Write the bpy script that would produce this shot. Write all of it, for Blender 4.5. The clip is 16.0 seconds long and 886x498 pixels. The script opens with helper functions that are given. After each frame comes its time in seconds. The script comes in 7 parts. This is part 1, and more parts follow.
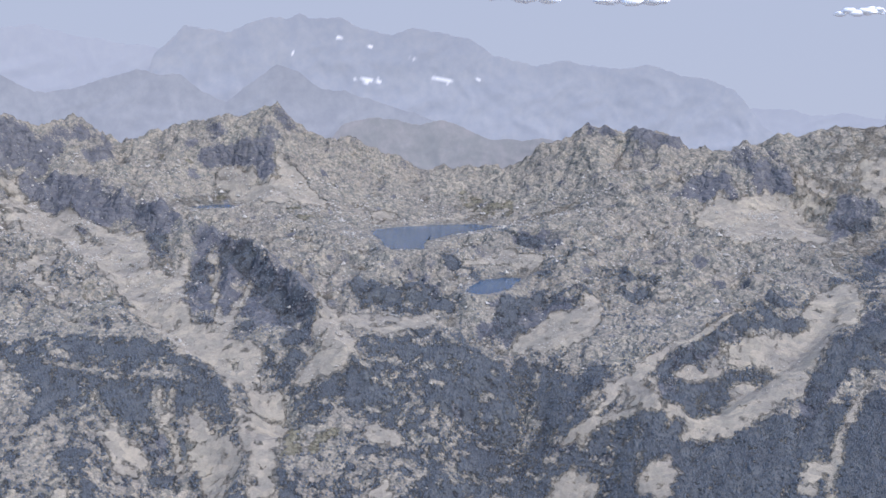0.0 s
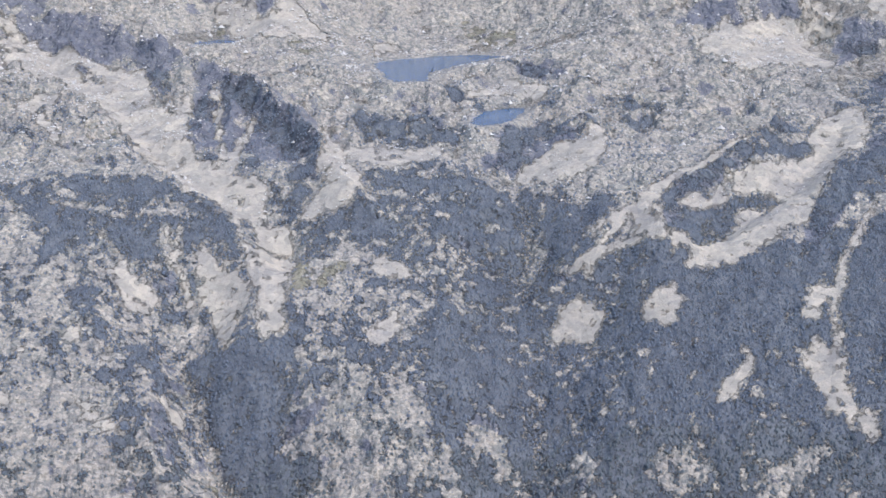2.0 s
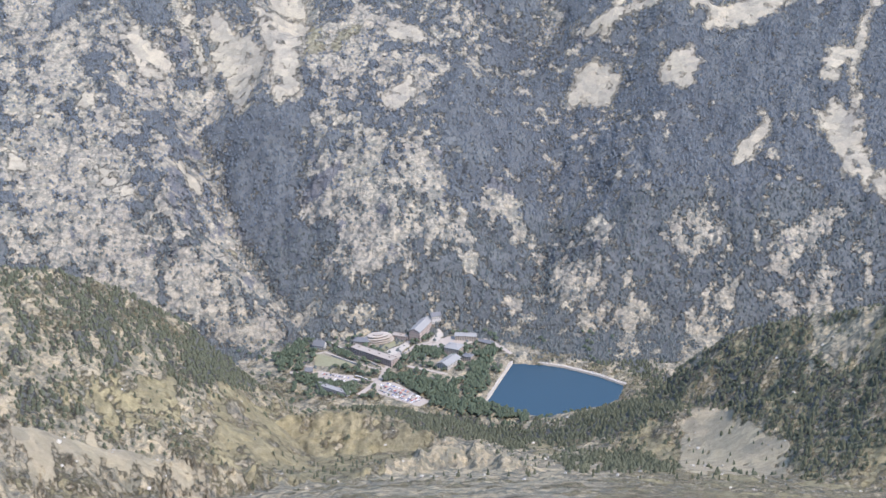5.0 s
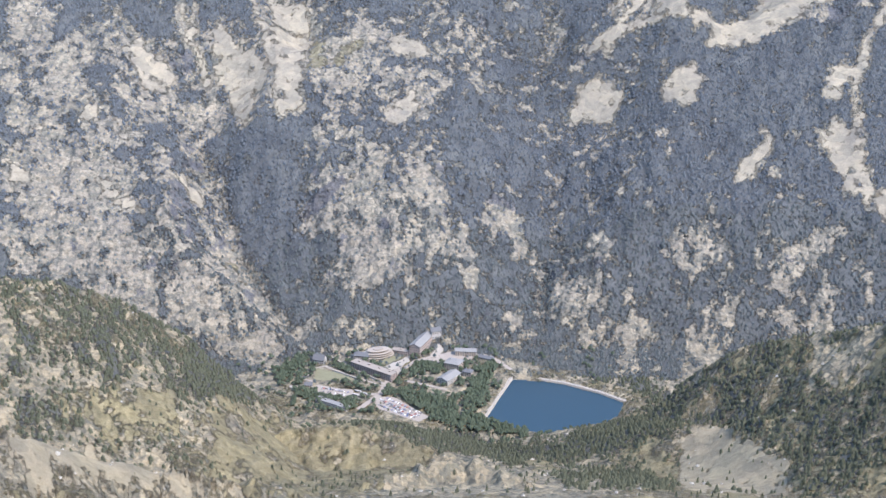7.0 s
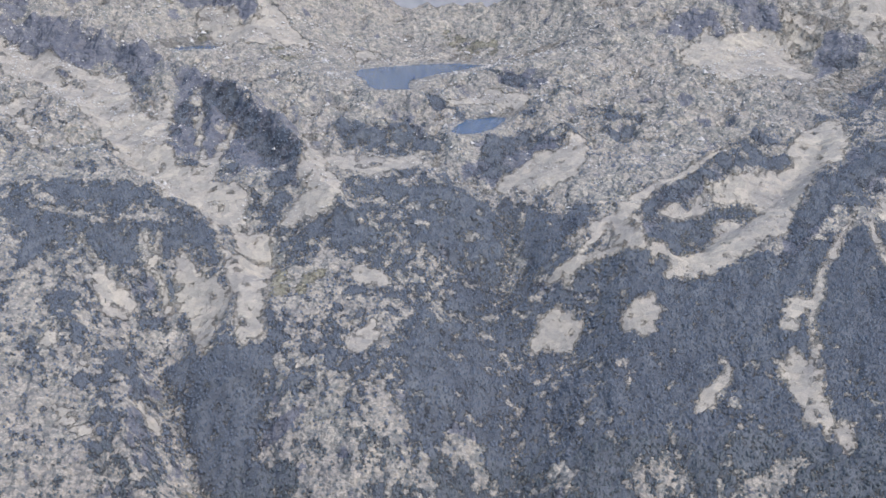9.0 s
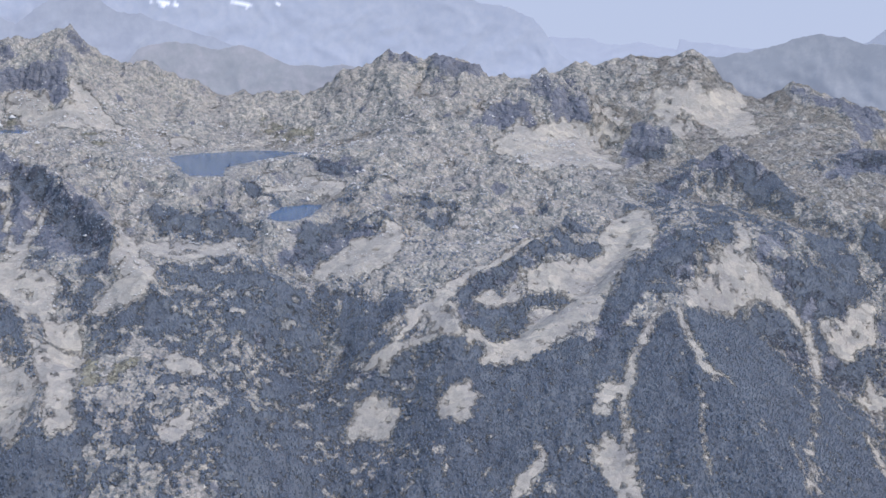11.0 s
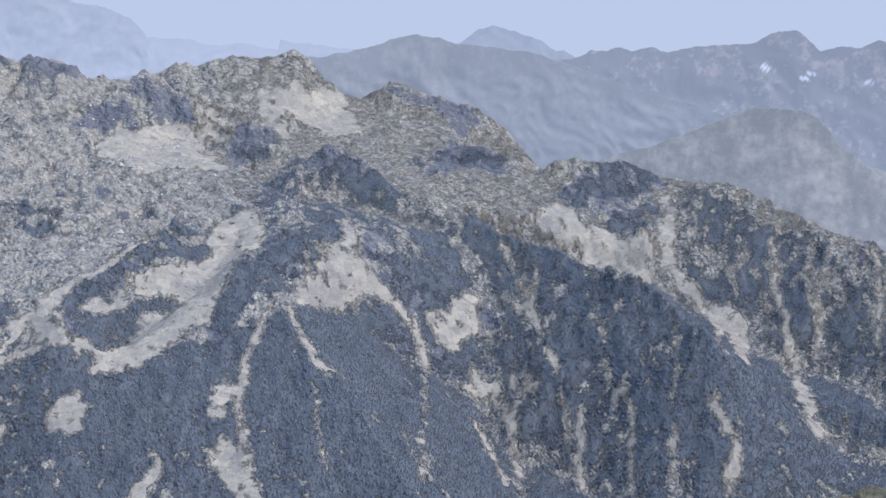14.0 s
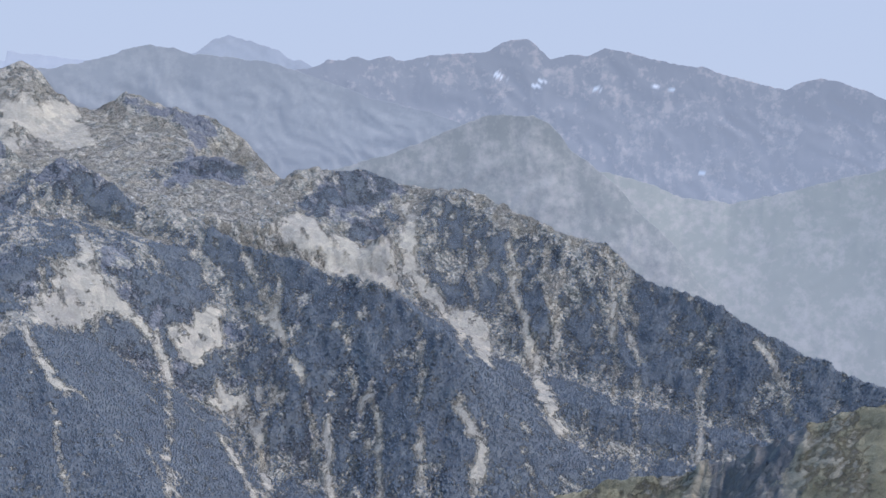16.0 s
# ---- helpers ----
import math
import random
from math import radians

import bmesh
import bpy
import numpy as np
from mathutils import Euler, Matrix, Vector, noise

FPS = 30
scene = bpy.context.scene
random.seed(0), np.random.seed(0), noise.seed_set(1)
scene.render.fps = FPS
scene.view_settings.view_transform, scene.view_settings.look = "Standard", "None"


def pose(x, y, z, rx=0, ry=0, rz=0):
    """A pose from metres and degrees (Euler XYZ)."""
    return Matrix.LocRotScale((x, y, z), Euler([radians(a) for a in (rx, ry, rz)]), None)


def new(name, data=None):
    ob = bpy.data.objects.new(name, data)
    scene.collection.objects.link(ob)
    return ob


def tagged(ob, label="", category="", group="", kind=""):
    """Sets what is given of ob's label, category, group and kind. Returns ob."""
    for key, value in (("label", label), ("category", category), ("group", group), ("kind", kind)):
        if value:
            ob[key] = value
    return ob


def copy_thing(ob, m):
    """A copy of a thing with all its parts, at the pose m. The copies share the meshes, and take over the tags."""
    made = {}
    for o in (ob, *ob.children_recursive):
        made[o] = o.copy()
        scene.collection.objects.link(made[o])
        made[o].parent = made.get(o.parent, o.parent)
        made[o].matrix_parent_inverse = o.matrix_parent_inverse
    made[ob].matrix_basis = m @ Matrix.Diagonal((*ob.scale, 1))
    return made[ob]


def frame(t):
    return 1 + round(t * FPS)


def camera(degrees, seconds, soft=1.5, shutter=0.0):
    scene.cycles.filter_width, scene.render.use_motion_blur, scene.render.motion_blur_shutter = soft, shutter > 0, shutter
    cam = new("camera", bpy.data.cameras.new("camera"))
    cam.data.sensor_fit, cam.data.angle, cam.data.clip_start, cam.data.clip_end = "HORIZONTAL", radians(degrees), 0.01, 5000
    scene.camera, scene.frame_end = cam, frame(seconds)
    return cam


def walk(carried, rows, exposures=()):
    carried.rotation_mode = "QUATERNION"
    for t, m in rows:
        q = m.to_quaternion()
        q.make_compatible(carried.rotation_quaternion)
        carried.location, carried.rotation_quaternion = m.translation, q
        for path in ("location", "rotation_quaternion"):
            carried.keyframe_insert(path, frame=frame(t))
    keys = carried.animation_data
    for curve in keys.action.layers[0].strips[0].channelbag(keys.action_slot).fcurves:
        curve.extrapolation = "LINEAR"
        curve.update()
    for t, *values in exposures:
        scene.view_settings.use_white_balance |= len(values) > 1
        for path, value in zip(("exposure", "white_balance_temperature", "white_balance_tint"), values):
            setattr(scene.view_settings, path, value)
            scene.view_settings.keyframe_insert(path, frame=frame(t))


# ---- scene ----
EXPOSURES = [(0.0, 1.02, 6050, 21), (1.5, 1.32, 5970, 20), (2.2, 1.49, 6100, 20), (3.0, 1.58, 6330, 20), (4.5, 1.67, 6390, 17), (7.0, 1.67, 6390, 17), (8.0, 1.58, 6370, 19), (8.5, 1.35, 6310, 19), (9.5, 1.22, 6000, 20), (11.0, 1.14, 5850, 20), (16.0, 1.20, 5760, 17)]   # seconds, stops, kelvin, tint
# ---- camera: stands on the summit and turns ----
EYE = 1120.0          # metres above the lake in the valley
cam = camera(32.85, 16.0)
ROWS = [              # seconds, yaw, pitch, roll
    (0.0, -0.00, -7.00, -0.00),
    (0.5, -0.12, -8.24, 0.40),
    (1.0, -0.11, -9.88, 0.79),
    (1.5, -0.11, -11.51, 1.04),
    (2.0, -0.02, -13.39, 1.15),
    (2.5, 0.03, -15.49, 1.17),
    (3.0, 0.07, -17.61, 1.27),
    (3.5, 0.14, -19.63, 1.38),
    (4.0, 0.22, -21.05, 1.54),
    (4.5, 0.37, -21.91, 1.65),
    (4.7, 0.40, -22.15, 1.65),
    (5.2, 0.48, -22.43, 1.65),
    (5.7, 0.55, -22.54, 1.64),
    (6.2, 0.62, -22.47, 1.57),
    (6.8, 0.67, -22.10, 1.32),
    (7.0, 0.68, -21.77, 1.17),
    (7.5, 0.60, -20.27, 0.83),
    (8.0, 0.36, -18.04, 0.59),
    (8.5, -0.07, -15.32, 0.48),
    (8.7, -0.24, -14.36, 0.47),
    (9.2, -1.03, -12.36, 0.31),
    (9.7, -2.43, -11.06, -0.00),
    (10.2, -4.23, -10.29, -0.37),
    (10.8, -6.65, -9.84, -0.76),
    (11.0, -7.51, -9.73, -0.88),
    (11.5, -9.57, -9.43, -1.04),
    (12.0, -11.71, -9.26, -0.99),
    (12.5, -14.32, -9.37, -1.03),
    (13.0, -17.15, -9.57, -0.99),
    (13.5, -19.92, -9.63, -1.00),
    (14.0, -22.49, -9.43, -1.24),
    (14.5, -24.98, -9.12, -1.37),
    (15.0, -27.29, -8.81, -1.40),
    (15.5, -29.69, -8.81, -1.29),
    (16.0, -32.42, -8.86, -1.22),
]
walk(cam, [(t, pose(0, 0, EYE, 90 + pitch, roll, yaw)) for t, yaw, pitch, roll in ROWS], EXPOSURES)

# ---- plan: metres east and north of the summit, and metres above the valley lake ----
RIDGES, RAVINES, LAKES = [], [], []


def ridge(slope, *crest):
    RIDGES.append((slope, crest))


def ravine(slope, *bed):
    RAVINES.append((slope, bed))


# left shoulder
ridge(0.45, (-663, 1630, 451), (-582, 1703, 408), (-530, 1762, 377), (-467, 1842, 310), (-403, 1918, 223), (-321, 1974, 133), (-254, 2014, 55))
# pale slab
ridge(0.65, (-407, 957, 610), (-367, 1026, 563), (-354, 1063, 539), (-307, 1119, 492), (-255, 1162, 448), (-214, 1181, 422))
# rocky knoll
ridge(0.70, (-109, 1255, 370), (-67, 1298, 363), (-34, 1330, 355), (-5, 1340, 351), (23, 1320, 349), (50, 1279, 354))
# right shoulder
ridge(0.50, (615, 1628, 393), (552, 1713, 339), (491, 1794, 283), (432, 1850, 241), (367, 1905, 202), (319, 1944, 151), (264, 2003, 64))
# right wood rise
ridge(0.45, (505, 1391, 380), (459, 1491, 327), (405, 1568, 277), (356, 1642, 231), (305, 1703, 186))
# meadow crest
ridge(0.50, (-284, 1808, 124), (-214, 1807, 139), (-152, 1804, 140), (-106, 1787, 131), (-52, 1769, 119), (-7, 1750, 116))
# grass ridge
ridge(0.62, (266, 393, 948), (273, 383, 958), (278, 373, 967), (288, 359, 974), (295, 348, 979), (303, 339, 979), (307, 329, 986), (313, 320, 991), (318, 310, 997), (321, 301, 1004), (325, 291, 1010), (329, 280, 1014), (336, 261, 1022), (344, 241, 1030), (354, 216, 1040))
# left crest
ridge(0.95, (-1227, 4268, 824), (-1210, 4450, 900), (-1094, 4248, 826), (-986, 4232, 819), (-856, 4096, 766), (-732, 4004, 733), (-593, 3880, 697), (-439, 3686, 658), (-342, 3481, 621), (-275, 3298, 577), (-216, 3167, 531), (-160, 3123, 479))
# left skyline
ridge(0.70, (-1443, 4262, 992), (-1286, 4375, 969), (-1228, 4402, 955), (-1182, 4445, 932), (-1105, 4507, 958), (-1057, 4518, 934), (-1023, 4546, 894))
# skyline west
ridge(0.55, (-1027, 4566, 889), (-980, 4586, 888), (-838, 4615, 942), (-669, 4652, 967), (-514, 4672, 985), (-462, 4667, 945), (-393, 4674, 898), (-253, 4683, 880), (-113, 4689, 855), (28, 4690, 820), (169, 4687, 836))
# skyline crags
ridge(0.60, (169, 4687, 836), (309, 4680, 891), (396, 4673, 915), (457, 4668, 937), (535, 4659, 909), (573, 4655, 899), (594, 4642, 920), (628, 4638, 922), (688, 4629, 910), (727, 4623, 886), (752, 4629, 858), (843, 4614, 863), (910, 4601, 856))
# crag spur
ridge(1.00, (-513, 4662, 982), (-559, 4526, 908), (-533, 4448, 854), (-511, 4390, 807))
# notch crest
ridge(1.05, (657, 4280, 784), (749, 4336, 822), (875, 4384, 910), (901, 4378, 913), (965, 4324, 865), (1022, 4238, 788), (1058, 4178, 739), (1092, 4149, 750), (1139, 4136, 772), (1196, 4099, 746), (1222, 4071, 713))
# back mountain
ridge(0.60, (1023, 4587, 900), (1091, 4572, 908), (1195, 4556, 930), (1263, 4537, 926), (1374, 4510, 960), (1420, 4480, 933), (1460, 4457, 874), (1522, 4415, 812))
# brown hill
ridge(0.65, (1522, 4415, 803), (1574, 4407, 821), (1653, 4389, 868), (1716, 4343, 843), (1801, 4276, 814), (1848, 4234, 808), (1895, 4191, 774), (1942, 4126, 703), (1965, 4071, 653))
# low hill
ridge(0.70, (1555, 3955, 638), (1642, 3963, 676), (1707, 3958, 711), (1761, 3923, 711), (1821, 3862, 677))
# pyramid
ridge(0.80, (814, 3630, 563), (913, 3678, 595), (1040, 3707, 629), (1148, 3769, 679), (1250, 3800, 735), (1301, 3761, 710), (1356, 3689, 671), (1384, 3614, 628), (1444, 3548, 622), (1504, 3468, 591), (1557, 3378, 553), (1590, 3319, 543), (1644, 3214, 520), (1680, 3139, 499), (1740, 3037, 501), (1764, 2976, 481), (1783, 2884, 442), (1802, 2753, 390))
# pyramid rib
ridge(0.90, (1145, 3759, 679), (1033, 3574, 567), (898, 3383, 477), (838, 3306, 439), (783, 3216, 394), (712, 3161, 383), (620, 3078, 343))
# mid rib
ridge(0.80, (762, 3396, 599), (631, 3274, 581), (530, 3132, 551), (457, 3046, 503), (443, 3031, 471))
# tarn knoll
ridge(0.90, (-226, 3407, 579), (-137, 3478, 606), (-32, 3493, 612), (34, 3437, 594), (84, 3361, 569))
# tarn rib
ridge(0.90, (83, 3280, 549), (148, 3341, 576), (228, 3413, 598), (312, 3476, 608), (364, 3400, 580))
# lake knoll
ridge(0.80, (-34, 3740, 651), (23, 3790, 659), (110, 3828, 666), (198, 3845, 664))
# dome
ridge(0.75, (1768, 3766, 617), (1861, 3743, 658), (1953, 3718, 702), (2073, 3675, 725), (2146, 3610, 702), (2198, 3543, 678), (2249, 3476, 654), (2298, 3407, 630), (2360, 3304, 591), (2423, 3182, 550), (2476, 3078, 530), (2486, 3018, 497), (2500, 2941, 453), (2548, 2819, 440), (2577, 2683, 399), (2611, 2522, 353), (2643, 2370, 316), (2663, 2271, 298), (2688, 2082, 271))
# scree basin
ravine(0.50, (-1121, 4099, 712), (-961, 3878, 645), (-812, 3661, 602), (-679, 3401, 547), (-563, 3249, 497), (-465, 3164, 458), (-389, 3083, 415), (-337, 2977, 363))
# gorge
ravine(0.60, (-511, 2746, 242), (-472, 2637, 177), (-414, 2516, 89), (-344, 2414, 33), (-282, 2326, 3))
# lake outlet
ravine(0.40, (144, 3253, 471), (176, 3152, 418), (169, 3016, 353), (129, 2870, 277))
# lake outlet low
ravine(0.40, (181, 2713, 196), (159, 2594, 127), (127, 2479, 63), (111, 2353, 11))
# right cirque
ravine(0.50, (894, 3377, 559), (753, 3174, 481), (688, 3109, 446), (560, 3018, 397))
# dome bowl
ravine(0.45, (2064, 3496, 549), (1919, 3395, 495), (1820, 3336, 481))
# upper lake: level and shore
LAKES.append((655, [(-210, 4205), (-137, 4309), (-23, 4370), (93, 4386), (198, 4324), (105, 4219), (25, 4106), (-43, 3947), (-46, 3787), (-134, 3775), (-169, 3985)]))
# lower tarn: level and shore
LAKES.append((592, [(59, 3539), (92, 3661), (164, 3721), (200, 3711), (164, 3557), (133, 3459), (80, 3433), (56, 3485)]))
# valley lake: level and shore
LAKES.append((0, [(63, 2221), (114, 2215), (151, 2202), (204, 2176), (241, 2136), (230, 2092), (194, 2057), (149, 2034), (110, 2032), (71, 2047), (37, 2073), (18, 2087)]))
# high pond: level and shore
LAKES.append((718, [(-728, 4248), (-661, 4335), (-571, 4300), (-598, 4181), (-683, 4164)]))

# ---- shape of the land ----
BASE_R = [0, 1, 3, 6, 30, 100, 240, 560, 960, 1280, 1600, 1880, 1985, 2330, 2560, 2880, 3120, 3300, 3650, 4100, 4450, 4690, 4760, 5000]
BASE_Z = [1118.5, 1118.4, 1117.2, 1115, 1095, 1012, 932, 756, 532, 351, 181, 48, 3, 6, 188, 348, 457, 538, 607, 689, 809, 840, 560, 560]


def grain(x, y, seed=0):
    """Gradient noise, about -1 to 1, on arrays."""
    xi, yi = np.floor(x), np.floor(y)
    fx, fy = x - xi, y - yi
    xi, yi = xi.astype(np.int64), yi.astype(np.int64)

    def corner(i, j):
        h = ((xi + i) * 374761393 + (yi + j) * 668265263 + seed * 974634777) & 0x7FFFFFFF
        h = ((h ^ (h >> 13)) * 1274126177) & 0x7FFFFFFF
        a = ((h ^ (h >> 16)) & 0xFFFF) * (2 * np.pi / 65536)
        return np.cos(a) * (fx - i) + np.sin(a) * (fy - j)

    u, v = fx * fx * fx * (fx * (fx * 6 - 15) + 10), fy * fy * fy * (fy * (fy * 6 - 15) + 10)
    top = corner(0, 0) * (1 - u) + corner(1, 0) * u
    low = corner(0, 1) * (1 - u) + corner(1, 1) * u
    return (top * (1 - v) + low * v) * 1.5


def fbm(x, y, octaves, seed=0, gain=0.5):
    out, a, f = 0.0, 1.0, 1.0
    for k in range(octaves):
        out = out + a * grain(x * f, y * f, seed + 31 * k)
        a, f = a * gain, f * 2.03
    return out


def ridged(x, y, octaves, seed=0, gain=0.5):
    """Sharp crests at 1, hollows towards 0."""
    out, a, f, total = 0.0, 1.0, 1.0, 0.0
    for k in range(octaves):
        out = out + a * (1 - np.abs(grain(x * f, y * f, seed + 31 * k)))
        total, a, f = total + a, a * gain, f * 2.03
    return out / total


def smooth(a, b, x):
    t = np.clip((x - a) / (b - a), 0, 1)
    return t * t * (3 - 2 * t)


def to_line(x, y, points):
    """Distance of each place from a polyline in plan, and the line's height (or third value) at the nearest place."""
    best, value = np.full(x.shape, 1e9), np.zeros(x.shape)
    for (ax, ay, az), (bx, by, bz) in zip(points, points[1:]):
        ex, ey = bx - ax, by - ay
        s = np.clip(((x - ax) * ex + (y - ay) * ey) / (ex * ex + ey * ey + 1e-9), 0, 1)
        d = np.hypot(x - ax - s * ex, y - ay - s * ey)
        near = d < best
        best, value = np.where(near, d, best), np.where(near, az + s * (bz - az), value)
    return best, value


def shore_distance(x, y, shore):
    """Distance from a shoreline: minus inside."""
    ring = [(a, b, 0) for a, b in shore + shore[:1]]
    d, _ = to_line(x, y, ring)
    inside = np.zeros(x.shape, bool)
    for (ax, ay, _), (bx, by, _) in zip(ring, ring[1:]):
        inside ^= ((ay > y) != (by > y)) & (x < (bx - ax) * (y - ay) / (by - ay + 1e-9) + ax)
    return np.where(inside, -d, d)


def land(x, y):
    """Height of the ground at places in plan, and how craggy it is there."""
    x, y = np.asarray(x, float), np.asarray(y, float)
    r, bearing = np.hypot(x, y), np.degrees(np.arctan2(x, y))
    far = smooth(300, 900, r)
    wx = x + 9 * far * fbm(x / 90, y / 90, 3, 5)
    wy = y + 9 * far * fbm(x / 90, y / 90, 3, 6)
    z = np.interp(r, BASE_R, BASE_Z)
    # south of the lake the valley widens, and beyond the long ridge the ground falls to another valley
    gap = np.interp(r, [2290, 2600, 3300, 3500, 3900, 4300, 4500], [5, 60, 150, 330, 500, 640, 1100])
    z = np.where((bearing > 12) & (r > 2290), np.minimum(z, gap + np.interp(bearing, [12, 26, 60, 90], [520, 0, 0, 1100])), z)
    z = np.where(r > 2600, np.minimum(z, np.interp(bearing, [9, 12, 16, 22, 27, 31, 36, 60, 90], [1100, 720, 630, 550, 480, 400, 250, 60, 1100])), z)
    z = np.where((bearing > 33) & (bearing < 60) & (r > 4150), np.minimum(z, 5), z)
    # high stone basins behind the pyramid
    basin = np.interp(r, [3700, 4050, 4400, 4650], [560, 640, 725, 800]) + np.interp(bearing, [15, 21, 24, 28, 31], [0, 0, -20, -50, -90])
    basin -= 1500 * (1 - smooth(13.5, 15.5, bearing) * smooth(33, 30.5, bearing) * smooth(3650, 3900, r) * (1 - smooth(23, 26, bearing) * smooth(4180, 4330, r)))
    z = np.maximum(z, basin)
    floor = smooth(1960, 2010, r) * (1 - smooth(2330, 2380, r))
    crag = np.zeros(x.shape)
    for slope, points in RIDGES:
        px, py = [p[0] for p in points], [p[1] for p in points]
        reach = 1000 / slope
        box = (x > min(px) - reach) & (x < max(px) + reach) & (y > min(py) - reach) & (y < max(py) + reach)
        d, top = to_line(wx[box], wy[box], points)
        lift = top - slope * d - z[box]
        if max(px) < 420 and max(py) < 560:        # the summit's own spur
            lift = np.where(lift > 0, lift * smooth(18, 30, bearing[box]), lift)
        crag[box] = np.maximum(crag[box], np.where(lift > 0, np.exp(-d / 140) * min(1, slope * 1.15), 0))
        z[box] += np.maximum(lift, 0) + 4 * np.exp(-np.abs(lift) / 10)
    for slope, points in RAVINES:
        px, py = [p[0] for p in points], [p[1] for p in points]
        box = (x > min(px) - 400) & (x < max(px) + 400) & (y > min(py) - 400) & (y < max(py) + 400)
        d, bed = to_line(wx[box], wy[box], points)
        drop = np.maximum(z[box] - (bed + slope * d), 0) * (1 - smooth(90, 330, d))
        z[box] -= drop
        crag[box] *= np.exp(-drop / 15)
    # ribs and runnels down the valley sides, knolls on the high plateau, boulders near by
    wall = smooth(2300, 2500, r) * (1 - smooth(3250, 3700, r) * np.where(bearing > 17, smooth(24, 17, bearing), 1))
    plateau = smooth(3250, 3600, r) * smooth(42, 34, bearing) * (1 - smooth(17, 24, bearing) * (1 - smooth(3700, 3900, r)))
    near = 1 - smooth(1900, 2150, r)
    u = bearing * 50
    smoother = smooth(11, 16, bearing) * smooth(3300, 3700, r)          # stone slopes in the south-east
    z += wall * (22 * (ridged(u / 190 + 0.25 * fbm(x / 300, y / 300, 2, 9), r / 800, 2, 10) - 0.75)
                 + 13 * (ridged(u / 80 + 0.3 * fbm(x / 150, y / 150, 2, 9), r / 360, 2, 11) - 0.75)
                 + 8 * (ridged(u / 30 + 0.3 * fbm(x / 80, y / 80, 2, 8), r / 130, 3, 12) - 0.72)
                 + 3.5 * fbm(x / 30, y / 30, 3, 13, 0.6))
    z += plateau * (1 - 0.62 * smoother) * (52 * (ridged(x / 330, y / 380, 2, 20) - 0.75) + 42 * (ridged(x / 150, y / 170, 2, 21) - 0.75) + 42 * (ridged(x / 85, y / 95, 4, 22, 0.5) - 0.74)
                    + (1 - 0.5 * smoother) * 26 * (ridged(x / 44, y / 40, 3, 24, 0.55) - 0.74) + 2.5 * fbm(x / 14, y / 16, 2, 23))
    z += crag * far * (1 - 0.5 * smoother) * (28 * (ridged(u / 60, r / 110, 4, 31, 0.6) - 0.7) + 16 * (ridged(x / 34, y / 34, 3, 32, 0.65) - 0.7))
    z += near * far * (6 * (ridged(x / 90, y / 90, 4, 41) - 0.72) + 1.8 * fbm(x / 18, y / 18, 4, 42, 0.6)) * (1 - 0.6 * floor)
    close = (1 - smooth(500, 800, r)) * smooth(20, 200, r)
    z += close * (4 * (ridged(x / 60, y / 60, 3, 51) - 0.72) + 0.7 * fbm(x / 9, y / 9, 4, 52, 0.6) + (9 * (ridged(x / 7, y / 7, 4, 53, 0.7) - 0.68) + 5 * (ridged(x / 19, y / 19, 2, 54) - 0.7)) * crag * smooth(42.2, 42.9, bearing) * smooth(46.8, 46.0, bearing))
    outside = smooth(52, 62, np.abs(bearing - 14)) * smooth(2400, 3600, r)
    z += outside * (260 * (ridged(x / 1500, y / 1500, 4, 61) - 0.55))
    z = np.where(floor > 0, z * (1 - floor) + floor * (np.maximum(z, 2.0) * 0.35 + 0.65 * np.interp(r, BASE_R, BASE_Z).clip(2.2)) , z)
    for (level, shore), cut, reach in zip(LAKES, (0.12, 0.35, 0.5, 0.3), (800, 320, 60, 160)):
        px, py = [p[0] for p in shore], [p[1] for p in shore]
        box = (x > min(px) - reach) & (x < max(px) + reach) & (y > min(py) - reach) & (y < max(py) + reach)
        wob = 3.0 if level == 0 else 14.0
        d = shore_distance(x[box], y[box], shore) + wob * fbm(x[box] / (wob * 6), y[box] / (wob * 6), 2, 71) * 0.6
        knolls = 0 if level == 0 else 34 * (ridged(x[box] / 95, y[box] / 120, 4, 22, 0.55) - 0.62) + 16 * (ridged(x[box] / 44, y[box] / 50, 3, 24) - 0.62)
        knolls = knolls * (0.45 if level == 655 else 1.0)
        rim = np.maximum(np.minimum(z[box], level + 1.2 + np.maximum(d, 0) * cut + knolls * smooth(15, 110, d) + np.maximum(d - reach * 0.4, 0) * 0.6), level + 0.9 - np.maximum(d - 25, 0) * 0.9)
        if level == 655:        # only the near shore is low; behind the lake the land climbs to the skyline
            rim = rim + (z[box] - rim) * smooth(0, 430, d) * smooth(-60, 40, r[box] - np.mean([math.hypot(*p) for p in shore]))
        z[box] = np.where(d > 0, rim, level + np.clip(d * 0.2, -6, 0))
    return z, crag


# ---- sky, sun ----
SUN_BEARING, SUN_HEIGHT = 131.0, 50.0      # degrees clockwise from the first view, degrees up
world = bpy.data.worlds.new("sky")
scene.world = world
world.use_nodes = True
wn = world.node_tree.nodes
sky = wn.new("ShaderNodeTexSky")
sky.sky_type, sky.sun_disc = "NISHITA", False
sky.sun_elevation, sky.sun_rotation = radians(SUN_HEIGHT), radians(SUN_BEARING)
sky.altitude, sky.air_density, sky.dust_density, sky.ozone_density = 1500, 2.0, 0.4, 3.5
wn["Background"].inputs["Strength"].default_value = 0.15
world.node_tree.links.new(sky.outputs[0], wn["Background"].inputs["Color"])
sun = new("sun", bpy.data.lights.new("sun", "SUN"))
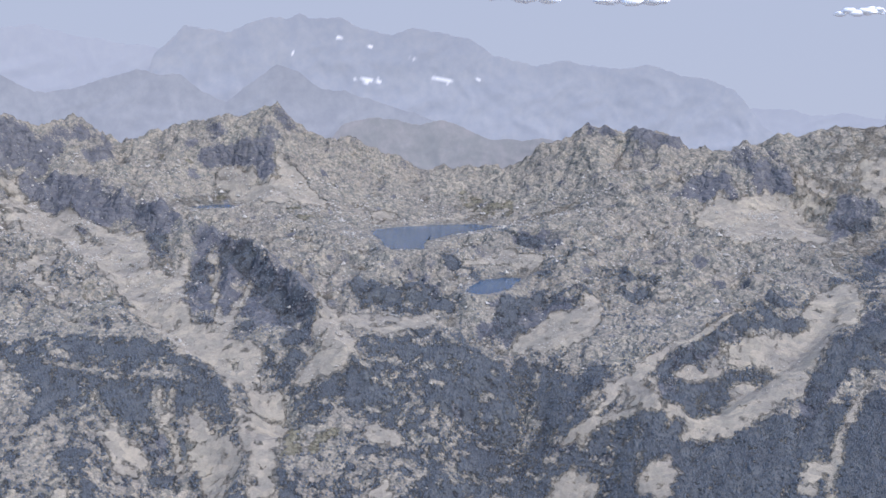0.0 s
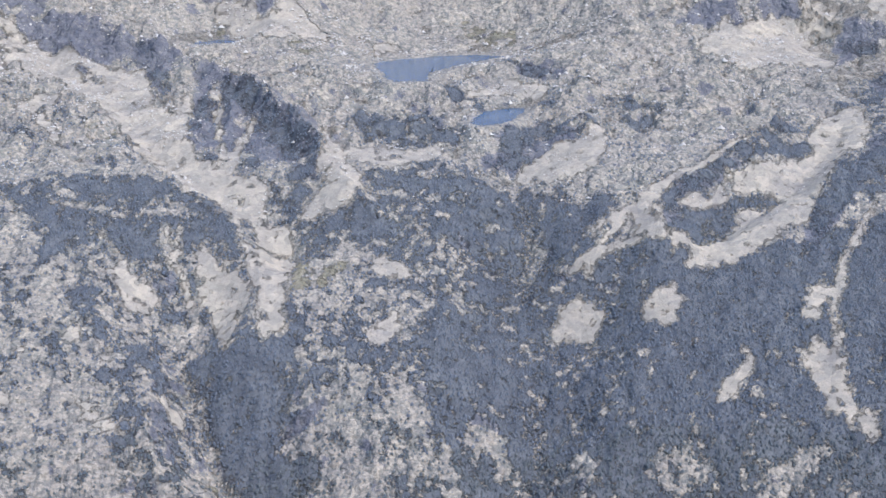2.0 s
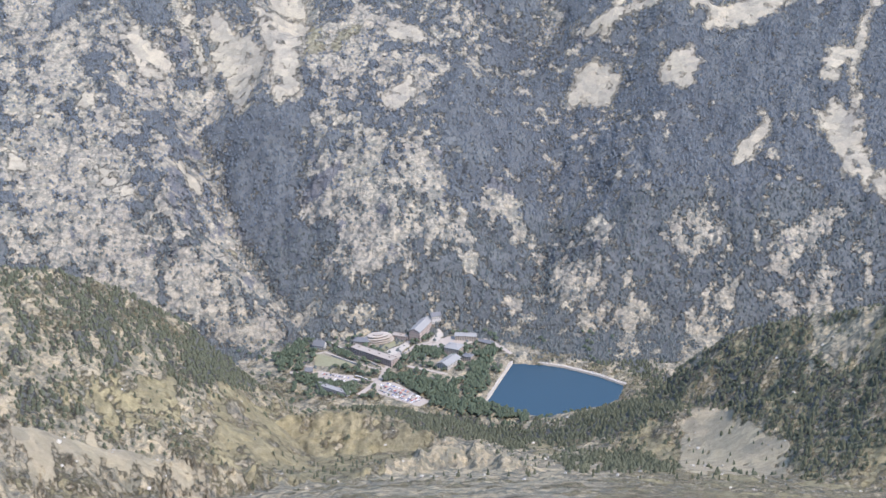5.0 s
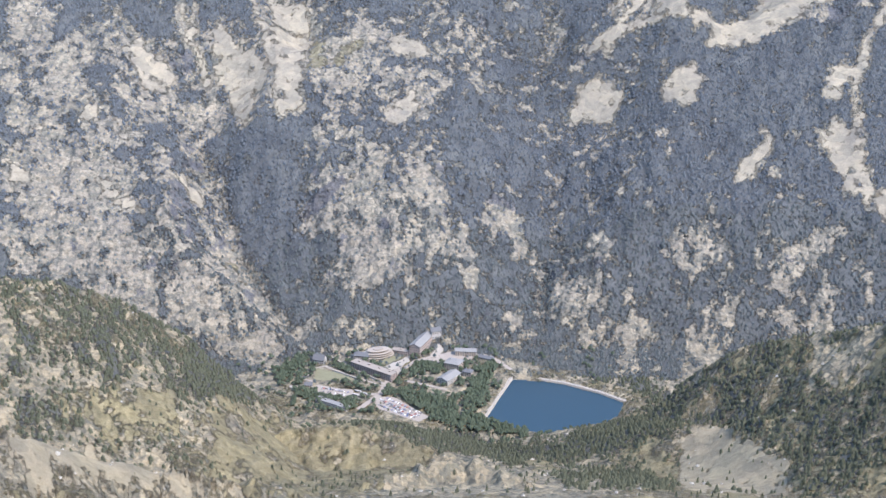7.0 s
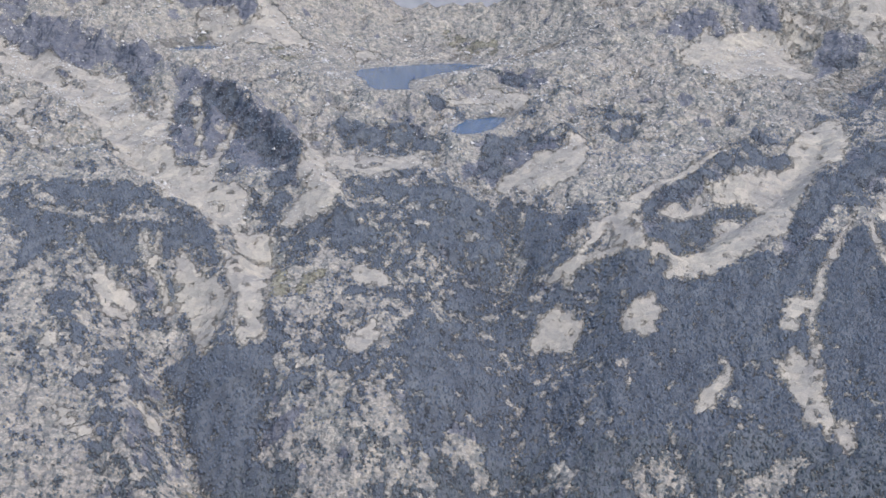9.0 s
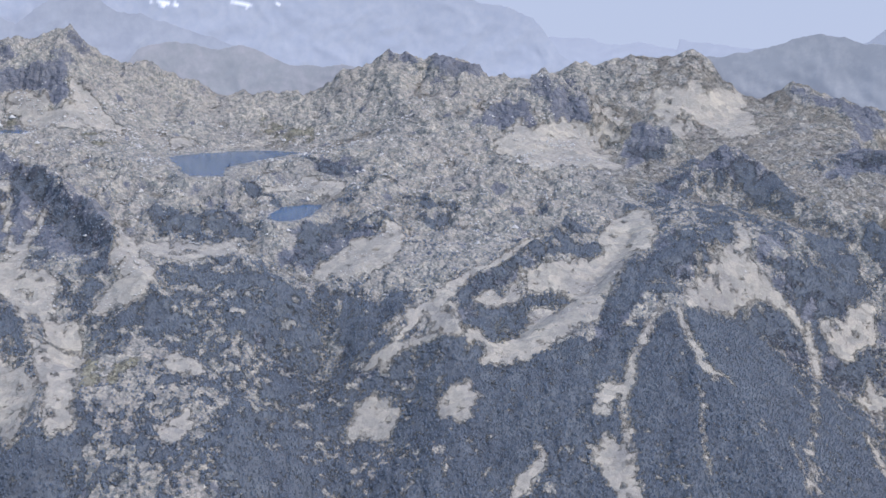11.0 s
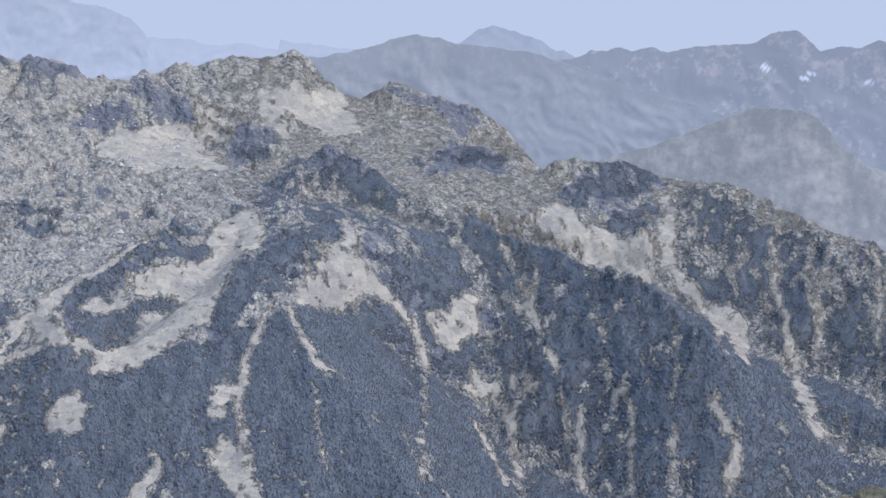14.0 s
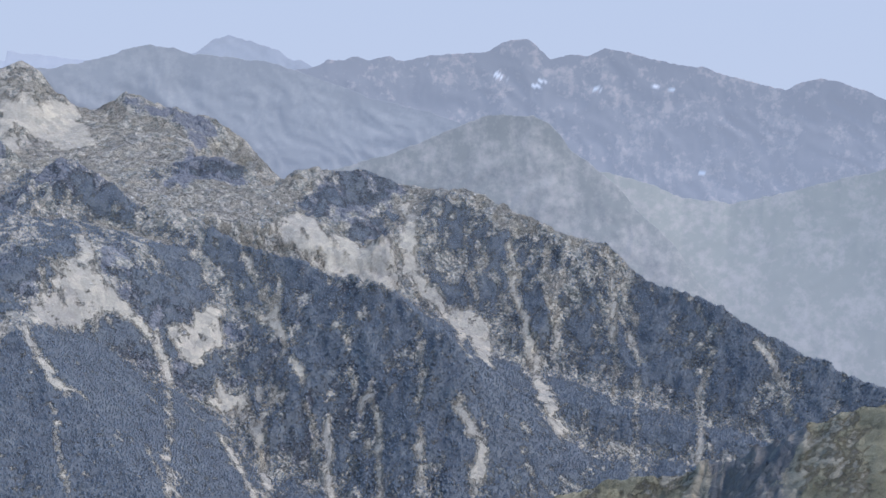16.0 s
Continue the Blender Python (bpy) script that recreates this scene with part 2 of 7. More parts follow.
sun.data.energy, sun.data.angle, sun.data.color = 2.4, radians(0.5), (1.0, 0.93, 0.82)
sun.matrix_world = pose(0, 0, 2000, 90 - SUN_HEIGHT, 0, 180 - SUN_BEARING + 0)


def horizon_haze():
    """The pale lavender air over the horizon: a plain ring of glowing sky behind everything, bluer upwards."""
    m = bpy.data.materials.new("horizon_air")
    m.use_nodes = True
    n, l = m.node_tree.nodes, m.node_tree.links
    n.clear()
    geo, sep, up, ramp, em, out = (n.new("ShaderNode" + k) for k in ("NewGeometry", "SeparateXYZ", "MapRange", "ValToRGB", "Emission", "OutputMaterial"))
    up.inputs["From Min"].default_value, up.inputs["From Max"].default_value = 950, 1500
    ramp.color_ramp.elements[0].color, ramp.color_ramp.elements[1].color = (0.234, 0.266, 0.306, 1), (0.226, 0.262, 0.310, 1)
    l.new(geo.outputs["Position"], sep.inputs[0]), l.new(sep.outputs["Z"], up.inputs["Value"]), l.new(up.outputs["Result"], ramp.inputs["Fac"])
    l.new(ramp.outputs["Color"], em.inputs["Color"]), l.new(em.outputs[0], out.inputs["Surface"])
    bm = bmesh.new()
    ring = []
    for k in range(180):
        turn = k * 2 - 100
        top = np.interp(turn, [-100, 14, 30, 258], [1400, 1400, 1225, 1225])
        ring.append([bm.verts.new((4998 * math.sin(radians(turn)), 4998 * math.cos(radians(turn)), h)) for h in (0, 950, top)])
    for k in range(180):
        for j in (0, 1):
            bm.faces.new((ring[k - 1][j], ring[k][j], ring[k][j + 1], ring[k - 1][j + 1]))
    me = bpy.data.meshes.new("backdrop_sky")
    bm.to_mesh(me), bm.free()
    me.materials.append(m)
    tagged(new("backdrop_sky", me), "pale lavender hazy sky over the horizon", "sky", kind="structure")


horizon_haze()


# ---- materials ----
def shader(name):
    m = bpy.data.materials.new(name)
    m.use_nodes = True
    return m, m.node_tree.nodes, m.node_tree.links, m.node_tree.nodes["Principled BSDF"]


def plain(name, colour, rough=0.8, metal=0.0, vary=0.12, size=0.5):
    """A painted, stone or metal surface with a little uneven tone and relief."""
    m, n, l, b = shader(name)
    b.inputs["Roughness"].default_value, b.inputs["Metallic"].default_value = rough, metal
    geo, tex, mix = n.new("ShaderNodeNewGeometry"), n.new("ShaderNodeTexNoise"), n.new("ShaderNodeMix")
    tex.inputs["Scale"].default_value, tex.inputs["Detail"].default_value = size, 5
    mix.data_type = "RGBA"
    mix.inputs["A"].default_value = (*[c * (1 - vary) for c in colour], 1)
    mix.inputs["B"].default_value = (*[min(1, c * (1 + vary)) for c in colour], 1)
    l.new(geo.outputs["Position"], tex.inputs["Vector"])
    l.new(tex.outputs["Fac"], mix.inputs["Factor"])
    l.new(mix.outputs["Result"], b.inputs["Base Color"])
    bump = n.new("ShaderNodeBump")
    bump.inputs["Strength"].default_value, bump.inputs["Distance"].default_value = 0.2, 0.1
    l.new(tex.outputs["Fac"], bump.inputs["Height"])
    l.new(bump.outputs["Normal"], b.inputs["Normal"])
    return m


def ground_material():
    """Granite, scree, turf and forest floor, mixed by the ground's cover."""
    m, n, l, b = shader("mountain_ground")
    b.inputs["Roughness"].default_value = 0.95
    b.inputs["Specular IOR Level"].default_value = 0.15
    geo = n.new("ShaderNodeNewGeometry")
    att = n.new("ShaderNodeAttribute")
    att.attribute_name = "cover"
    sep = n.new("ShaderNodeSeparateColor")
    l.new(att.outputs["Color"], sep.inputs["Color"])

    def noise_at(scale, detail, rough=0.6):
        t = n.new("ShaderNodeTexNoise")
        t.inputs["Scale"].default_value, t.inputs["Detail"].default_value, t.inputs["Roughness"].default_value = scale, detail, rough
        l.new(geo.outputs["Position"], t.inputs["Vector"])
        return t.outputs["Fac"]

    def ramp(fac, *stops):
        r = n.new("ShaderNodeValToRGB")
        while len(r.color_ramp.elements) < len(stops):
            r.color_ramp.elements.new(0.5)
        for e, (p, c) in zip(r.color_ramp.elements, stops):
            e.position, e.color = p, (*c, 1)
        l.new(fac, r.inputs["Fac"])
        return r.outputs["Color"]

    def mix(fac, a, c):
        x = n.new("ShaderNodeMix")
        x.data_type = "RGBA"
        l.new(fac, x.inputs["Factor"]), l.new(a, x.inputs["A"]), l.new(c, x.inputs["B"])
        return x.outputs["Result"]

    coarse, broad, speck, tuft = noise_at(0.10, 8, 0.78), noise_at(0.008, 4), noise_at(0.16, 8, 0.78), noise_at(0.065, 8, 0.72)

    def math_node(kind, p, q):
        x = n.new("ShaderNodeMath")
        x.operation = kind
        for socket, value in zip(x.inputs, (p, q)):
            if isinstance(value, float):
                socket.default_value = value
            else:
                l.new(value, socket)
        return x.outputs[0]

    def height(p, q):
        return math_node("ADD", p, q)

    def blocks_at(scale, bend):
        """Cells of jointed rock, bent out of line."""
        swirl, shift, cells = n.new("ShaderNodeTexNoise"), n.new("ShaderNodeVectorMath"), n.new("ShaderNodeTexVoronoi")
        swirl.inputs["Scale"].default_value, swirl.inputs["Detail"].default_value = scale * 0.7, 3
        shift.operation = "MULTIPLY_ADD"
        shift.inputs[1].default_value = (bend, bend, bend)
        l.new(geo.outputs["Position"], swirl.inputs["Vector"]), l.new(swirl.outputs["Color"], shift.inputs[0]), l.new(geo.outputs["Position"], shift.inputs[2])
        cells.distance = "MANHATTAN"
        cells.inputs["Scale"].default_value = scale
        l.new(shift.outputs[0], cells.inputs["Vector"])
        return cells

    big_blocks, small_blocks = blocks_at(0.042, 22.0), blocks_at(0.12, 8.0)

    def edge(mask):
        """A cover's share made into ragged tufts and clearings."""
        add, span = n.new("ShaderNodeMath"), n.new("ShaderNodeMapRange")
        add.operation = "MULTIPLY_ADD"
        l.new(speck, add.inputs[0]), l.new(mask, add.inputs[2])
        add.inputs[1].default_value = 2.0
        span.inputs["From Min"].default_value, span.inputs["From Max"].default_value = 1.42, 1.56
        l.new(add.outputs[0], span.inputs["Value"])
        return span.outputs["Result"]

    def spots(low, high):
        """Bushes and shadowed hollows, denser in some tracts than in others."""
        add = n.new("ShaderNodeMath")
        add.operation = "MULTIPLY_ADD"
        l.new(broad, add.inputs[0])
        add.inputs[1].default_value = 0.35
        l.new(tuft, add.inputs[2])
        span = n.new("ShaderNodeMapRange")
        span.inputs["From Min"].default_value, span.inputs["From Max"].default_value = low, high
        l.new(add.outputs[0], span.inputs["Value"])
        return span.outputs["Result"]

    granite = ramp(coarse, (0.36, (0.202, 0.180, 0.144)), (0.45, (0.231, 0.206, 0.164)), (0.54, (0.258, 0.229, 0.182)), (0.64, (0.300, 0.266, 0.211)))
    heath = ramp(coarse, (0.36, (0.105, 0.105, 0.096)), (0.64, (0.165, 0.158, 0.134)))
    cracks = n.new("ShaderNodeMapRange")           # joints between blocks: heath and soil, and the shadow of the gaps as colour
    cracks.inputs["From Min"].default_value, cracks.inputs["From Max"].default_value = 0.95, 1.15
    l.new(height(small_blocks.outputs["Distance"], math_node("MULTIPLY", tuft, 0.35)), cracks.inputs["Value"])
    granite = mix(math_node("MAXIMUM", spots(0.69, 0.75), math_node("MULTIPLY", cracks.outputs["Result"], 0.7)), granite, heath)
    scree = ramp(coarse, (0.34, (0.197, 0.175, 0.138)), (0.5, (0.246, 0.219, 0.173)), (0.66, (0.290, 0.258, 0.204)))
    turf = ramp(coarse, (0.34, (0.110, 0.100, 0.068)), (0.5, (0.165, 0.150, 0.104)), (0.66, (0.235, 0.210, 0.152)))
    wood = ramp(coarse, (0.33, (0.068, 0.074, 0.079)), (0.55, (0.080, 0.086, 0.091)), (0.72, (0.105, 0.108, 0.108)))
    # dark crag tone: lichened rock, and the bluish shade of its faces as colour
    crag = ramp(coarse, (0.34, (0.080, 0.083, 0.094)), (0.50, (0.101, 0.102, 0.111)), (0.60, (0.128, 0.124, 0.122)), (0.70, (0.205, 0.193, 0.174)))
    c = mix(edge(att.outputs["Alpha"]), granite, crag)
    c = mix(edge(sep.outputs["Green"]), c, scree)
    c = mix(edge(sep.outputs["Blue"]), c, turf)
    c = mix(edge(sep.outputs["Red"]), c, wood)
    tone = ramp(height(math_node("MULTIPLY", broad, 0.5), math_node("MULTIPLY", noise_at(0.024, 5, 0.6), 0.5)), (0.36, (0.80, 0.80, 0.83)), (0.62, (1.12, 1.10, 1.05)))
    x = n.new("ShaderNodeMix")
    x.data_type, x.blend_type = "RGBA", "MULTIPLY"
    x.inputs["Factor"].default_value = 1
    l.new(c, x.inputs["A"]), l.new(tone, x.inputs["B"])
    # each block of rock has a tone of its own; near ground is tinted warm, as less haze veils it
    cell, hue, near_warmth, warm_att = n.new("ShaderNodeSeparateColor"), n.new("ShaderNodeMix"), n.new("ShaderNodeMix"), n.new("ShaderNodeAttribute")
    l.new(big_blocks.outputs["Color"], cell.inputs["Color"])
    hue.data_type = near_warmth.data_type = "RGBA"
    hue.blend_type = near_warmth.blend_type = "MULTIPLY"
    hue.inputs["Factor"].default_value = 1
    l.new(x.outputs["Result"], hue.inputs["A"]), l.new(ramp(cell.outputs["Red"], (0.0, (0.80, 0.81, 0.83)), (1.0, (1.12, 1.10, 1.07))), hue.inputs["B"])
    warm_att.attribute_name = "near_warmth"
    near_warmth.inputs["B"].default_value = (1.05, 1.0, 0.87, 1)
    l.new(warm_att.outputs["Fac"], near_warmth.inputs["Factor"]), l.new(hue.outputs["Result"], near_warmth.inputs["A"])
    l.new(near_warmth.outputs["Result"], b.inputs["Base Color"])
    # jointed rock: angular blocks of two sizes, sunk under stones, turf and trees
    relief = height(math_node("MULTIPLY", big_blocks.outputs["Distance"], -7.0), math_node("MULTIPLY", small_blocks.outputs["Distance"], -2.2))
    bare = math_node("SUBTRACT", 1.0, math_node("MAXIMUM", edge(sep.outputs["Green"]), math_node("MAXIMUM", edge(sep.outputs["Red"]), math_node("MULTIPLY", edge(sep.outputs["Blue"]), 0.6))))
    relief = height(math_node("MULTIPLY", relief, bare), math_node("MULTIPLY", coarse, 2.3))
    bump = n.new("ShaderNodeBump")
    bump.inputs["Strength"].default_value, bump.inputs["Distance"].default_value = 1.0, 1.0
    l.new(relief, bump.inputs["Height"])
    l.new(bump.outputs["Normal"], b.inputs["Normal"])
    return m


GROUND = ground_material()


def water_material(name, colour):
    m, n, l, b = shader(name)
    b.inputs["Base Color"].default_value = (*colour, 1)
    b.inputs["Roughness"].default_value = 0.12
    b.inputs["IOR"].default_value = 1.33
    tex, geo, bump = n.new("ShaderNodeTexNoise"), n.new("ShaderNodeNewGeometry"), n.new("ShaderNodeBump")
    tex.inputs["Scale"].default_value, tex.inputs["Detail"].default_value = 0.25, 4
    bump.inputs["Strength"].default_value, bump.inputs["Distance"].default_value = 0.25, 0.3
    l.new(geo.outputs["Position"], tex.inputs["Vector"]), l.new(tex.outputs["Fac"], bump.inputs["Height"])
    l.new(bump.outputs["Normal"], b.inputs["Normal"])
    return m


WATER = water_material("lake_water", (0.013, 0.032, 0.048))
TARN_WATER = water_material("tarn_water", (0.02, 0.062, 0.12))


# ---- ground: one sheet from the summit to the horizon ----
def sheet(name, verts, faces, material, smooth_faces=True):
    """A mesh object from arrays of places and of corners."""
    me = bpy.data.meshes.new(name)
    k = faces.shape[1]
    me.vertices.add(len(verts)), me.loops.add(faces.size), me.polygons.add(len(faces))
    me.vertices.foreach_set("co", np.ascontiguousarray(verts, np.float32).ravel())
    me.loops.foreach_set("vertex_index", np.ascontiguousarray(faces, np.int32).ravel())
    me.polygons.foreach_set("loop_start", np.arange(0, faces.size, k, dtype=np.int32))
    me.polygons.foreach_set("use_smooth", np.full(len(faces), smooth_faces))
    me.update(calc_edges=True)
    me.materials.append(material)
    return new(name, me)


def steps(*runs):
    return np.concatenate([np.arange(a, b, s) for a, b, s in runs])


FINE = 0.095          # degrees between the ground's columns in the view
RANGES = steps((0.05, 6, 1.2), (6, 30, 4), (30, 300, 18), (300, 520, 3), (520, 1000, 16), (1000, 2000, 4.5), (2000, 2240, 5), (2240, 3000, 3.2), (3000, 3500, 4.5), (3500, 4720, 6), (4720, 4990, 45))
BEARINGS = np.radians(np.concatenate([-21 + FINE * np.arange(int(72 / FINE)), np.arange(51, 339, 6.0)]))
GR, GB = np.meshgrid(RANGES, BEARINGS, indexing="ij")
GX, GY = GR * np.sin(GB), GR * np.cos(GB)
GZ, CRAG = land(GX, GY)


# ---- cover: strips and patches in plan, each place with its half width in metres ----
SCREES, ROCKS, TURFS, GARDENS, CRAGS_AND_SHADE, RIB_PINES = [], [], [], [], [], []


def scree(*places):
    SCREES.append(places)


def bare_rock(*places):
    ROCKS.append(places)


def grass(*places):
    TURFS.append(places)


def broadleaves(*places):
    GARDENS.append(places)


# dark faces: lichened rock, and shade put into the ground's colour
def crag_and_shade(*places):
    CRAGS_AND_SHADE.append(places)


def rib_pines(*places):
    RIB_PINES.append(places)


SCREE_FIELDS, ROCK_FIELDS, CRAG_SHADE_FIELDS, TURF_FIELDS, WOOD_FIELDS = [], [], [], [], []


def scree_field(*corners):
    SCREE_FIELDS.append(corners)


def rock_field(*corners):
    ROCK_FIELDS.append(corners)


# larger dark faces, rock and painted shade together
def crag_shade_field(*corners):
    CRAG_SHADE_FIELDS.append(corners)


def turf_field(*corners):
    TURF_FIELDS.append(corners)


def wood_field(density, *corners):
    WOOD_FIELDS.append((density, corners))


# ---- strips ----
scree((-1208, 4191, 22.9), (-1056, 4022, 34.5), (-921, 3833, 37.3), (-786, 3671, 49.6), (-707, 3479, 47), (-636, 3379, 45.3), (-551, 3252, 43.4), (-484, 3214, 36.6))
scree((-1033, 4057, 18.9), (-909, 3979, 15.3), (-824, 3859, 37))
scree((-637, 3696, 14.2), (-636, 3456, 33))
scree((-568, 3755, 5.7), (-521, 3431, 6.5), (-487, 3282, 12.5))
scree((-455, 3589, 5.4), (-477, 3437, 9.2), (-483, 3343, 12.7))
scree((-477, 3207, 17.1), (-439, 3067, 7), (-405, 2983, 6.8), (-383, 2893, 8.8))
scree((-418, 3179, 12), (-393, 3117, 9.4), (-369, 3060, 27.8), (-358, 2912, 26.4), (-352, 2816, 21.3), (-333, 2790, 12.7))
scree((-502, 3012, 9.2), (-481, 2951, 13.5), (-455, 2882, 17.6), (-433, 2809, 17.1))
scree((-433, 2930, 8.9), (-408, 2865, 13))
scree((-579, 3027, 3.5), (-545, 2956, 4.5), (-513, 2893, 5.5))
scree((-669, 2926, 13.6), (-635, 2897, 24.6), (-604, 2879, 19.9))
scree((-269, 3299, 10), (-238, 3221, 17), (-233, 3149, 23.7), (-275, 3138, 21.3), (-303, 3123, 11.8))
scree((-223, 3359, 10.1), (-158, 3350, 15.1), (-81, 3337, 15.1), (-18, 3390, 12.7))
scree((177, 3301, 12.4), (224, 3338, 20.2), (273, 3315, 25.1), (329, 3370, 20.4), (349, 3388, 12.8))
scree((-196, 4374, 13.2), (-156, 4383, 16.4))
scree((65, 3745, 8.4), (168, 3822, 14.4), (238, 3778, 14.2))
scree((937, 3441, 26.6), (880, 3365, 31.4), (802, 3199, 27.2), (736, 3120, 26.3), (671, 3041, 30.4), (603, 2986, 32), (539, 2945, 20.3), (491, 2929, 13.4))
scree((639, 3178, 17.1), (717, 3203, 19.7), (785, 3232, 22.5))
scree((516, 3128, 10.7), (583, 3136, 9.6))
scree((719, 4083, 24.9), (823, 4063, 37.4), (918, 4006, 40.1), (973, 3919, 33.4))
scree((-474, 4437, 27.3), (-420, 4394, 20.3), (-350, 4332, 13.2))
scree((-642, 4440, 23.6), (-571, 4409, 20.1))
scree((1234, 4338, 27.1), (1236, 4221, 26.5))
scree((691, 3323, 6.4), (578, 3247, 6.2), (483, 3194, 8.5), (376, 3103, 9.4), (306, 2994, 6.8), (247, 2968, 4.5))
scree((455, 3169, 12), (402, 3080, 18.7), (431, 2983, 13.6))
scree((-968, 3731, 10.1), (-1038, 3678, 14.4), (-907, 3436, 13.4))
scree((240, 2868, 23.8), (272, 2845, 15), (212, 2854, 10.7))
scree((400, 2822, 17.1), (423, 2786, 10.6))
scree((691, 2765, 13.9))
scree((663, 2640, 10.2), (671, 2576, 12), (679, 2520, 7.9))
scree((540, 2647, 7.1), (516, 2620, 8), (490, 2584, 6.9))
scree((-125, 2791, 12.6), (-140, 2750, 9.3))
scree((810, 2928, 6.8), (751, 2824, 5.5), (712, 2698, 4.2), (700, 2601, 4), (695, 2503, 4.9))
scree((-146, 2958, 15.6), (-111, 2936, 11))
scree((1167, 3420, 7.2), (1146, 3292, 18.4), (1108, 3216, 43.5), (1058, 3187, 43), (1005, 3145, 22.3))
scree((1136, 3215, 18), (1173, 3202, 6.7), (1216, 3165, 5.7), (1241, 3116, 5.7), (1249, 3061, 3.7), (1162, 2855, 3.5), (1086, 2691, 3.3), (1050, 2550, 3.9))
scree((887, 3052, 5.4), (833, 2967, 5.2), (776, 2867, 4.2), (737, 2757, 3.2), (725, 2657, 3.1), (713, 2556, 3))
scree((909, 3020, 5.3), (907, 2929, 6.9), (907, 2824, 4.2), (963, 2793, 2.5))
scree((893, 2778, 2.5), (867, 2673, 2.4), (842, 2551, 3))
scree((1426, 3216, 8.9), (1388, 3172, 26), (1338, 3154, 15.5), (1282, 3155, 5.8))
scree((1365, 3042, 16.3), (1402, 3003, 4.7), (1389, 2894, 4.5), (1392, 2853, 4.5), (1337, 2746, 6))
scree((1440, 3011, 4.7), (1403, 2896, 4.5))
scree((1317, 2927, 3.6), (1293, 2793, 6.9), (1282, 2710, 7.6))
scree((1456, 2959, 12.4))
scree((1505, 3202, 4), (1525, 3099, 3.9), (1520, 2954, 3.7))
scree((714, 2805, 15.2))
scree((682, 2672, 10.4), (690, 2616, 13.2))
scree((544, 2692, 5.4), (556, 2644, 6.9), (509, 2621, 5.3))
scree((1259, 4322, 27), (1362, 4308, 33.9), (1478, 4392, 24.3))
scree((1829, 3424, 32.7), (1888, 3383, 38), (1961, 3346, 32.3))
scree((848, 3357, 28.7), (931, 3359, 23.5))
scree((2133, 3509, 8.1), (2048, 3373, 10), (2031, 3290, 16), (2043, 3211, 9.7), (2028, 3078, 7.2), (1814, 2730, 3.7))
scree((2111, 3143, 7.5), (2103, 3076, 9.5), (1987, 2879, 3.9))
scree((2249, 3218, 3.3), (2222, 3100, 4.3), (2179, 2973, 6.2), (2051, 2759, 8.7), (1980, 2607, 14.8))
scree((2326, 3148, 3.3), (2271, 3044, 4.3), (2237, 2955, 4.2))
scree((2433, 3045, 4.4), (2393, 2929, 3.2), (2256, 2735, 3))
scree((2461, 3008, 3.3), (2426, 2891, 4.3), (2316, 2732, 4), (2142, 2524, 3.7))
scree((2105, 2570, 2.8), (2127, 2536, 3.7), (2100, 2443, 3.6))
scree((2497, 2662, 3.1), (2397, 2597, 4), (2255, 2434, 5.6))
scree((1730, 2785, 2.8), (1692, 2714, 2.7), (1623, 2616, 3.5), (1579, 2548, 3.4))
scree((1753, 2656, 6.3), (1731, 2588, 7), (1737, 2551, 6.1), (1683, 2500, 4.3))
scree((1627, 2832, 4.6), (1596, 2739, 4.5), (1535, 2636, 4.3))
scree((1530, 2849, 6.4), (1485, 2751, 4.4))
scree((1566, 3270, 4.1), (1545, 3134, 3.9), (1517, 3005, 3.8), (1518, 2937, 2.8))
scree((2565, 2529, 3.1), (2513, 2416, 3.9))
scree((1832, 2518, 2.6), (1822, 2471, 3.5))
scree((293, 1669, 7.6), (302, 1561, 13.2), (325, 1480, 9.1))
bare_rock((-189, 2579, 27.3), (-242, 2607, 27.6), (-146, 2554, 19.2))
bare_rock((-236, 2471, 9.3), (-186, 2495, 12.2))
bare_rock((-94, 2500, 15), (-44, 2490, 11.2))
bare_rock((202, 2402, 21.7), (161, 2381, 11.6))
bare_rock((403, 2453, 22.4), (366, 2467, 14))
bare_rock((226, 2468, 14.9))
bare_rock((70, 2589, 15.6), (89, 2544, 12.4))
bare_rock((378, 2307, 19.3), (400, 2271, 15.6))
bare_rock((-721, 2579, 45.3), (-788, 2560, 45.3), (-647, 2561, 34.7))
bare_rock((-592, 2394, 41.7), (-678, 2442, 38.1), (-764, 2441, 38.5))
bare_rock((-651, 2914, 27), (-616, 2893, 20))
bare_rock((-873, 2968, 46.5), (-778, 2829, 44.1), (-819, 2713, 42.6))
bare_rock((-495, 2387, 22.9), (-403, 2331, 22.2), (-341, 2293, 17.4))
bare_rock((198, 2338, 10.6), (295, 2343, 8.9))
bare_rock((533, 2408, 18.5), (636, 2445, 13.3))
bare_rock((-201, 2939, 33.2), (-254, 2855, 21.5))
bare_rock((541, 2324, 12.6), (454, 1752, 12.3), (496, 1699, 12))
bare_rock((6, 2438, 9.2), (-13, 2534, 9.5))
bare_rock((-45, 1304, 24.5), (12, 1310, 19.7), (45, 1159, 13.1))
grass((-299, 2939, 20), (-253, 2931, 26.5), (-220, 2950, 13.3))
grass((-295, 1568, 20.4), (-249, 1722, 22.2), (-182, 1786, 24.3), (-113, 1786, 17.5))
grass((-238, 1532, 17.5), (-145, 1689, 15.3))
grass((461, 1693, 9.2), (449, 1795, 6.3))
grass((491, 1763, 8.3), (490, 1649, 7.8))
grass((236, 1567, 13.1), (228, 1715, 7.8))
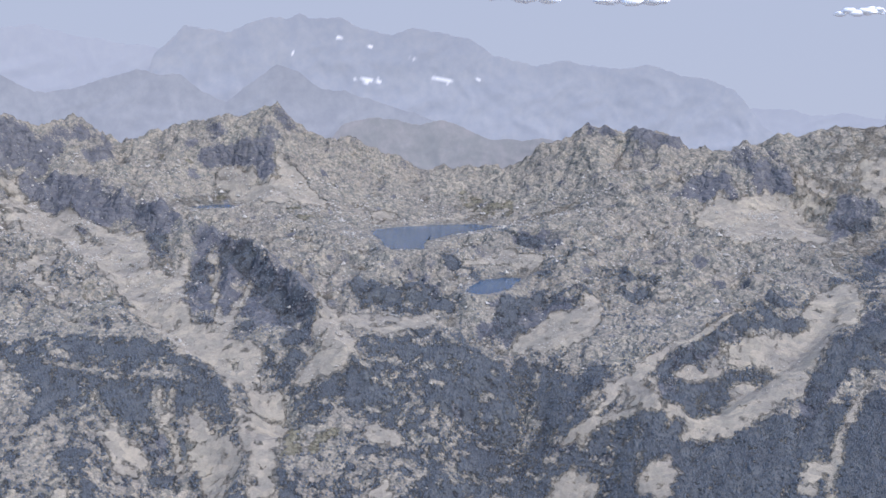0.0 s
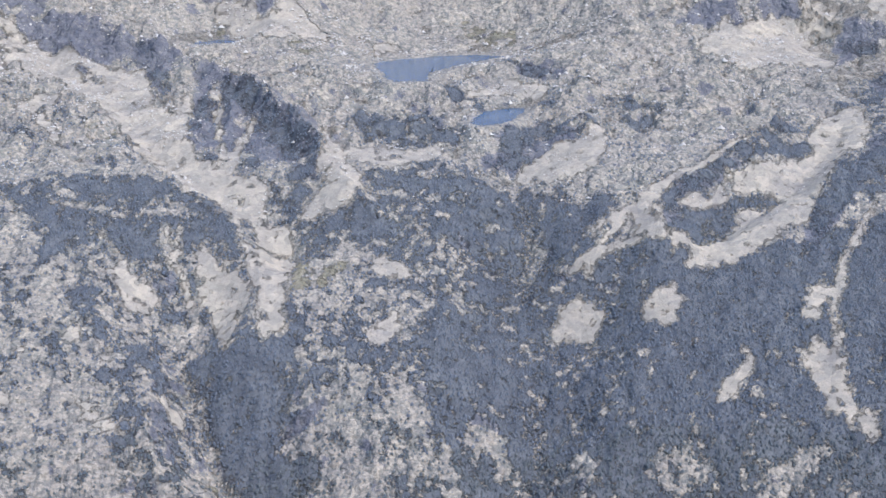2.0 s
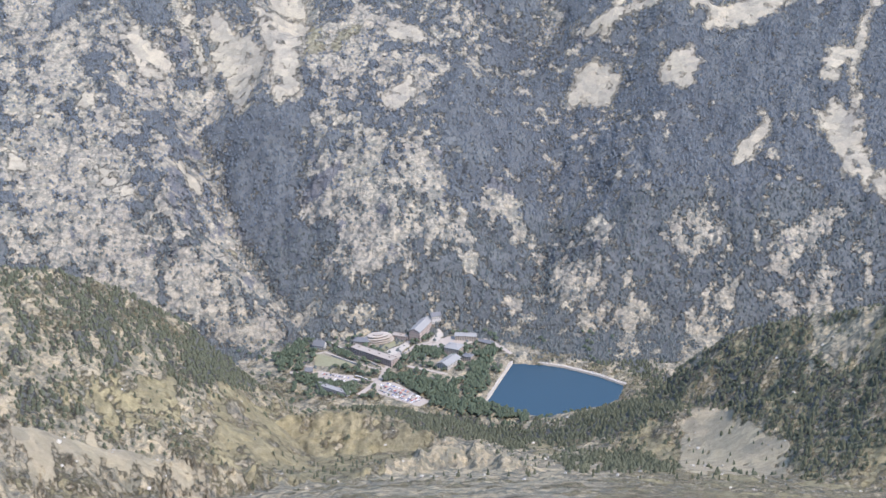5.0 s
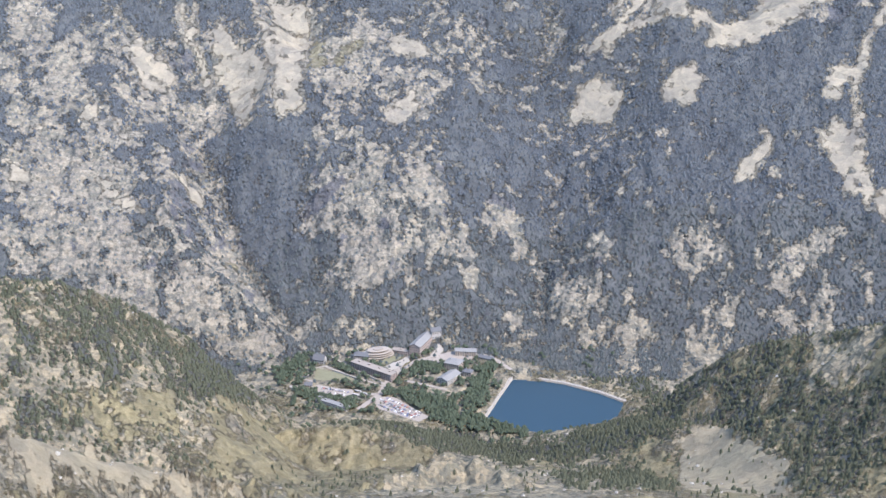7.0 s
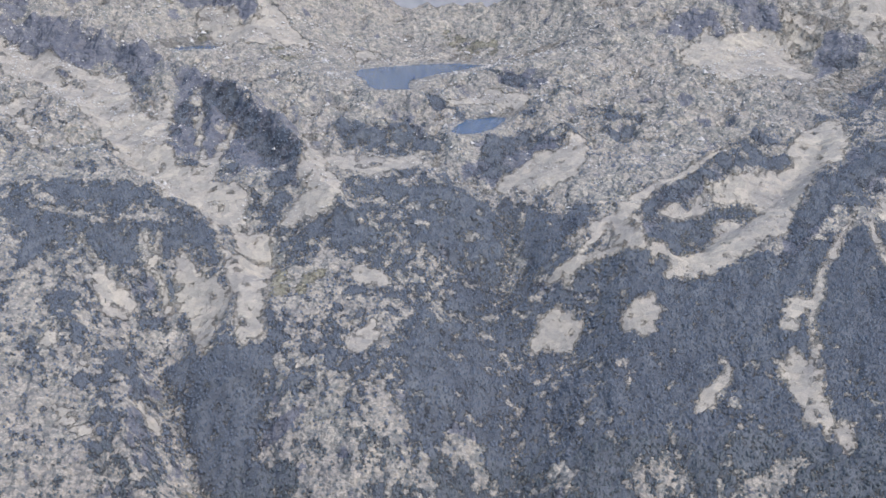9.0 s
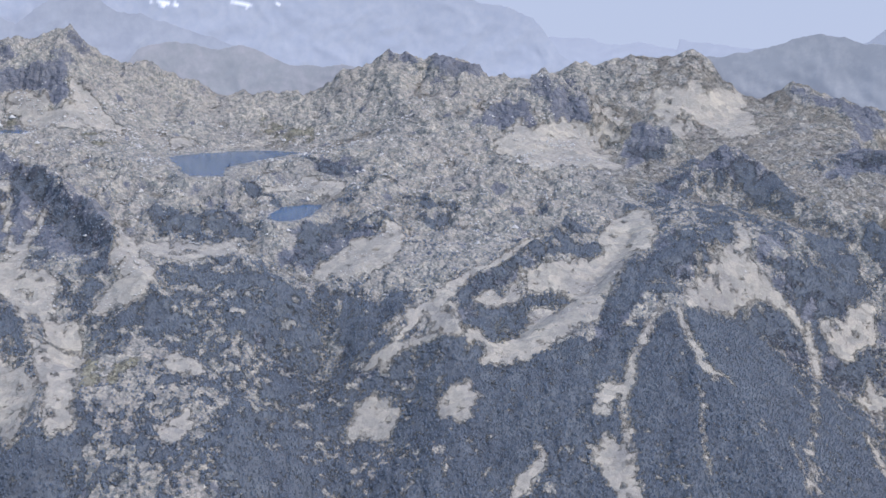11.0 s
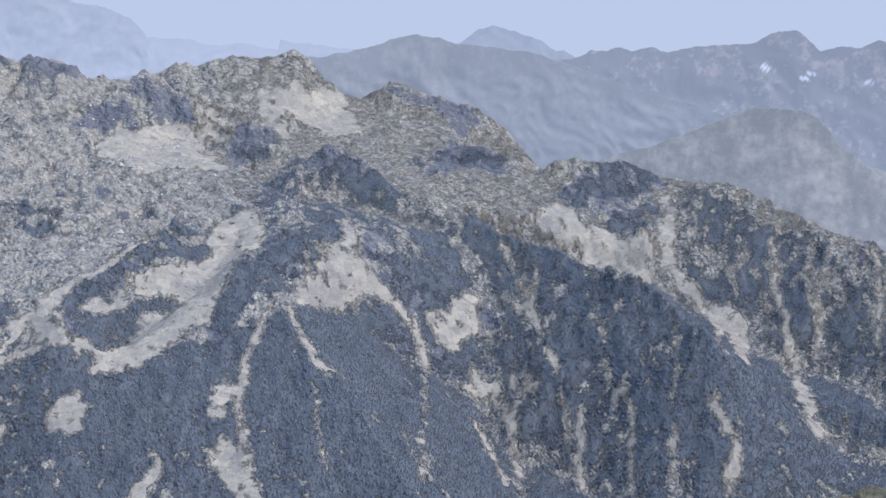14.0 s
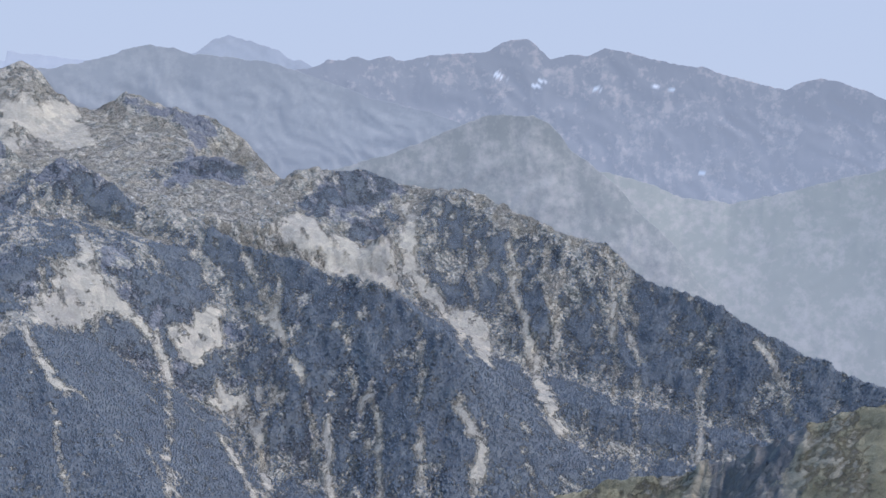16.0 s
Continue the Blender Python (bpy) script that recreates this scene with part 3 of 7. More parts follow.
grass((-439, 2484, 13.3), (-382, 2412, 12.8), (-477, 2550, 11.7))
grass((93, 1793, 10.8))
grass((-813, 4473, 37.7), (-605, 4409, 33.5), (-351, 4151, 24.8))
grass((28, 4538, 27.8), (195, 4466, 26.9))
grass((-811, 3477, 34.8), (-751, 3437, 18.5))
grass((309, 279, 9.4), (316, 274, 6.3))
grass((282, 366, 5.2), (294, 346, 4.1))
grass((-363, 1589, 9.8), (-430, 1536, 8.4))
broadleaves((-91, 2263, 11.9), (-53, 2259, 8.5))
broadleaves((-134, 2156, 11.4), (-88, 2133, 12.8), (-34, 2095, 11))
broadleaves((3, 2210, 15), (31, 2250, 10.2), (2, 2140, 12.9))
broadleaves((-16, 2065, 9.3), (37, 2060, 6.2), (79, 2033, 5.4))
broadleaves((-232, 2238, 5.1), (-184, 2222, 5))
broadleaves((-283, 2187, 11.6), (-196, 2136, 8.1))
broadleaves((-270, 2249, 6.8), (-129, 2266, 4.3))
broadleaves((-316, 2238, 13.6), (-283, 2288, 5.2))
crag_and_shade((-1185, 4227, 29.7), (-1106, 4224, 41.1), (-967, 4036, 39), (-905, 3956, 17.9))
crag_and_shade((-872, 4098, 22.1), (-791, 3992, 21.4), (-726, 3842, 20.6))
crag_and_shade((-612, 3554, 21.5), (-582, 3705, 31), (-518, 3754, 31.4), (-430, 3608, 27.3))
crag_and_shade((-415, 3364, 28), (-377, 3498, 34.2), (-324, 3350, 32.9), (-290, 3249, 17.2))
crag_and_shade((-557, 3368, 17.9), (-432, 3290, 14.9))
crag_and_shade((-529, 4483, 37.6), (-508, 4437, 20.3))
crag_and_shade((-110, 3460, 33.8), (-32, 3454, 28.6), (-136, 3423, 15.4))
crag_and_shade((23, 3730, 16.8), (79, 3709, 14))
crag_and_shade((150, 3391, 30.6), (235, 3502, 34.2), (297, 3457, 28.7))
# a cloud's shadow beside the upper lake, painted as dark ground
crag_and_shade((223, 4036, 24.4), (303, 3878, 20.3))
crag_and_shade((905, 4324, 20), (943, 4271, 29.6), (978, 4210, 22.7))
crag_and_shade((739, 4299, 32.8), (802, 4206, 25.7))
crag_and_shade((1103, 4075, 22.2), (1146, 4064, 19.1))
crag_and_shade((468, 3087, 16.4), (540, 3164, 21.7), (623, 3226, 17.3))
# shadow under the mid rib's head, painted dark
crag_and_shade((654, 3395, 13), (591, 3330, 10.2))
# left face of the rib, its shade painted in
crag_and_shade((757, 3012, 15.2), (807, 3074, 15.5), (851, 3108, 13.3))
crag_and_shade((629, 4583, 21), (697, 4573, 13.9))
crag_and_shade((1245, 3778, 20.8), (1294, 3736, 20.8), (1350, 3670, 17.7))
crag_and_shade((1022, 3587, 16.7), (1143, 3748, 13.2))
crag_and_shade((1130, 4101, 25.6))
crag_and_shade((1847, 3595, 21.4), (1982, 3669, 22))
crag_and_shade((1937, 3479, 18), (2032, 3568, 18.6))
crag_and_shade((1714, 3933, 25.8), (1782, 3889, 19.3))
crag_and_shade((1649, 4361, 21), (1717, 4296, 17.3), (1819, 4227, 20.8))
crag_and_shade((956, 3206, 25.2), (1038, 3303, 23.3))
crag_and_shade((1211, 3358, 18.9), (1261, 3297, 15.9))
crag_and_shade((2042, 3682, 25.3), (1895, 3606, 24.5), (1978, 3502, 27.1))
crag_and_shade((2097, 3650, 15.8), (2104, 3568, 15.5))
crag_and_shade((1729, 4066, 30.4), (1762, 3903, 22.5))
rib_pines((-1192, 4192, 23), (-1090, 4162, 25.9), (-964, 4020, 31.1), (-861, 3826, 14.8))
rib_pines((-845, 4071, 18.7), (-744, 3900, 23.9), (-674, 3669, 16.8))
rib_pines((-612, 3472, 23.9), (-591, 3675, 33.7), (-532, 3753, 31.2), (-445, 3627, 30.2))
rib_pines((-438, 3563, 32.4), (-342, 3401, 38.5), (-297, 3261, 36.9), (-334, 3193, 26.6))
rib_pines((-480, 3275, 14.9), (-557, 3368, 15.4), (-447, 3312, 15.1))
rib_pines((-195, 3557, 26.7), (-84, 3437, 33.6), (8, 3418, 25.6))
rib_pines((-132, 3347, 15.1), (-55, 3298, 14.9))
rib_pines((9, 3754, 16.9), (71, 3689, 16.7))
rib_pines((137, 3387, 20.4), (235, 3502, 29), (336, 3454, 28.7))
# pines thickened over the same cloud shadow
rib_pines((177, 4038, 24.4), (263, 3945, 29.8))
rib_pines((402, 3700, 25.3), (499, 3583, 21.8), (449, 3509, 18.6))
rib_pines((665, 4238, 25.8), (740, 4209, 29), (826, 4165, 19.2))
rib_pines((912, 4323, 20), (944, 4275, 26.3), (963, 4213, 26.1))
rib_pines((1086, 4101, 22.3), (1146, 4064, 22.3))
# the shadow below the mid rib's head again, here as pines
rib_pines((614, 3350, 11.4), (691, 3323, 11.5), (778, 3373, 10.4))
rib_pines((485, 3165, 24), (549, 3142, 21.6), (483, 3028, 27.4))
rib_pines((726, 3024, 16.4), (786, 3083, 21.5), (857, 3176, 19.8))
rib_pines((-795, 3180, 22.2), (-683, 3169, 24.4), (-561, 3169, 21.7))
rib_pines((-878, 3083, 24.1), (-782, 3027, 21.2), (-814, 2927, 22.8))
rib_pines((-166, 3246, 17), (-54, 3210, 21.7), (81, 3205, 21.7))
rib_pines((109, 3320, 12.5), (174, 3361, 12.7))
rib_pines((-230, 3101, 21), (-146, 3071, 20.8))
rib_pines((-570, 3074, 16.4), (-526, 3021, 18.4))
rib_pines((-718, 3055, 23.6), (-612, 2984, 18.3))
rib_pines((465, 3140, 21.5), (541, 3196, 24.4), (656, 3269, 22.5), (786, 3380, 20.9))
rib_pines((516, 3043, 16.2), (595, 3077, 16.5), (691, 3126, 14.4))
rib_pines((655, 3265, 12.5), (797, 3311, 20.5))
rib_pines((761, 3028, 28.2), (841, 3119, 31.6), (927, 3198, 32.6), (1008, 3295, 23.2))
rib_pines((1069, 3757, 14.9), (1220, 4004, 19.1), (1232, 3791, 20.9))
rib_pines((1273, 3744, 23.7), (1322, 3680, 26.5), (1363, 3618, 23.3))
rib_pines((1028, 3222, 17.8), (1265, 3645, 14.5))
rib_pines((1332, 3411, 16.4), (1400, 3354, 30), (1407, 3294, 32.3), (1317, 3210, 23.5))
rib_pines((1498, 3416, 22.4), (1570, 3304, 27.5), (1650, 3166, 26.8))
rib_pines((1130, 3154, 30.2), (1010, 3030, 28.8))
rib_pines((1858, 3585, 27.5), (1980, 3629, 28.2), (2095, 3624, 28.3))
rib_pines((2073, 3719, 22.5), (2166, 3666, 28.8))
rib_pines((1549, 3898, 19.8), (1700, 3939, 25.8), (1782, 3889, 22.6))
rib_pines((730, 4325, 20.1), (813, 4318, 23.1), (889, 4372, 16.8))
rib_pines((910, 4344, 23.5), (957, 4284, 26.4), (994, 4223, 19.6))
rib_pines((1100, 4113, 22.3), (1147, 4101, 22.5))
rib_pines((1729, 4066, 30.4), (1762, 3903, 25.7), (1801, 3876, 19.3))
rib_pines((1895, 3606, 21.4), (1995, 3662, 28.3), (2107, 3668, 25.4))
rib_pines((1890, 3436, 20.9), (1993, 3498, 24.2), (2094, 3518, 18.5))
rib_pines((2189, 3379, 39.4), (2243, 3266, 38.8), (2335, 3161, 35.6))
rib_pines((2488, 3068, 23.7), (2424, 3032, 26.3))
scree((2289, 3253, 5.8), (2179, 2998, 5.4), (2092, 2839, 5.2), (1997, 2619, 4.8))
scree((2362, 3186, 4.4), (2286, 3028, 4.2), (2223, 2925, 4.0))
scree((2434, 3096, 3.6), (2393, 2990, 3.5), (2337, 2845, 3.4), (2184, 2661, 3.2))
scree((2474, 3064, 4.3), (2412, 2944, 4.2), (2369, 2808, 4.0), (2157, 2542, 3.7))
scree((2103, 2566, 3.6), (2132, 2521, 3.6), (300, 346, 2.2))
scree((2405, 2616, 5.2), (2299, 2475, 5.0), (306, 330, 2.2))
scree((2509, 2656, 2.7), (2395, 2604, 2.6))
scree((2574, 2599, 4.0), (2554, 2517, 3.9), (2513, 2416, 3.8), (2489, 2372, 3.8))
scree((1727, 2649, 7.0), (1745, 2541, 6.8), (1675, 2477, 6.6))
scree((1769, 2850, 3.7), (1695, 2726, 3.5), (1595, 2558, 3.3))
scree((1626, 2818, 4.8), (1595, 2813, 4.7), (1560, 2723, 4.6))
scree((1583, 2728, 5.8), (1519, 2598, 5.5))
scree((1523, 2849, 7.1), (1451, 2687, 6.7))
scree((1500, 2901, 3.6), (1497, 2840, 3.5), (1462, 2745, 3.4))
scree((1649, 3021, 3.2), (1621, 2913, 3.1), (1598, 2844, 3.0))
scree((1583, 3213, 3.9), (1528, 3071, 3.8), (1504, 2922, 3.6))
scree((1559, 3353, 4.1), (1536, 3178, 3.9), (1523, 3060, 3.8))
scree((1296, 2902, 7.0), (1291, 2776, 6.7), (1278, 2694, 6.6))
scree((1381, 3061, 6.2), (1382, 2884, 5.9), (1315, 2717, 5.5))
scree((1444, 3001, 3.7), (1382, 2871, 3.5))
scree((1256, 3088, 4.3), (1200, 2951, 4.1), (1020, 2524, 3.5))
scree((1051, 2701, 3.2), (1030, 2576, 3.1))
scree((881, 2727, 3.2), (845, 2592, 3.0), (842, 2551, 3.0))
scree((915, 2968, 4.6), (914, 2826, 4.4), (929, 2787, 4.3))
scree((1194, 3198, 6.3), (1230, 3138, 6.2), (1244, 3059, 6.1))
scree((1316, 3370, 2.7), (1275, 3249, 2.6))
scree((1213, 3553, 5.5), (1141, 3269, 5.1), (1181, 3199, 5.0))
scree((2546, 2807, 2.8), (2526, 2739, 2.7))
scree((2228, 3271, 3.6), (2203, 3177, 3.5), (2188, 3100, 3.5))
scree((2178, 3305, 3.6), (2135, 3180, 3.5))
scree((826, 2973, 4.5), (763, 2858, 4.3), (727, 2756, 4.2), (713, 2697, 4.1), (703, 2601, 4.0), (698, 2482, 3.8))
scree((722, 2695, 2.2), (708, 2579, 2.2), (706, 2496, 2.2))
scree((-728, 3044, 3.4), (-664, 2960, 3.3), (-618, 2897, 3.3))
scree((-589, 3050, 3.4), (-548, 2939, 3.3), (-508, 2865, 3.2))
scree((-563, 3055, 3.4), (-545, 2981, 3.3))
scree((-473, 3175, 3.5), (-427, 3016, 3.4), (-384, 2901, 3.2))
scree((-442, 3171, 3.5), (-397, 3052, 3.4), (-371, 2935, 3.3))
scree((-421, 3255, 4.8), (-393, 3174, 4.7), (-398, 3113, 4.6))
scree((-524, 3005, 6.7), (-489, 2925, 6.5), (-450, 2814, 6.3))
scree((-461, 2966, 5.5), (-424, 2859, 5.3))

# ---- fields ----
wood_field(0.97, (-529, 2780), (-431, 2765), (-321, 2743), (-290, 2670), (-303, 2612), (-317, 2562), (-297, 2464), (-276, 2370), (-323, 2396), (-385, 2436), (-438, 2561), (-484, 2618))
wood_field(0.82, (104, 3144), (225, 3162), (305, 2995), (411, 2933), (570, 2878), (688, 2864), (690, 2716), (628, 2554), (497, 2619), (203, 2843), (-19, 2806), (54, 3042))
wood_field(0.82, (-3, 2542), (730, 2435), (704, 2309), (434, 1831), (344, 2215), (252, 2220), (69, 2293), (12, 2342))
wood_field(0.82, (-269, 2532), (-234, 2439), (-261, 2376), (-143, 2354), (2, 2318), (50, 2317), (34, 2394), (-4, 2474), (-64, 2433), (-124, 2427), (-202, 2393))
wood_field(0.88, (-63, 2837), (96, 2940), (202, 2831), (265, 2789), (396, 2632), (491, 2580), (626, 2542), (602, 2408), (471, 2445), (277, 2475), (141, 2546), (-23, 2522), (-52, 2665))
wood_field(0.88, (761, 2842), (830, 2877), (751, 2533), (716, 2543), (734, 2713))
wood_field(0.55, (-311, 2769), (-63, 2837), (-52, 2665), (-23, 2522), (-64, 2433), (-124, 2427), (-185, 2491), (-269, 2532), (-317, 2562), (-290, 2670))
wood_field(0.55, (-946, 3067), (-591, 3098), (-535, 2787), (-484, 2618), (-537, 2583), (-698, 2631), (-856, 2655))
wood_field(0.55, (-385, 3142), (-227, 3114), (57, 3137), (-19, 2806), (-63, 2837), (-311, 2769))
wood_field(0.58, (-850, 2628), (-694, 2607), (-482, 2606), (-385, 2436), (-323, 2388), (-328, 2250), (-511, 2347), (-660, 2397), (-801, 2387))
wood_field(0.97, (-504, 2336), (-471, 2339), (-392, 2313), (-307, 2229), (-298, 2137), (-304, 1752), (-339, 1652), (-370, 1698), (-379, 1803))
wood_field(0.97, (-149, 1844), (-96, 2048), (-38, 1862), (53, 1817), (191, 1728), (261, 1714), (263, 2077), (170, 1914), (95, 1884), (16, 2034), (-41, 2054), (-116, 2111))
wood_field(0.97, (-800, 2379), (-735, 2387), (-659, 2389), (-544, 1735), (-576, 1703))
wood_field(0.50, (-579, 1715), (-659, 2393), (-511, 2347), (-363, 1659), (-356, 1541), (-373, 1496), (-457, 1464), (-363, 1028))
wood_field(0.50, (190, 1720), (260, 1702), (201, 1347), (92, 1279), (92, 1679))
wood_field(0.58, (246, 2084), (344, 2215), (368, 1874), (706, 2317), (414, 1306), (345, 1363), (359, 1508), (326, 1638), (282, 1711), (260, 1706))
wood_field(0.60, (-943, 3152), (-846, 3245), (-594, 3216), (-520, 3135), (-410, 3111), (-375, 2914), (-358, 2771), (-821, 2708))
wood_field(0.60, (-313, 3098), (-177, 3213), (-5, 3254), (93, 3209), (84, 2869), (-176, 2772), (-255, 2963))
wood_field(0.30, (-1170, 3948), (-986, 3808), (-762, 3553), (-594, 3216), (-846, 3245), (-943, 3152))
wood_field(0.30, (138, 3803), (470, 3930), (529, 3510), (325, 3198), (140, 3159), (93, 3209), (354, 3367), (290, 3530))
wood_field(0.85, (93, 3209), (217, 3227), (381, 3155), (304, 2971), (239, 2864), (84, 2869))
wood_field(0.60, (-248, 3553), (-89, 3665), (-5, 3470), (-31, 3410), (-108, 3364), (-199, 3396))
wood_field(0.60, (-105, 3260), (-30, 3318), (96, 3317), (144, 3251), (19, 3186))
wood_field(0.95, (726, 2946), (902, 3014), (1189, 3170), (1260, 3061), (1352, 3087), (1497, 2934), (1580, 2867), (1504, 2704), (365, 2625), (405, 2756), (639, 2929))
wood_field(0.95, (429, 2931), (476, 2936), (552, 2902), (639, 2929), (726, 2946), (673, 2819), (423, 2729), (353, 2868))
wood_field(0.72, (1205, 3220), (1412, 3513), (1522, 3418), (1848, 3395), (1590, 2889), (1504, 2949), (1471, 3116), (1424, 3169), (1367, 3203), (1245, 3136))
wood_field(0.55, (1062, 3792), (1259, 3786), (1401, 3689), (1412, 3513), (1211, 3239), (1148, 3304), (916, 3064), (746, 2982), (812, 3155))
wood_field(0.82, (79, 3221), (202, 3268), (304, 3051), (408, 2946), (365, 2625), (61, 2689), (16, 3030))
wood_field(0.50, (304, 3051), (363, 3157), (443, 3204), (499, 3244), (479, 3109), (408, 2946))
wood_field(0.50, (822, 3421), (1029, 3673), (932, 3313), (812, 3155), (822, 3301))
wood_field(0.95, (1649, 3135), (1743, 2921), (1798, 2717), (2097, 3257), (2245, 3187), (2424, 3058), (2482, 2964), (2554, 2784), (2611, 2522), (2662, 2270), (301, 254), (1418, 2687))
wood_field(0.95, (833, 2926), (1152, 3158), (1253, 3081), (1322, 3052), (1502, 3017), (1649, 3135), (1713, 2870), (1595, 2524), (730, 2585))
wood_field(0.40, (2102, 3532), (2225, 3555), (2324, 3307), (2471, 3097), (2482, 2964), (2322, 3041), (2232, 3167), (2126, 3277))
rock_field((-234, 2431), (-205, 2474), (-165, 2497), (-124, 2499), (-124, 2447), (-183, 2423))
rock_field((-212, 2369), (-183, 2379), (-182, 2351), (-211, 2345))
rock_field((-294, 2630), (-251, 2626), (-188, 2607), (-135, 2570), (-134, 2526), (-187, 2559), (-229, 2572), (-288, 2586))
rock_field((-282, 2579), (-134, 2518), (-134, 2494), (-227, 2516), (-281, 2555))
rock_field((-234, 2728), (-190, 2707), (-147, 2654), (-188, 2643), (-221, 2673))
rock_field((-125, 2579), (-94, 2636), (-84, 2601), (-99, 2564))
rock_field((134, 2434), (176, 2460), (214, 2437), (240, 2398), (201, 2402), (170, 2380), (189, 2362), (150, 2361))
rock_field((361, 2423), (356, 2468), (398, 2486), (447, 2482), (461, 2439), (401, 2429))
rock_field((403, 2368), (450, 2360), (446, 2332), (408, 2339))
rock_field((356, 2299), (398, 2332), (422, 2296), (327, 1902), (307, 1926))
rock_field((486, 2348), (546, 2364), (547, 2310), (493, 2326))
rock_field((192, 2539), (231, 2519), (257, 2481), (226, 2468))
rock_field((8, 2570), (51, 2610), (80, 2569), (38, 2546))
rock_field((571, 2341), (606, 2382), (619, 2346), (467, 1815))
rock_field((-663, 2421), (-617, 2441), (-567, 2425), (-533, 2383), (-590, 2374), (-650, 2395))
rock_field((240, 2285), (280, 2305), (282, 2240), (252, 2220))
rock_field((-73, 2605), (-53, 2581), (-14, 2474), (-5, 2418), (-34, 2482))
rock_field((665, 2391), (682, 2378), (679, 2337), (664, 2358))
scree_field((-363, 1024), (-431, 1480), (-264, 1152), (-211, 1183), (-347, 961))
rock_field((-36, 1758), (14, 1870), (80, 1456), (92, 1279), (-28, 1290))
scree_field((208, 2834), (217, 2886), (239, 2884), (260, 2866), (294, 2875), (297, 2847), (274, 2841), (277, 2808), (240, 2828), (236, 2844))
scree_field((373, 2797), (383, 2832), (400, 2842), (431, 2829), (433, 2801), (414, 2775))
scree_field((670, 2745), (684, 2791), (713, 2801), (706, 2741), (689, 2733))
scree_field((649, 2664), (667, 2651), (674, 2584), (680, 2540), (664, 2557), (646, 2620))
scree_field((481, 2582), (497, 2619), (545, 2663), (561, 2664), (540, 2627), (507, 2585))
scree_field((707, 2504), (747, 2513), (730, 2435), (713, 2465))
scree_field((-165, 2773), (-128, 2807), (-100, 2784), (-111, 2752), (-127, 2723), (-149, 2754))
scree_field((-159, 2954), (-130, 2963), (-102, 2944), (-130, 2927))
scree_field((-692, 2921), (-663, 2948), (-624, 2908), (-595, 2885), (-592, 2861), (-630, 2857), (-660, 2888))
scree_field((-518, 3018), (-498, 2981), (-468, 2905), (-439, 2832), (-414, 2755), (-431, 2757), (-468, 2836), (-490, 2889), (-512, 2946))
scree_field((-365, 2762), (-365, 2911), (-381, 3083), (-346, 3091), (-325, 3033), (-344, 2926), (-338, 2838), (-340, 2781), (-354, 2755))
scree_field((-465, 3006), (-423, 2920), (-409, 2885), (-405, 2837), (-429, 2854), (-452, 2923))
scree_field((-584, 3067), (-554, 2975), (-525, 2911), (-511, 2877), (-523, 2883), (-544, 2924), (-568, 2976))
scree_field((-470, 3159), (-434, 3051), (-409, 2962), (-393, 2912), (-407, 2930), (-429, 2995))
scree_field((-733, 2717), (-723, 2753), (-700, 2742), (-694, 2706), (-718, 2696))
scree_field((-663, 2714), (-641, 2703), (-631, 2673), (-646, 2669))
scree_field((-831, 2684), (-789, 2684), (-782, 2670), (-818, 2668))
scree_field((-684, 2577), (-659, 2583), (-611, 2537), (-587, 2514), (-618, 2515), (-663, 2545))
scree_field((-842, 2589), (-811, 2586), (-785, 2556), (-830, 2534))
scree_field((-544, 2630), (-528, 2654), (-499, 2623), (-492, 2596), (-509, 2584))
scree_field((264, 1710), (314, 1770), (325, 1630), (347, 1449), (336, 1377), (215, 1357))
scree_field((33, 2022), (74, 1961), (73, 1929), (33, 2002))
scree_field((-1238, 4191), (-1150, 4038), (-1084, 4018), (-1017, 4052), (-964, 3925), (-893, 3840), (-841, 3872), (-805, 3986), (-745, 3826), (-714, 3588), (-674, 3669), (-618, 3463), (-567, 3350), (-520, 3289), (-519, 3200), (-573, 3163), (-616, 3338), (-762, 3553), (-884, 3677), (-1011, 3847), (-1113, 3956), (-1177, 3971))
scree_field((-534, 3303), (-480, 3275), (-414, 3252), (-384, 3195), (-400, 3128), (-374, 3108), (-337, 3092), (-318, 3021), (-329, 2907), (-330, 2815), (-360, 2787), (-369, 2915), (-408, 3091), (-466, 3172), (-519, 3200))
scree_field((-287, 3286), (-265, 3323), (-239, 3229), (-198, 3256), (-178, 3229), (-197, 3136), (-232, 3129), (-287, 3141), (-315, 3110), (-307, 3159), (-262, 3199))
scree_field((-271, 3327), (-185, 3373), (-131, 3307), (-56, 3358), (-18, 3386), (1, 3350), (-55, 3298), (-130, 3279), (-193, 3288))
scree_field((146, 3291), (187, 3365), (237, 3346), (288, 3342), (320, 3423), (349, 3384), (349, 3312), (306, 3256), (243, 3249), (182, 3261))
scree_field((-634, 4376), (-574, 4429), (-502, 4381), (-455, 4411), (-368, 4354), (-301, 4328), (-393, 4264), (-501, 4224))
scree_field((-219, 4316), (-157, 4427), (-140, 4396), (-186, 4318))
scree_field((698, 4148), (749, 4171), (796, 4081), (857, 4159), (967, 4155), (1022, 4121), (945, 3864), (873, 3869), (753, 3853), (732, 4065))
scree_field((992, 4277), (1028, 4223), (1070, 4130), (1056, 4137), (1005, 4224))
scree_field((843, 4345), (851, 4278), (847, 4148), (835, 4143), (835, 4281))
scree_field((-594, 3808), (-582, 3802), (-518, 3435), (-494, 3305), (-507, 3307), (-541, 3484))
scree_field((-478, 3554), (-467, 3551), (-470, 3313), (-483, 3299))
scree_field((226, 3823), (254, 3802), (235, 3735), (193, 3741), (167, 3786))
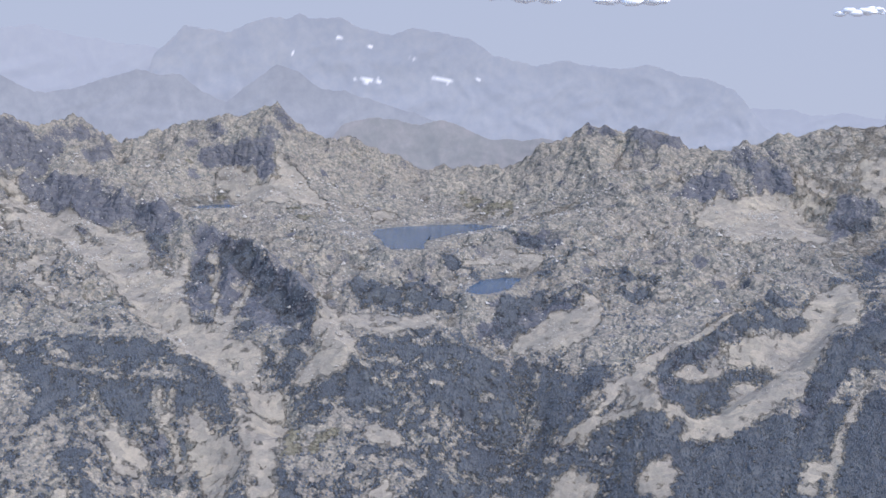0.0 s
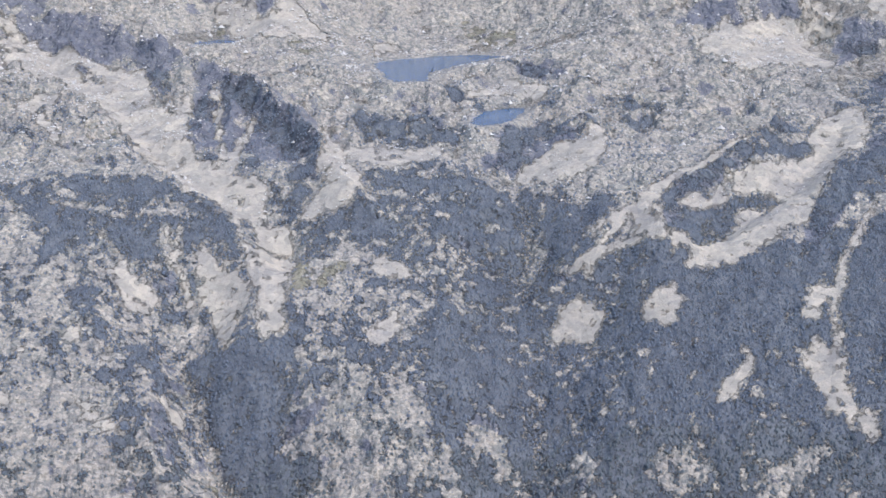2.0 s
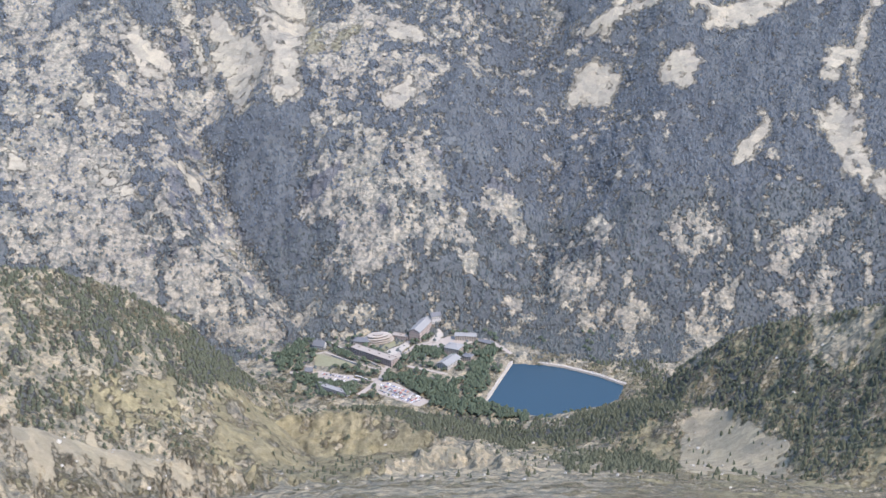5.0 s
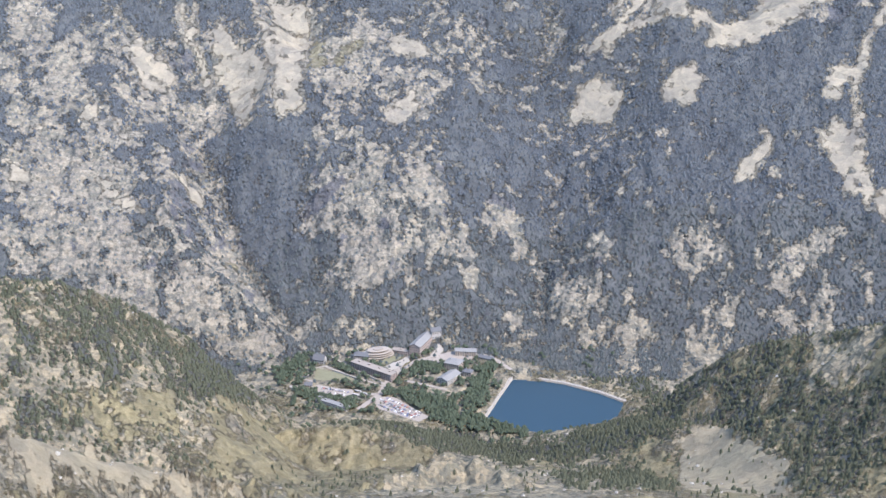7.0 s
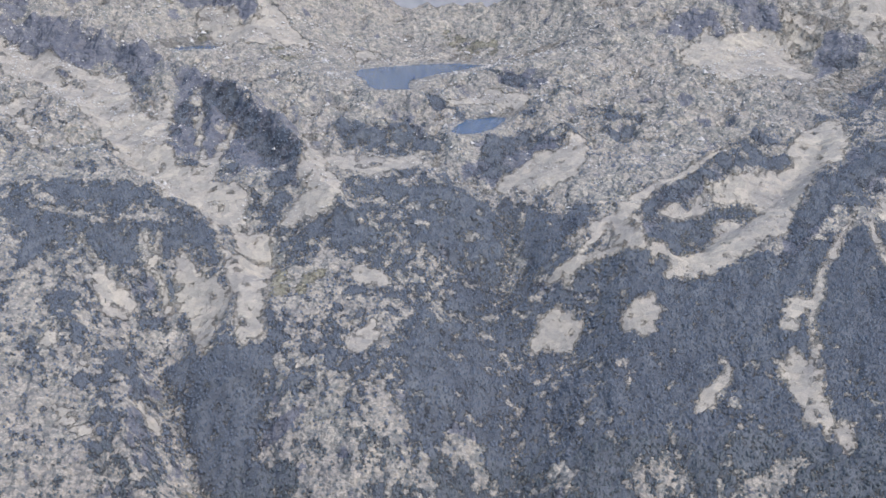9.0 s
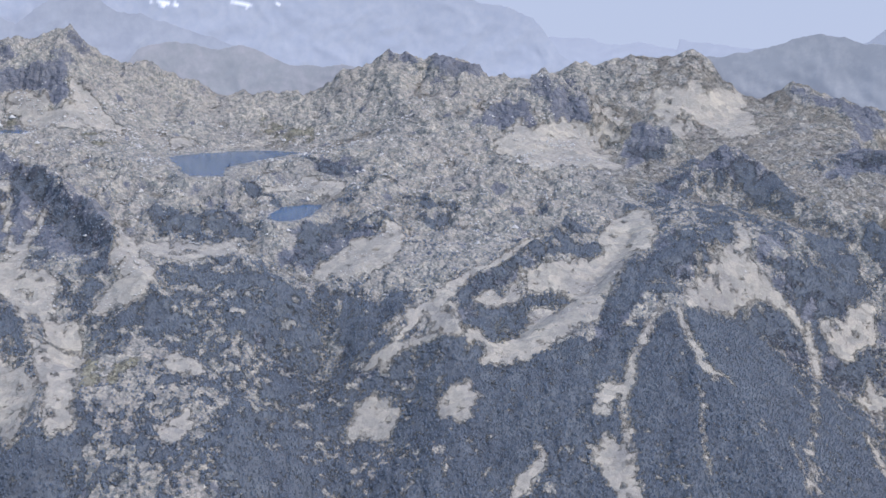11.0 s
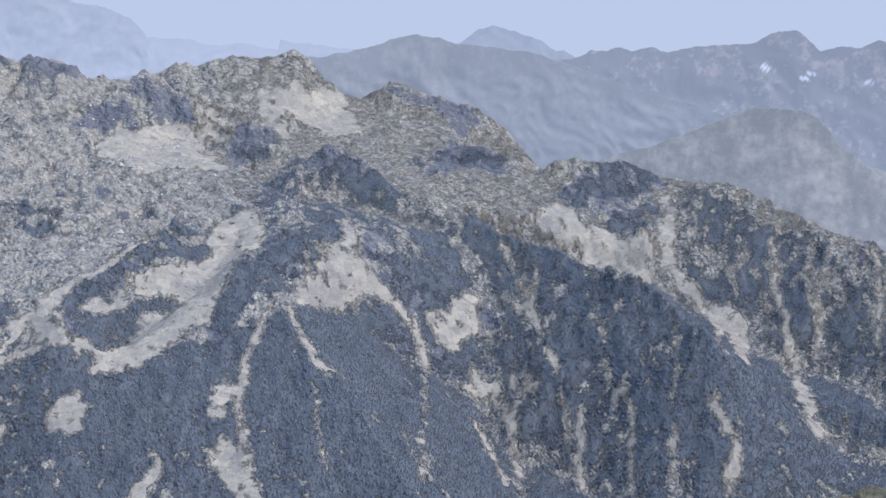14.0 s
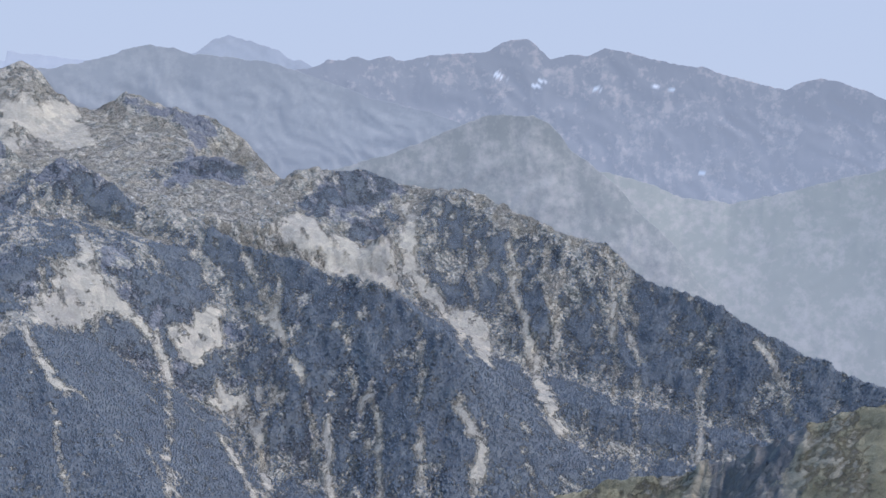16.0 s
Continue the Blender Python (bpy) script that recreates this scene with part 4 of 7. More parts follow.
scree_field((829, 3390), (896, 3493), (941, 3506), (968, 3457), (935, 3350), (924, 3283), (860, 3242), (814, 3213), (814, 3138), (772, 3091), (716, 3121), (674, 3163), (611, 3160), (599, 3219), (703, 3243), (748, 3269), (792, 3276), (814, 3315))
scree_field((488, 3132), (509, 3145), (590, 3184), (607, 3160), (545, 3139), (492, 3119))
scree_field((591, 3053), (607, 3103), (639, 3109), (660, 3035), (716, 3121), (772, 3091), (743, 3020), (686, 2984), (631, 2951), (590, 2919), (554, 2914), (523, 2936), (486, 2942), (494, 2973), (529, 2975))
scree_field((372, 3023), (420, 3033), (451, 3126), (441, 2998), (486, 3003), (487, 2970), (454, 2943), (434, 2962))
scree_field((163, 3338), (209, 3376), (249, 3401), (301, 3409), (331, 3454), (364, 3511), (378, 3461), (352, 3336), (304, 3304), (252, 3272), (205, 3308), (180, 3309))
scree_field((-292, 3510), (-233, 3354), (-191, 3228), (-198, 3140), (-266, 3143))
scree_field((714, 4145), (775, 4215), (804, 4153), (836, 4195), (912, 4241), (960, 4230), (1004, 4200), (1012, 4161), (907, 3918), (867, 4022), (780, 3901), (734, 3987))
scree_field((1027, 4498), (1067, 4399), (1106, 4306), (1090, 4277), (1011, 4235))
scree_field((1270, 4311), (1312, 4273), (1368, 4281), (1440, 4342), (1447, 4428), (1503, 4430), (1487, 4216), (1486, 4161), (1366, 4164), (1322, 4245))
scree_field((916, 3022), (966, 3145), (1033, 3195), (1088, 3244), (1125, 3295), (1142, 3285), (1148, 3237), (1175, 3214), (1202, 3191), (1149, 3176), (1077, 3160), (1002, 3092))
scree_field((1275, 3141), (1353, 3165), (1375, 3186), (1412, 3209), (1421, 3179), (1435, 3160), (1374, 3147), (1337, 3102), (1309, 3084), (1286, 3094), (1285, 3124))
scree_field((202, 2855), (221, 2890), (255, 2895), (288, 2888), (314, 2869), (295, 2847), (270, 2821), (246, 2851), (217, 2842))
scree_field((373, 2821), (396, 2855), (442, 2864), (454, 2826), (431, 2785), (402, 2813))
scree_field((687, 2770), (703, 2824), (734, 2832), (727, 2777), (707, 2765))
scree_field((662, 2669), (685, 2676), (694, 2640), (697, 2590), (699, 2552), (678, 2574), (661, 2616))
scree_field((1321, 3039), (1365, 3050), (1386, 3019), (1368, 2992), (1344, 3012))
scree_field((1453, 2979), (1472, 2964), (1463, 2929), (1445, 2929))
scree_field((-147, 2938), (-138, 2979), (-94, 2957), (-61, 2937), (-82, 2909), (-125, 2923))
scree_field((-142, 2778), (-112, 2820), (-91, 2789), (-101, 2760), (-131, 2751))
scree_field((283, 3069), (383, 3115), (420, 3126), (378, 3079), (303, 3035))
scree_field((262, 2974), (372, 3023), (413, 2982), (343, 2978), (283, 2952))
scree_field((1202, 3191), (1231, 3176), (1258, 3131), (1271, 3091), (1245, 3076), (1238, 3134), (1214, 3165))
scree_field((1670, 3505), (1721, 3493), (1838, 3595), (1858, 3535), (1857, 3405), (1886, 3397), (1969, 3364), (1988, 3353), (1981, 3324), (1764, 2984), (1724, 3048), (1846, 3383), (1800, 3422), (1749, 3452))
scree_field((2148, 3565), (2155, 3514), (2110, 3419), (2056, 3358), (2037, 3310), (2057, 3193), (2017, 3037), (2046, 3148), (2028, 3272), (2011, 3330), (2026, 3386), (2081, 3451))
scree_field((2172, 2973), (2177, 2945), (2049, 2701), (2037, 2629), (1969, 2581), (2021, 2717))
scree_field((2069, 3185), (2098, 3176), (2103, 3076), (1987, 2879), (1960, 2888), (2042, 3088))
crag_shade_field((-1213, 4211), (-1189, 4243), (-1133, 4270), (-1050, 4263), (-951, 4179), (-899, 4076), (-911, 3987), (-970, 4047), (-1004, 4064), (-1069, 4076), (-1128, 4127), (-1176, 4134))
crag_shade_field((-1188, 4301), (-1186, 4360), (-1160, 4387), (-1126, 4346), (-1157, 4305))
crag_shade_field((-989, 3998), (-949, 4024), (-898, 4031), (-889, 3955), (-910, 3881), (-957, 3927))
crag_shade_field((-850, 4062), (-812, 4066), (-697, 3977), (-709, 3955), (-755, 3877), (-714, 3816), (-724, 3643), (-778, 3885), (-821, 3990))
crag_shade_field((-636, 3456), (-631, 3583), (-640, 3894), (-586, 4036), (-487, 3738), (-416, 3606), (-365, 3511), (-299, 3357), (-265, 3243), (-276, 3222), (-328, 3258), (-358, 3307), (-392, 3275), (-440, 3361), (-465, 3354), (-484, 3307), (-526, 3333), (-570, 3370), (-603, 3413))
crag_shade_field((-646, 4468), (-598, 4498), (-529, 4483), (-474, 4437), (-521, 4403), (-576, 4449))
crag_shade_field((97, 3341), (150, 3391), (235, 3502), (284, 3462), (309, 3440), (278, 3375), (214, 3379), (147, 3315), (108, 3304))
# left faces of the notch crest, their shade painted in (two fields)
crag_shade_field((646, 4221), (724, 4310), (819, 4301), (835, 4167), (813, 4094), (793, 4151), (725, 4216))
crag_shade_field((874, 4351), (907, 4340), (974, 4268), (1023, 4195), (987, 4171), (928, 4193), (896, 4195), (881, 4284))
crag_shade_field((977, 3815), (1078, 4099), (1135, 4083), (1160, 4059), (1094, 4036))
# outline of the cloud shadow, filled with the dark crag tone
crag_shade_field((177, 4038), (270, 4061), (309, 3962), (259, 3877), (189, 3965))
crag_shade_field((566, 4624), (599, 4611), (701, 4601), (715, 4574), (608, 4549))
crag_shade_field((448, 4669), (485, 4689), (532, 4628), (505, 4626))
# shaded left side of the mid rib, painted dark
crag_shade_field((425, 3032), (451, 3134), (545, 3200), (628, 3254), (636, 3228), (567, 3184), (480, 3085), (436, 2986))
# dark triangle of shade on the rib's left face, painted
crag_shade_field((695, 2937), (748, 3019), (808, 3078), (845, 3109), (818, 3025), (753, 2943))
crag_shade_field((1039, 4067), (1059, 4120), (1106, 4145), (1149, 4121), (1183, 4090), (1142, 4090), (1111, 4065), (1070, 4063))
crag_shade_field((1707, 4338), (1759, 4283), (1851, 4244), (1863, 4182), (1764, 4112), (1761, 4195))
crag_shade_field((1586, 3882), (1689, 4013), (1799, 4109), (1800, 3876), (1772, 3775), (1718, 3800), (1684, 3876), (1595, 3779), (1532, 3827))
crag_shade_field((576, 4642), (621, 4649), (721, 4610), (738, 4607), (677, 4552), (627, 4567))
crag_shade_field((1024, 3653), (1113, 3890), (1111, 3699), (1087, 3664))
crag_shade_field((1242, 4031), (1246, 3795), (1285, 3769), (1343, 3706), (1354, 3647), (1312, 3658), (1292, 3690), (1247, 3693), (1237, 3713), (1175, 3759))
# pyramid rib's flank with its sharp shadow triangle, painted dark
crag_shade_field((727, 2995), (780, 3101), (866, 3166), (932, 3313), (994, 3341), (971, 3215), (880, 3120), (818, 3025), (760, 2991))
crag_shade_field((440, 3006), (488, 3169), (559, 3226), (627, 3250), (596, 3219), (551, 3175), (468, 3038))
crag_shade_field((1181, 3318), (1214, 3353), (1209, 3295), (1181, 3276))
crag_shade_field((1808, 3539), (1864, 3623), (1977, 3663), (1947, 3602), (1862, 3552))
crag_shade_field((1814, 3599), (1882, 3631), (1962, 3634), (1959, 3595), (1866, 3550), (1815, 3549))
crag_shade_field((1857, 3405), (1928, 3489), (2003, 3515), (2051, 3506), (2037, 3436), (1943, 3379), (1949, 3449), (1888, 3401))
crag_shade_field((1756, 4172), (1818, 4232), (1849, 4197), (1799, 4127), (1752, 4099))
crag_shade_field((1960, 3663), (2100, 3722), (2146, 3673), (2227, 3620), (2132, 3584), (2017, 3572), (1950, 3545))
turf_field((-347, 3010), (-312, 3014), (-255, 2959), (-241, 2900), (-286, 2888), (-329, 2867))
turf_field((-336, 1574), (-284, 1917), (-177, 1793), (-149, 1844), (-55, 1789), (-30, 1322), (-73, 1268), (-211, 1183), (-298, 1533))
turf_field((441, 1727), (477, 1709), (517, 1689), (505, 1642), (455, 1673))
turf_field((-464, 1521), (-427, 1552), (-414, 1548), (-461, 1509))
turf_field((68, 1817), (100, 1823), (111, 1638), (75, 1636))
wood_field(0.95, (-314, 2208), (-243, 2136), (-167, 2071), (-61, 2025), (16, 2038), (102, 1871), (170, 1914), (189, 1788), (95, 1739), (21, 1782), (-55, 1789), (-146, 1796), (-236, 2056), (-306, 2128))
# ---- end of strips ----


DEPTH_R = np.array([0, 1900, 2290, 2600, 3200, 3600, 5000.0])
DEPTH_K = np.array([0.25, 0.32, 0.6, 0.75, 0.7, 0.42, 0.4])
_r = np.arange(0, 5001, 10.0)
_v = np.cumsum(np.interp(_r, DEPTH_R, DEPTH_K)) * 10


def laid_out(x, y):
    """Plan places as bearing and run down the slope, so that patches lie stretched along the fall of the land."""
    r = np.hypot(x, y)
    return np.arctan2(x, y) * 3000, np.interp(r, _r, _v) * 3000 / 3000, r


def strips(x, y, lines, ragged=0.5, seed=0, size=28.0):
    """1 on the strips and patches, 0 off them, with ragged edges."""
    u, v, r = laid_out(x, y)
    rag = 0.6 * fbm(x / size, y / size, 4, 200 + seed, 0.6) + 0.7 * fbm(u / 16, v / 60, 3, 240 + seed, 0.6)
    u = u + 8 * fbm(x / 50, y / 50, 3, 260 + seed)
    out = np.zeros(x.shape)
    for line in lines:
        pts = []
        for px, py, w in line:
            pu, pv, pr = laid_out(np.float64(px), np.float64(py))
            pts.append((float(pu), float(pv), w * 3000 / float(pr)))
        if len(pts) == 1:
            pts.append((pts[0][0] + 1, pts[0][1], pts[0][2]))
        reach = 2.6 * max(p[2] for p in pts) + 5
        pu, pv = [p[0] for p in pts], [p[1] for p in pts]
        box = (u > min(pu) - reach) & (u < max(pu) + reach) & (v > min(pv) - reach) & (v < max(pv) + reach)
        if not box.any():
            continue
        d, w = to_line(u[box], v[box], pts)
        edge = w * (1 + ragged * rag[box])
        out[box] = np.maximum(out[box], smooth(1.45, 0.6, d / np.maximum(edge, 0.5)))
    return out


def field_masks(x, y, fields, ragged=5.0, soft=2.5, seed=0):
    """1 inside each patch of ground, 0 outside, with ragged edges; one mask after another."""
    u, v, _ = laid_out(x, y)
    rag = 1.1 * fbm(u / 11, v / 26, 4, 400 + seed, 0.72) + 0.6 * fbm(u / 60, v / 60, 2, 410 + seed)
    for corners in fields:
        pts = [tuple(float(c) for c in laid_out(np.float64(px), np.float64(py))[:2]) for px, py in corners]
        pu, pv = [p[0] for p in pts], [p[1] for p in pts]
        box = (u > min(pu) - 22) & (u < max(pu) + 22) & (v > min(pv) - 22) & (v < max(pv) + 22) & (np.abs(np.hypot(x, y) - np.mean([math.hypot(*c) for c in corners])) < 1500)
        d = shore_distance(u[box], v[box], pts)
        yield box, smooth(soft, -soft, d + ragged * rag[box])


def patches(x, y, fields, ragged=5.0, soft=2.5, seed=0):
    out = np.zeros(x.shape)
    for box, m in field_masks(x, y, fields, ragged, soft, seed):
        out[box] = np.maximum(out[box], m)
    return out


def cover(x, y, z, crag):
    """Shares of forest, scree and turf at places in plan, and of crag darkened by lichen and by painted shade."""
    r, bearing = np.hypot(x, y), np.degrees(np.arctan2(x, y))
    n1, n2, n3 = fbm(x / 190, y / 190, 4, 101, 0.6), fbm(x / 48, y / 60, 4, 102, 0.65), fbm(x / 17, y / 22, 2, 104)
    run = ridged(bearing * 50 / 26, r / 190, 3, 105)
    foot = np.interp(bearing, [-12, -9, 0, 3, 4, 6.5, 9, 20], [2180, 2300, 2305, 2245, 2228, 2168, 2120, 2200])
    beyond = smooth(0, 35, r - foot)
    scree = np.maximum(np.clip(strips(x, y, SCREES, 0.8, 1, 16.0) * 1.3, 0, 1), patches(x, y, SCREE_FIELDS, 11.0, 2.0, 1))
    scree = scree * smooth(-0.95, -0.6, n3 + 0.5 * n2 + 0.55 * scree - 0.45)      # islands of bushes and rock in the stones
    rock = np.maximum(strips(x, y, ROCKS, 0.8, 2), patches(x, y, ROCK_FIELDS, 9.0, 3.0, 2))
    grassy = np.maximum(strips(x, y, TURFS, 0.6, 3), patches(x, y, TURF_FIELDS, 8.0, 4.0, 3))
    line = 478 + 45 * n1 + np.interp(bearing, [-18, -8, -3, 10, 16, 22, 26, 50], [40, 40, -10, -10, -35, -30, 10, 0])
    below = smooth(70, -70, z - line)
    thick = 0.62 + 0.35 * n1 + 0.5 * n2 + np.interp(bearing, [-14, -7, -2, 3, 10, 18, 24], [-0.3, -0.15, -0.1, 0.1, 0.1, 0.2, 0.3])
    forest = beyond * below * smooth(0.2, 0.55, thick + 0.45 * n3)
    forest = np.maximum(forest, beyond * smooth(150, 40, z - line) * smooth(0.3, 0.8, n2 + 0.4 * n1 + 0.5 * crag) * 0.35)
    # woods by tract: clumps and gaps drawn out along the fall of the land
    u, v, _ = laid_out(x, y)
    clumps = 0.75 * fbm(u / 14, v / 18, 4, 420, 0.7) + 0.4 * fbm(u / 60, v / 90, 2, 425)
    for (density, _), (box, m) in zip(WOOD_FIELDS, field_masks(x, y, [w[1] for w in WOOD_FIELDS], 14.0, 9.0, 4)):
        gap = np.interp(density, [0.2, 0.35, 0.55, 0.75, 0.9, 0.97], [0.5, 0.28, 0.0, -0.25, -0.48, -0.7])
        forest[box] += (smooth(gap - 0.13, gap + 0.13, clumps[box]) - forest[box]) * m
    forest *= 1 - 0.8 * smooth(0.42, 0.56, fbm(u / 9, v / 11, 3, 430, 0.6)) * beyond           # outcrops among the trees
    forest *= 1 - 0.92 * rock * smooth(0.5, 0.1, clumps - 0.1)
    # runnels keep a thin line of stones among the trees
    runs = smooth(0.84, 0.92, run) * beyond * smooth(18, 24, bearing) * smooth(-0.2, 0.3, n1 + 0.2)
    forest *= 1 - 0.85 * runs
    # this side of the valley
    ours = 1 - beyond
    side = smooth(0.1, 0.6, 0.32 + 0.5 * n2 + 0.4 * n1 + np.interp(bearing, [-20, -8, -5, 5, 8, 20], [0.42, 0.38, -0.3, -0.4, 0.0, 0.0]))
    forest = np.maximum(forest, ours * smooth(1380, 1650, r) * side * 0.25 * (1 - rock) * (1 - grassy))
    forest *= 1 - smooth(0.25, 0.75, scree)
    forest *= (1 - grassy * 0.93) * smooth(300, 1100, r)
    bottom = smooth(2030, 2055, r) * smooth(2290, 2270, r) * smooth(30, 18, z) * smooth(-12, -9, bearing) * smooth(3, 1.8, bearing)
    forest *= 1 - bottom
    turf = np.maximum(grassy * np.clip(0.75 + 0.9 * n2, 0.1, 1) * np.where(r > 2300, 0.7, 1), smooth(0.05, 0.55, n1 * 0.6 + n2 * 0.4) * np.interp(r, [300, 1200, 2200, 2400, 3300, 4000, 4700], [0.9, 0.9, 0.8, 0.3, 0.25, 0.3, 0.2]))
    turf = np.maximum(turf, bottom * 0.6)
    turf = np.where(ours > 0.5, np.maximum(grassy * np.clip(0.72 + 0.45 * n2 + 0.25 * n3, 0.3, 1), 0.22 + 0.3 * smooth(-0.2, 0.6, n2 + 0.5 * n1) + 0.2 * smooth(4, 7, bearing)), turf) * (1 - scree) * (1 - 0.9 * rock * ours)
    stony = scree * np.where(ours > 0.5, 1, np.clip(0.85 + 0.4 * n3, 0, 1))
    stony = np.maximum(stony, runs * 0.42)
    stony = np.maximum(stony, ours * smooth(0.3, 0.7, n2 + 0.2 * n1) * 0.2)
    away = smooth(3900, 4000, r) * smooth(33, 35, bearing)
    forest, turf = forest * (1 - away), np.maximum(turf, 0.8 * away)
    edge_b = bearing + 0.5 * n2 + 0.5 * n3
    lawn_spur = smooth(700, 600, r) * (1 - smooth(42.0, 42.5, edge_b) * smooth(46.7, 46.2, edge_b))
    turf, stony = np.maximum(turf, (0.78 + 0.5 * n3 + 0.3 * n2) * lawn_spur), stony * (r > 700)
    dark = np.clip(crag * (0.8 + 0.8 * n2), 0, 1) * (1 - scree) * np.maximum(beyond, 1.5 * smooth(700, 600, r) * smooth(42.0, 42.5, edge_b) * smooth(46.7, 46.2, edge_b))
    return forest, stony, turf, dark


FOREST, SCREE, TURF, DARK = cover(GX, GY, GZ, CRAG)


def blurred(a, rows_, cols_):
    """Mean over a window of the grid."""
    for axis, n in ((0, rows_), (1, cols_)):
        c = np.cumsum(np.concatenate([np.repeat(np.take(a, [0], axis), n + 1, axis), a, np.repeat(np.take(a, [-1], axis), n, axis)], axis), axis)
        a = (np.take(c, range(2 * n + 1, c.shape[axis]), axis) - np.take(c, range(0, c.shape[axis] - 2 * n - 1), axis)) / (2 * n + 1)
    return a


GZ += (blurred(blurred(GZ, 7, 5), 5, 4) - GZ) * (0.85 * np.clip(SCREE, 0, 1) * smooth(900, 1000, GR))        # loose stones lie smooth
SOFT = blurred(GZ, 2, 2)
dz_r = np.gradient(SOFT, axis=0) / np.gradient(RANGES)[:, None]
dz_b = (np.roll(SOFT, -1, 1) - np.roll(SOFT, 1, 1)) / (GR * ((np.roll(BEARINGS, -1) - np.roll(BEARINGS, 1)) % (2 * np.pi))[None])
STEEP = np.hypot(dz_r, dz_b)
RISE = np.clip((SOFT - blurred(GZ, 14, 10)) / 9.0, -1, 1)            # 1 on knolls and ribs, -1 in hollows and runnels
BEYOND = smooth(2300, 2420, GR)
BROKEN = fbm(GX / 34, GY / 40, 3, 301, 0.6)
CRAG_SHADE = np.maximum(strips(GX, GY, CRAGS_AND_SHADE, 0.8, 6, 24.0) * 0.8, patches(GX, GY, CRAG_SHADE_FIELDS, 7.0, 3.0, 5) * 1.2)
SOUTH_EAST = smooth(11, 16, np.degrees(GB)) * smooth(3500, 3800, GR)
FOREST = FOREST * np.clip(1 + 0.5 * RISE * BEYOND, 0, 1)
PINY = strips(GX, GY, RIB_PINES, 0.7, 8, 20.0) * (1 - SCREE)
FOREST = np.maximum(FOREST, PINY * np.clip(0.72 + 0.9 * BROKEN, 0, 1) * smooth(760, 640, GZ))
DARK = np.maximum(DARK, PINY * 0.52)
DARK = np.maximum(DARK, 0.36 * SOUTH_EAST * smooth(3900, 4150, GR))
UPLAND = BEYOND * smooth(380, 520, GZ)
DARK = np.maximum(DARK * np.where(GR < 700, 1.5, 0.5 - 0.35 * SOUTH_EAST), CRAG_SHADE * (1 - SCREE) * np.clip(0.75 + 0.5 * BROKEN, 0, 1))
DARK = np.maximum(DARK, smooth(0.06, 0.42, STEEP - np.interp(GR, [2300, 3300, 3650, 4300, 4500], [0.72, 0.68, 0.58, 0.66, 0.76]) + 0.12 * BROKEN) * (1 - SCREE) * BEYOND * (0.75 - 0.6 * SOUTH_EAST) * (1 - 0.7 * smooth(3950, 4150, GR) * smooth(-7, -4, np.degrees(GB)) * smooth(10, 6, np.degrees(GB))))     # steep sides get the dark tone, standing in for their shading
DARK = np.maximum(DARK, UPLAND * smooth(0.45, 0.75, BROKEN - 0.2 * RISE) * 0.8 * (1 - SCREE) * (1 - 0.6 * SOUTH_EAST))        # juniper and dwarf pine
SCREE = np.maximum(SCREE, UPLAND * smooth(-0.35, -0.85, RISE + 0.3 * BROKEN) * smooth(0.8, 0.5, STEEP) * 0.55 * (1 - DARK))
TURF = np.maximum(TURF, 0.4 * SOUTH_EAST * smooth(0.1, 0.5, BROKEN))
SCREE = np.maximum(SCREE, 0.62 * SOUTH_EAST * smooth(0.4, 0.0, BROKEN) * (1 - np.clip(DARK, 0, 1)) * (1 - np.clip(FOREST * 1.5, 0, 1)))
TURF = TURF * (1 - BEYOND * (1 - smooth(0.9, 0.5, STEEP))) * (1 - 0.6 * UPLAND * smooth(0.1, 0.6, RISE))
FOREST = blurred(FOREST, 1, 1)
SCREE = np.clip(blurred(SCREE, 1, 1) * 1.2, 0, 1)
FOREST = FOREST * (1 - 0.9 * smooth(0.3, 0.7, SCREE))
DARK = blurred(DARK, 1, 1)
TURF = TURF * np.where(GR < 700, 1 - np.clip(DARK * 1.3, 0, 1), 1)
rows, cols = GX.shape
index = np.arange(rows * cols).reshape(rows, cols)
nxt = np.roll(index, -1, axis=1)
quads = np.stack([index[:-1], index[1:], nxt[1:], nxt[:-1]], -1).reshape(-1, 4)
ground = sheet("ground", np.stack([GX, GY, GZ], -1).reshape(-1, 3), quads, GROUND)
paint = ground.data.color_attributes.new("cover", "FLOAT_COLOR", "POINT")
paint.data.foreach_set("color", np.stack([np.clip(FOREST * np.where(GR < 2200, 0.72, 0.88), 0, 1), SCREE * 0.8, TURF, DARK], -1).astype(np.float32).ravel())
# warm tint of near ground, where haze would be thin
warm_att = ground.data.attributes.new("near_warmth", "FLOAT", "POINT")
warm_att.data.foreach_set("value", smooth(2500, 2050, GR).astype(np.float32).ravel())
tagged(ground, "grey granite mountain land with scree, turf and forest floor", "ground", kind="structure")


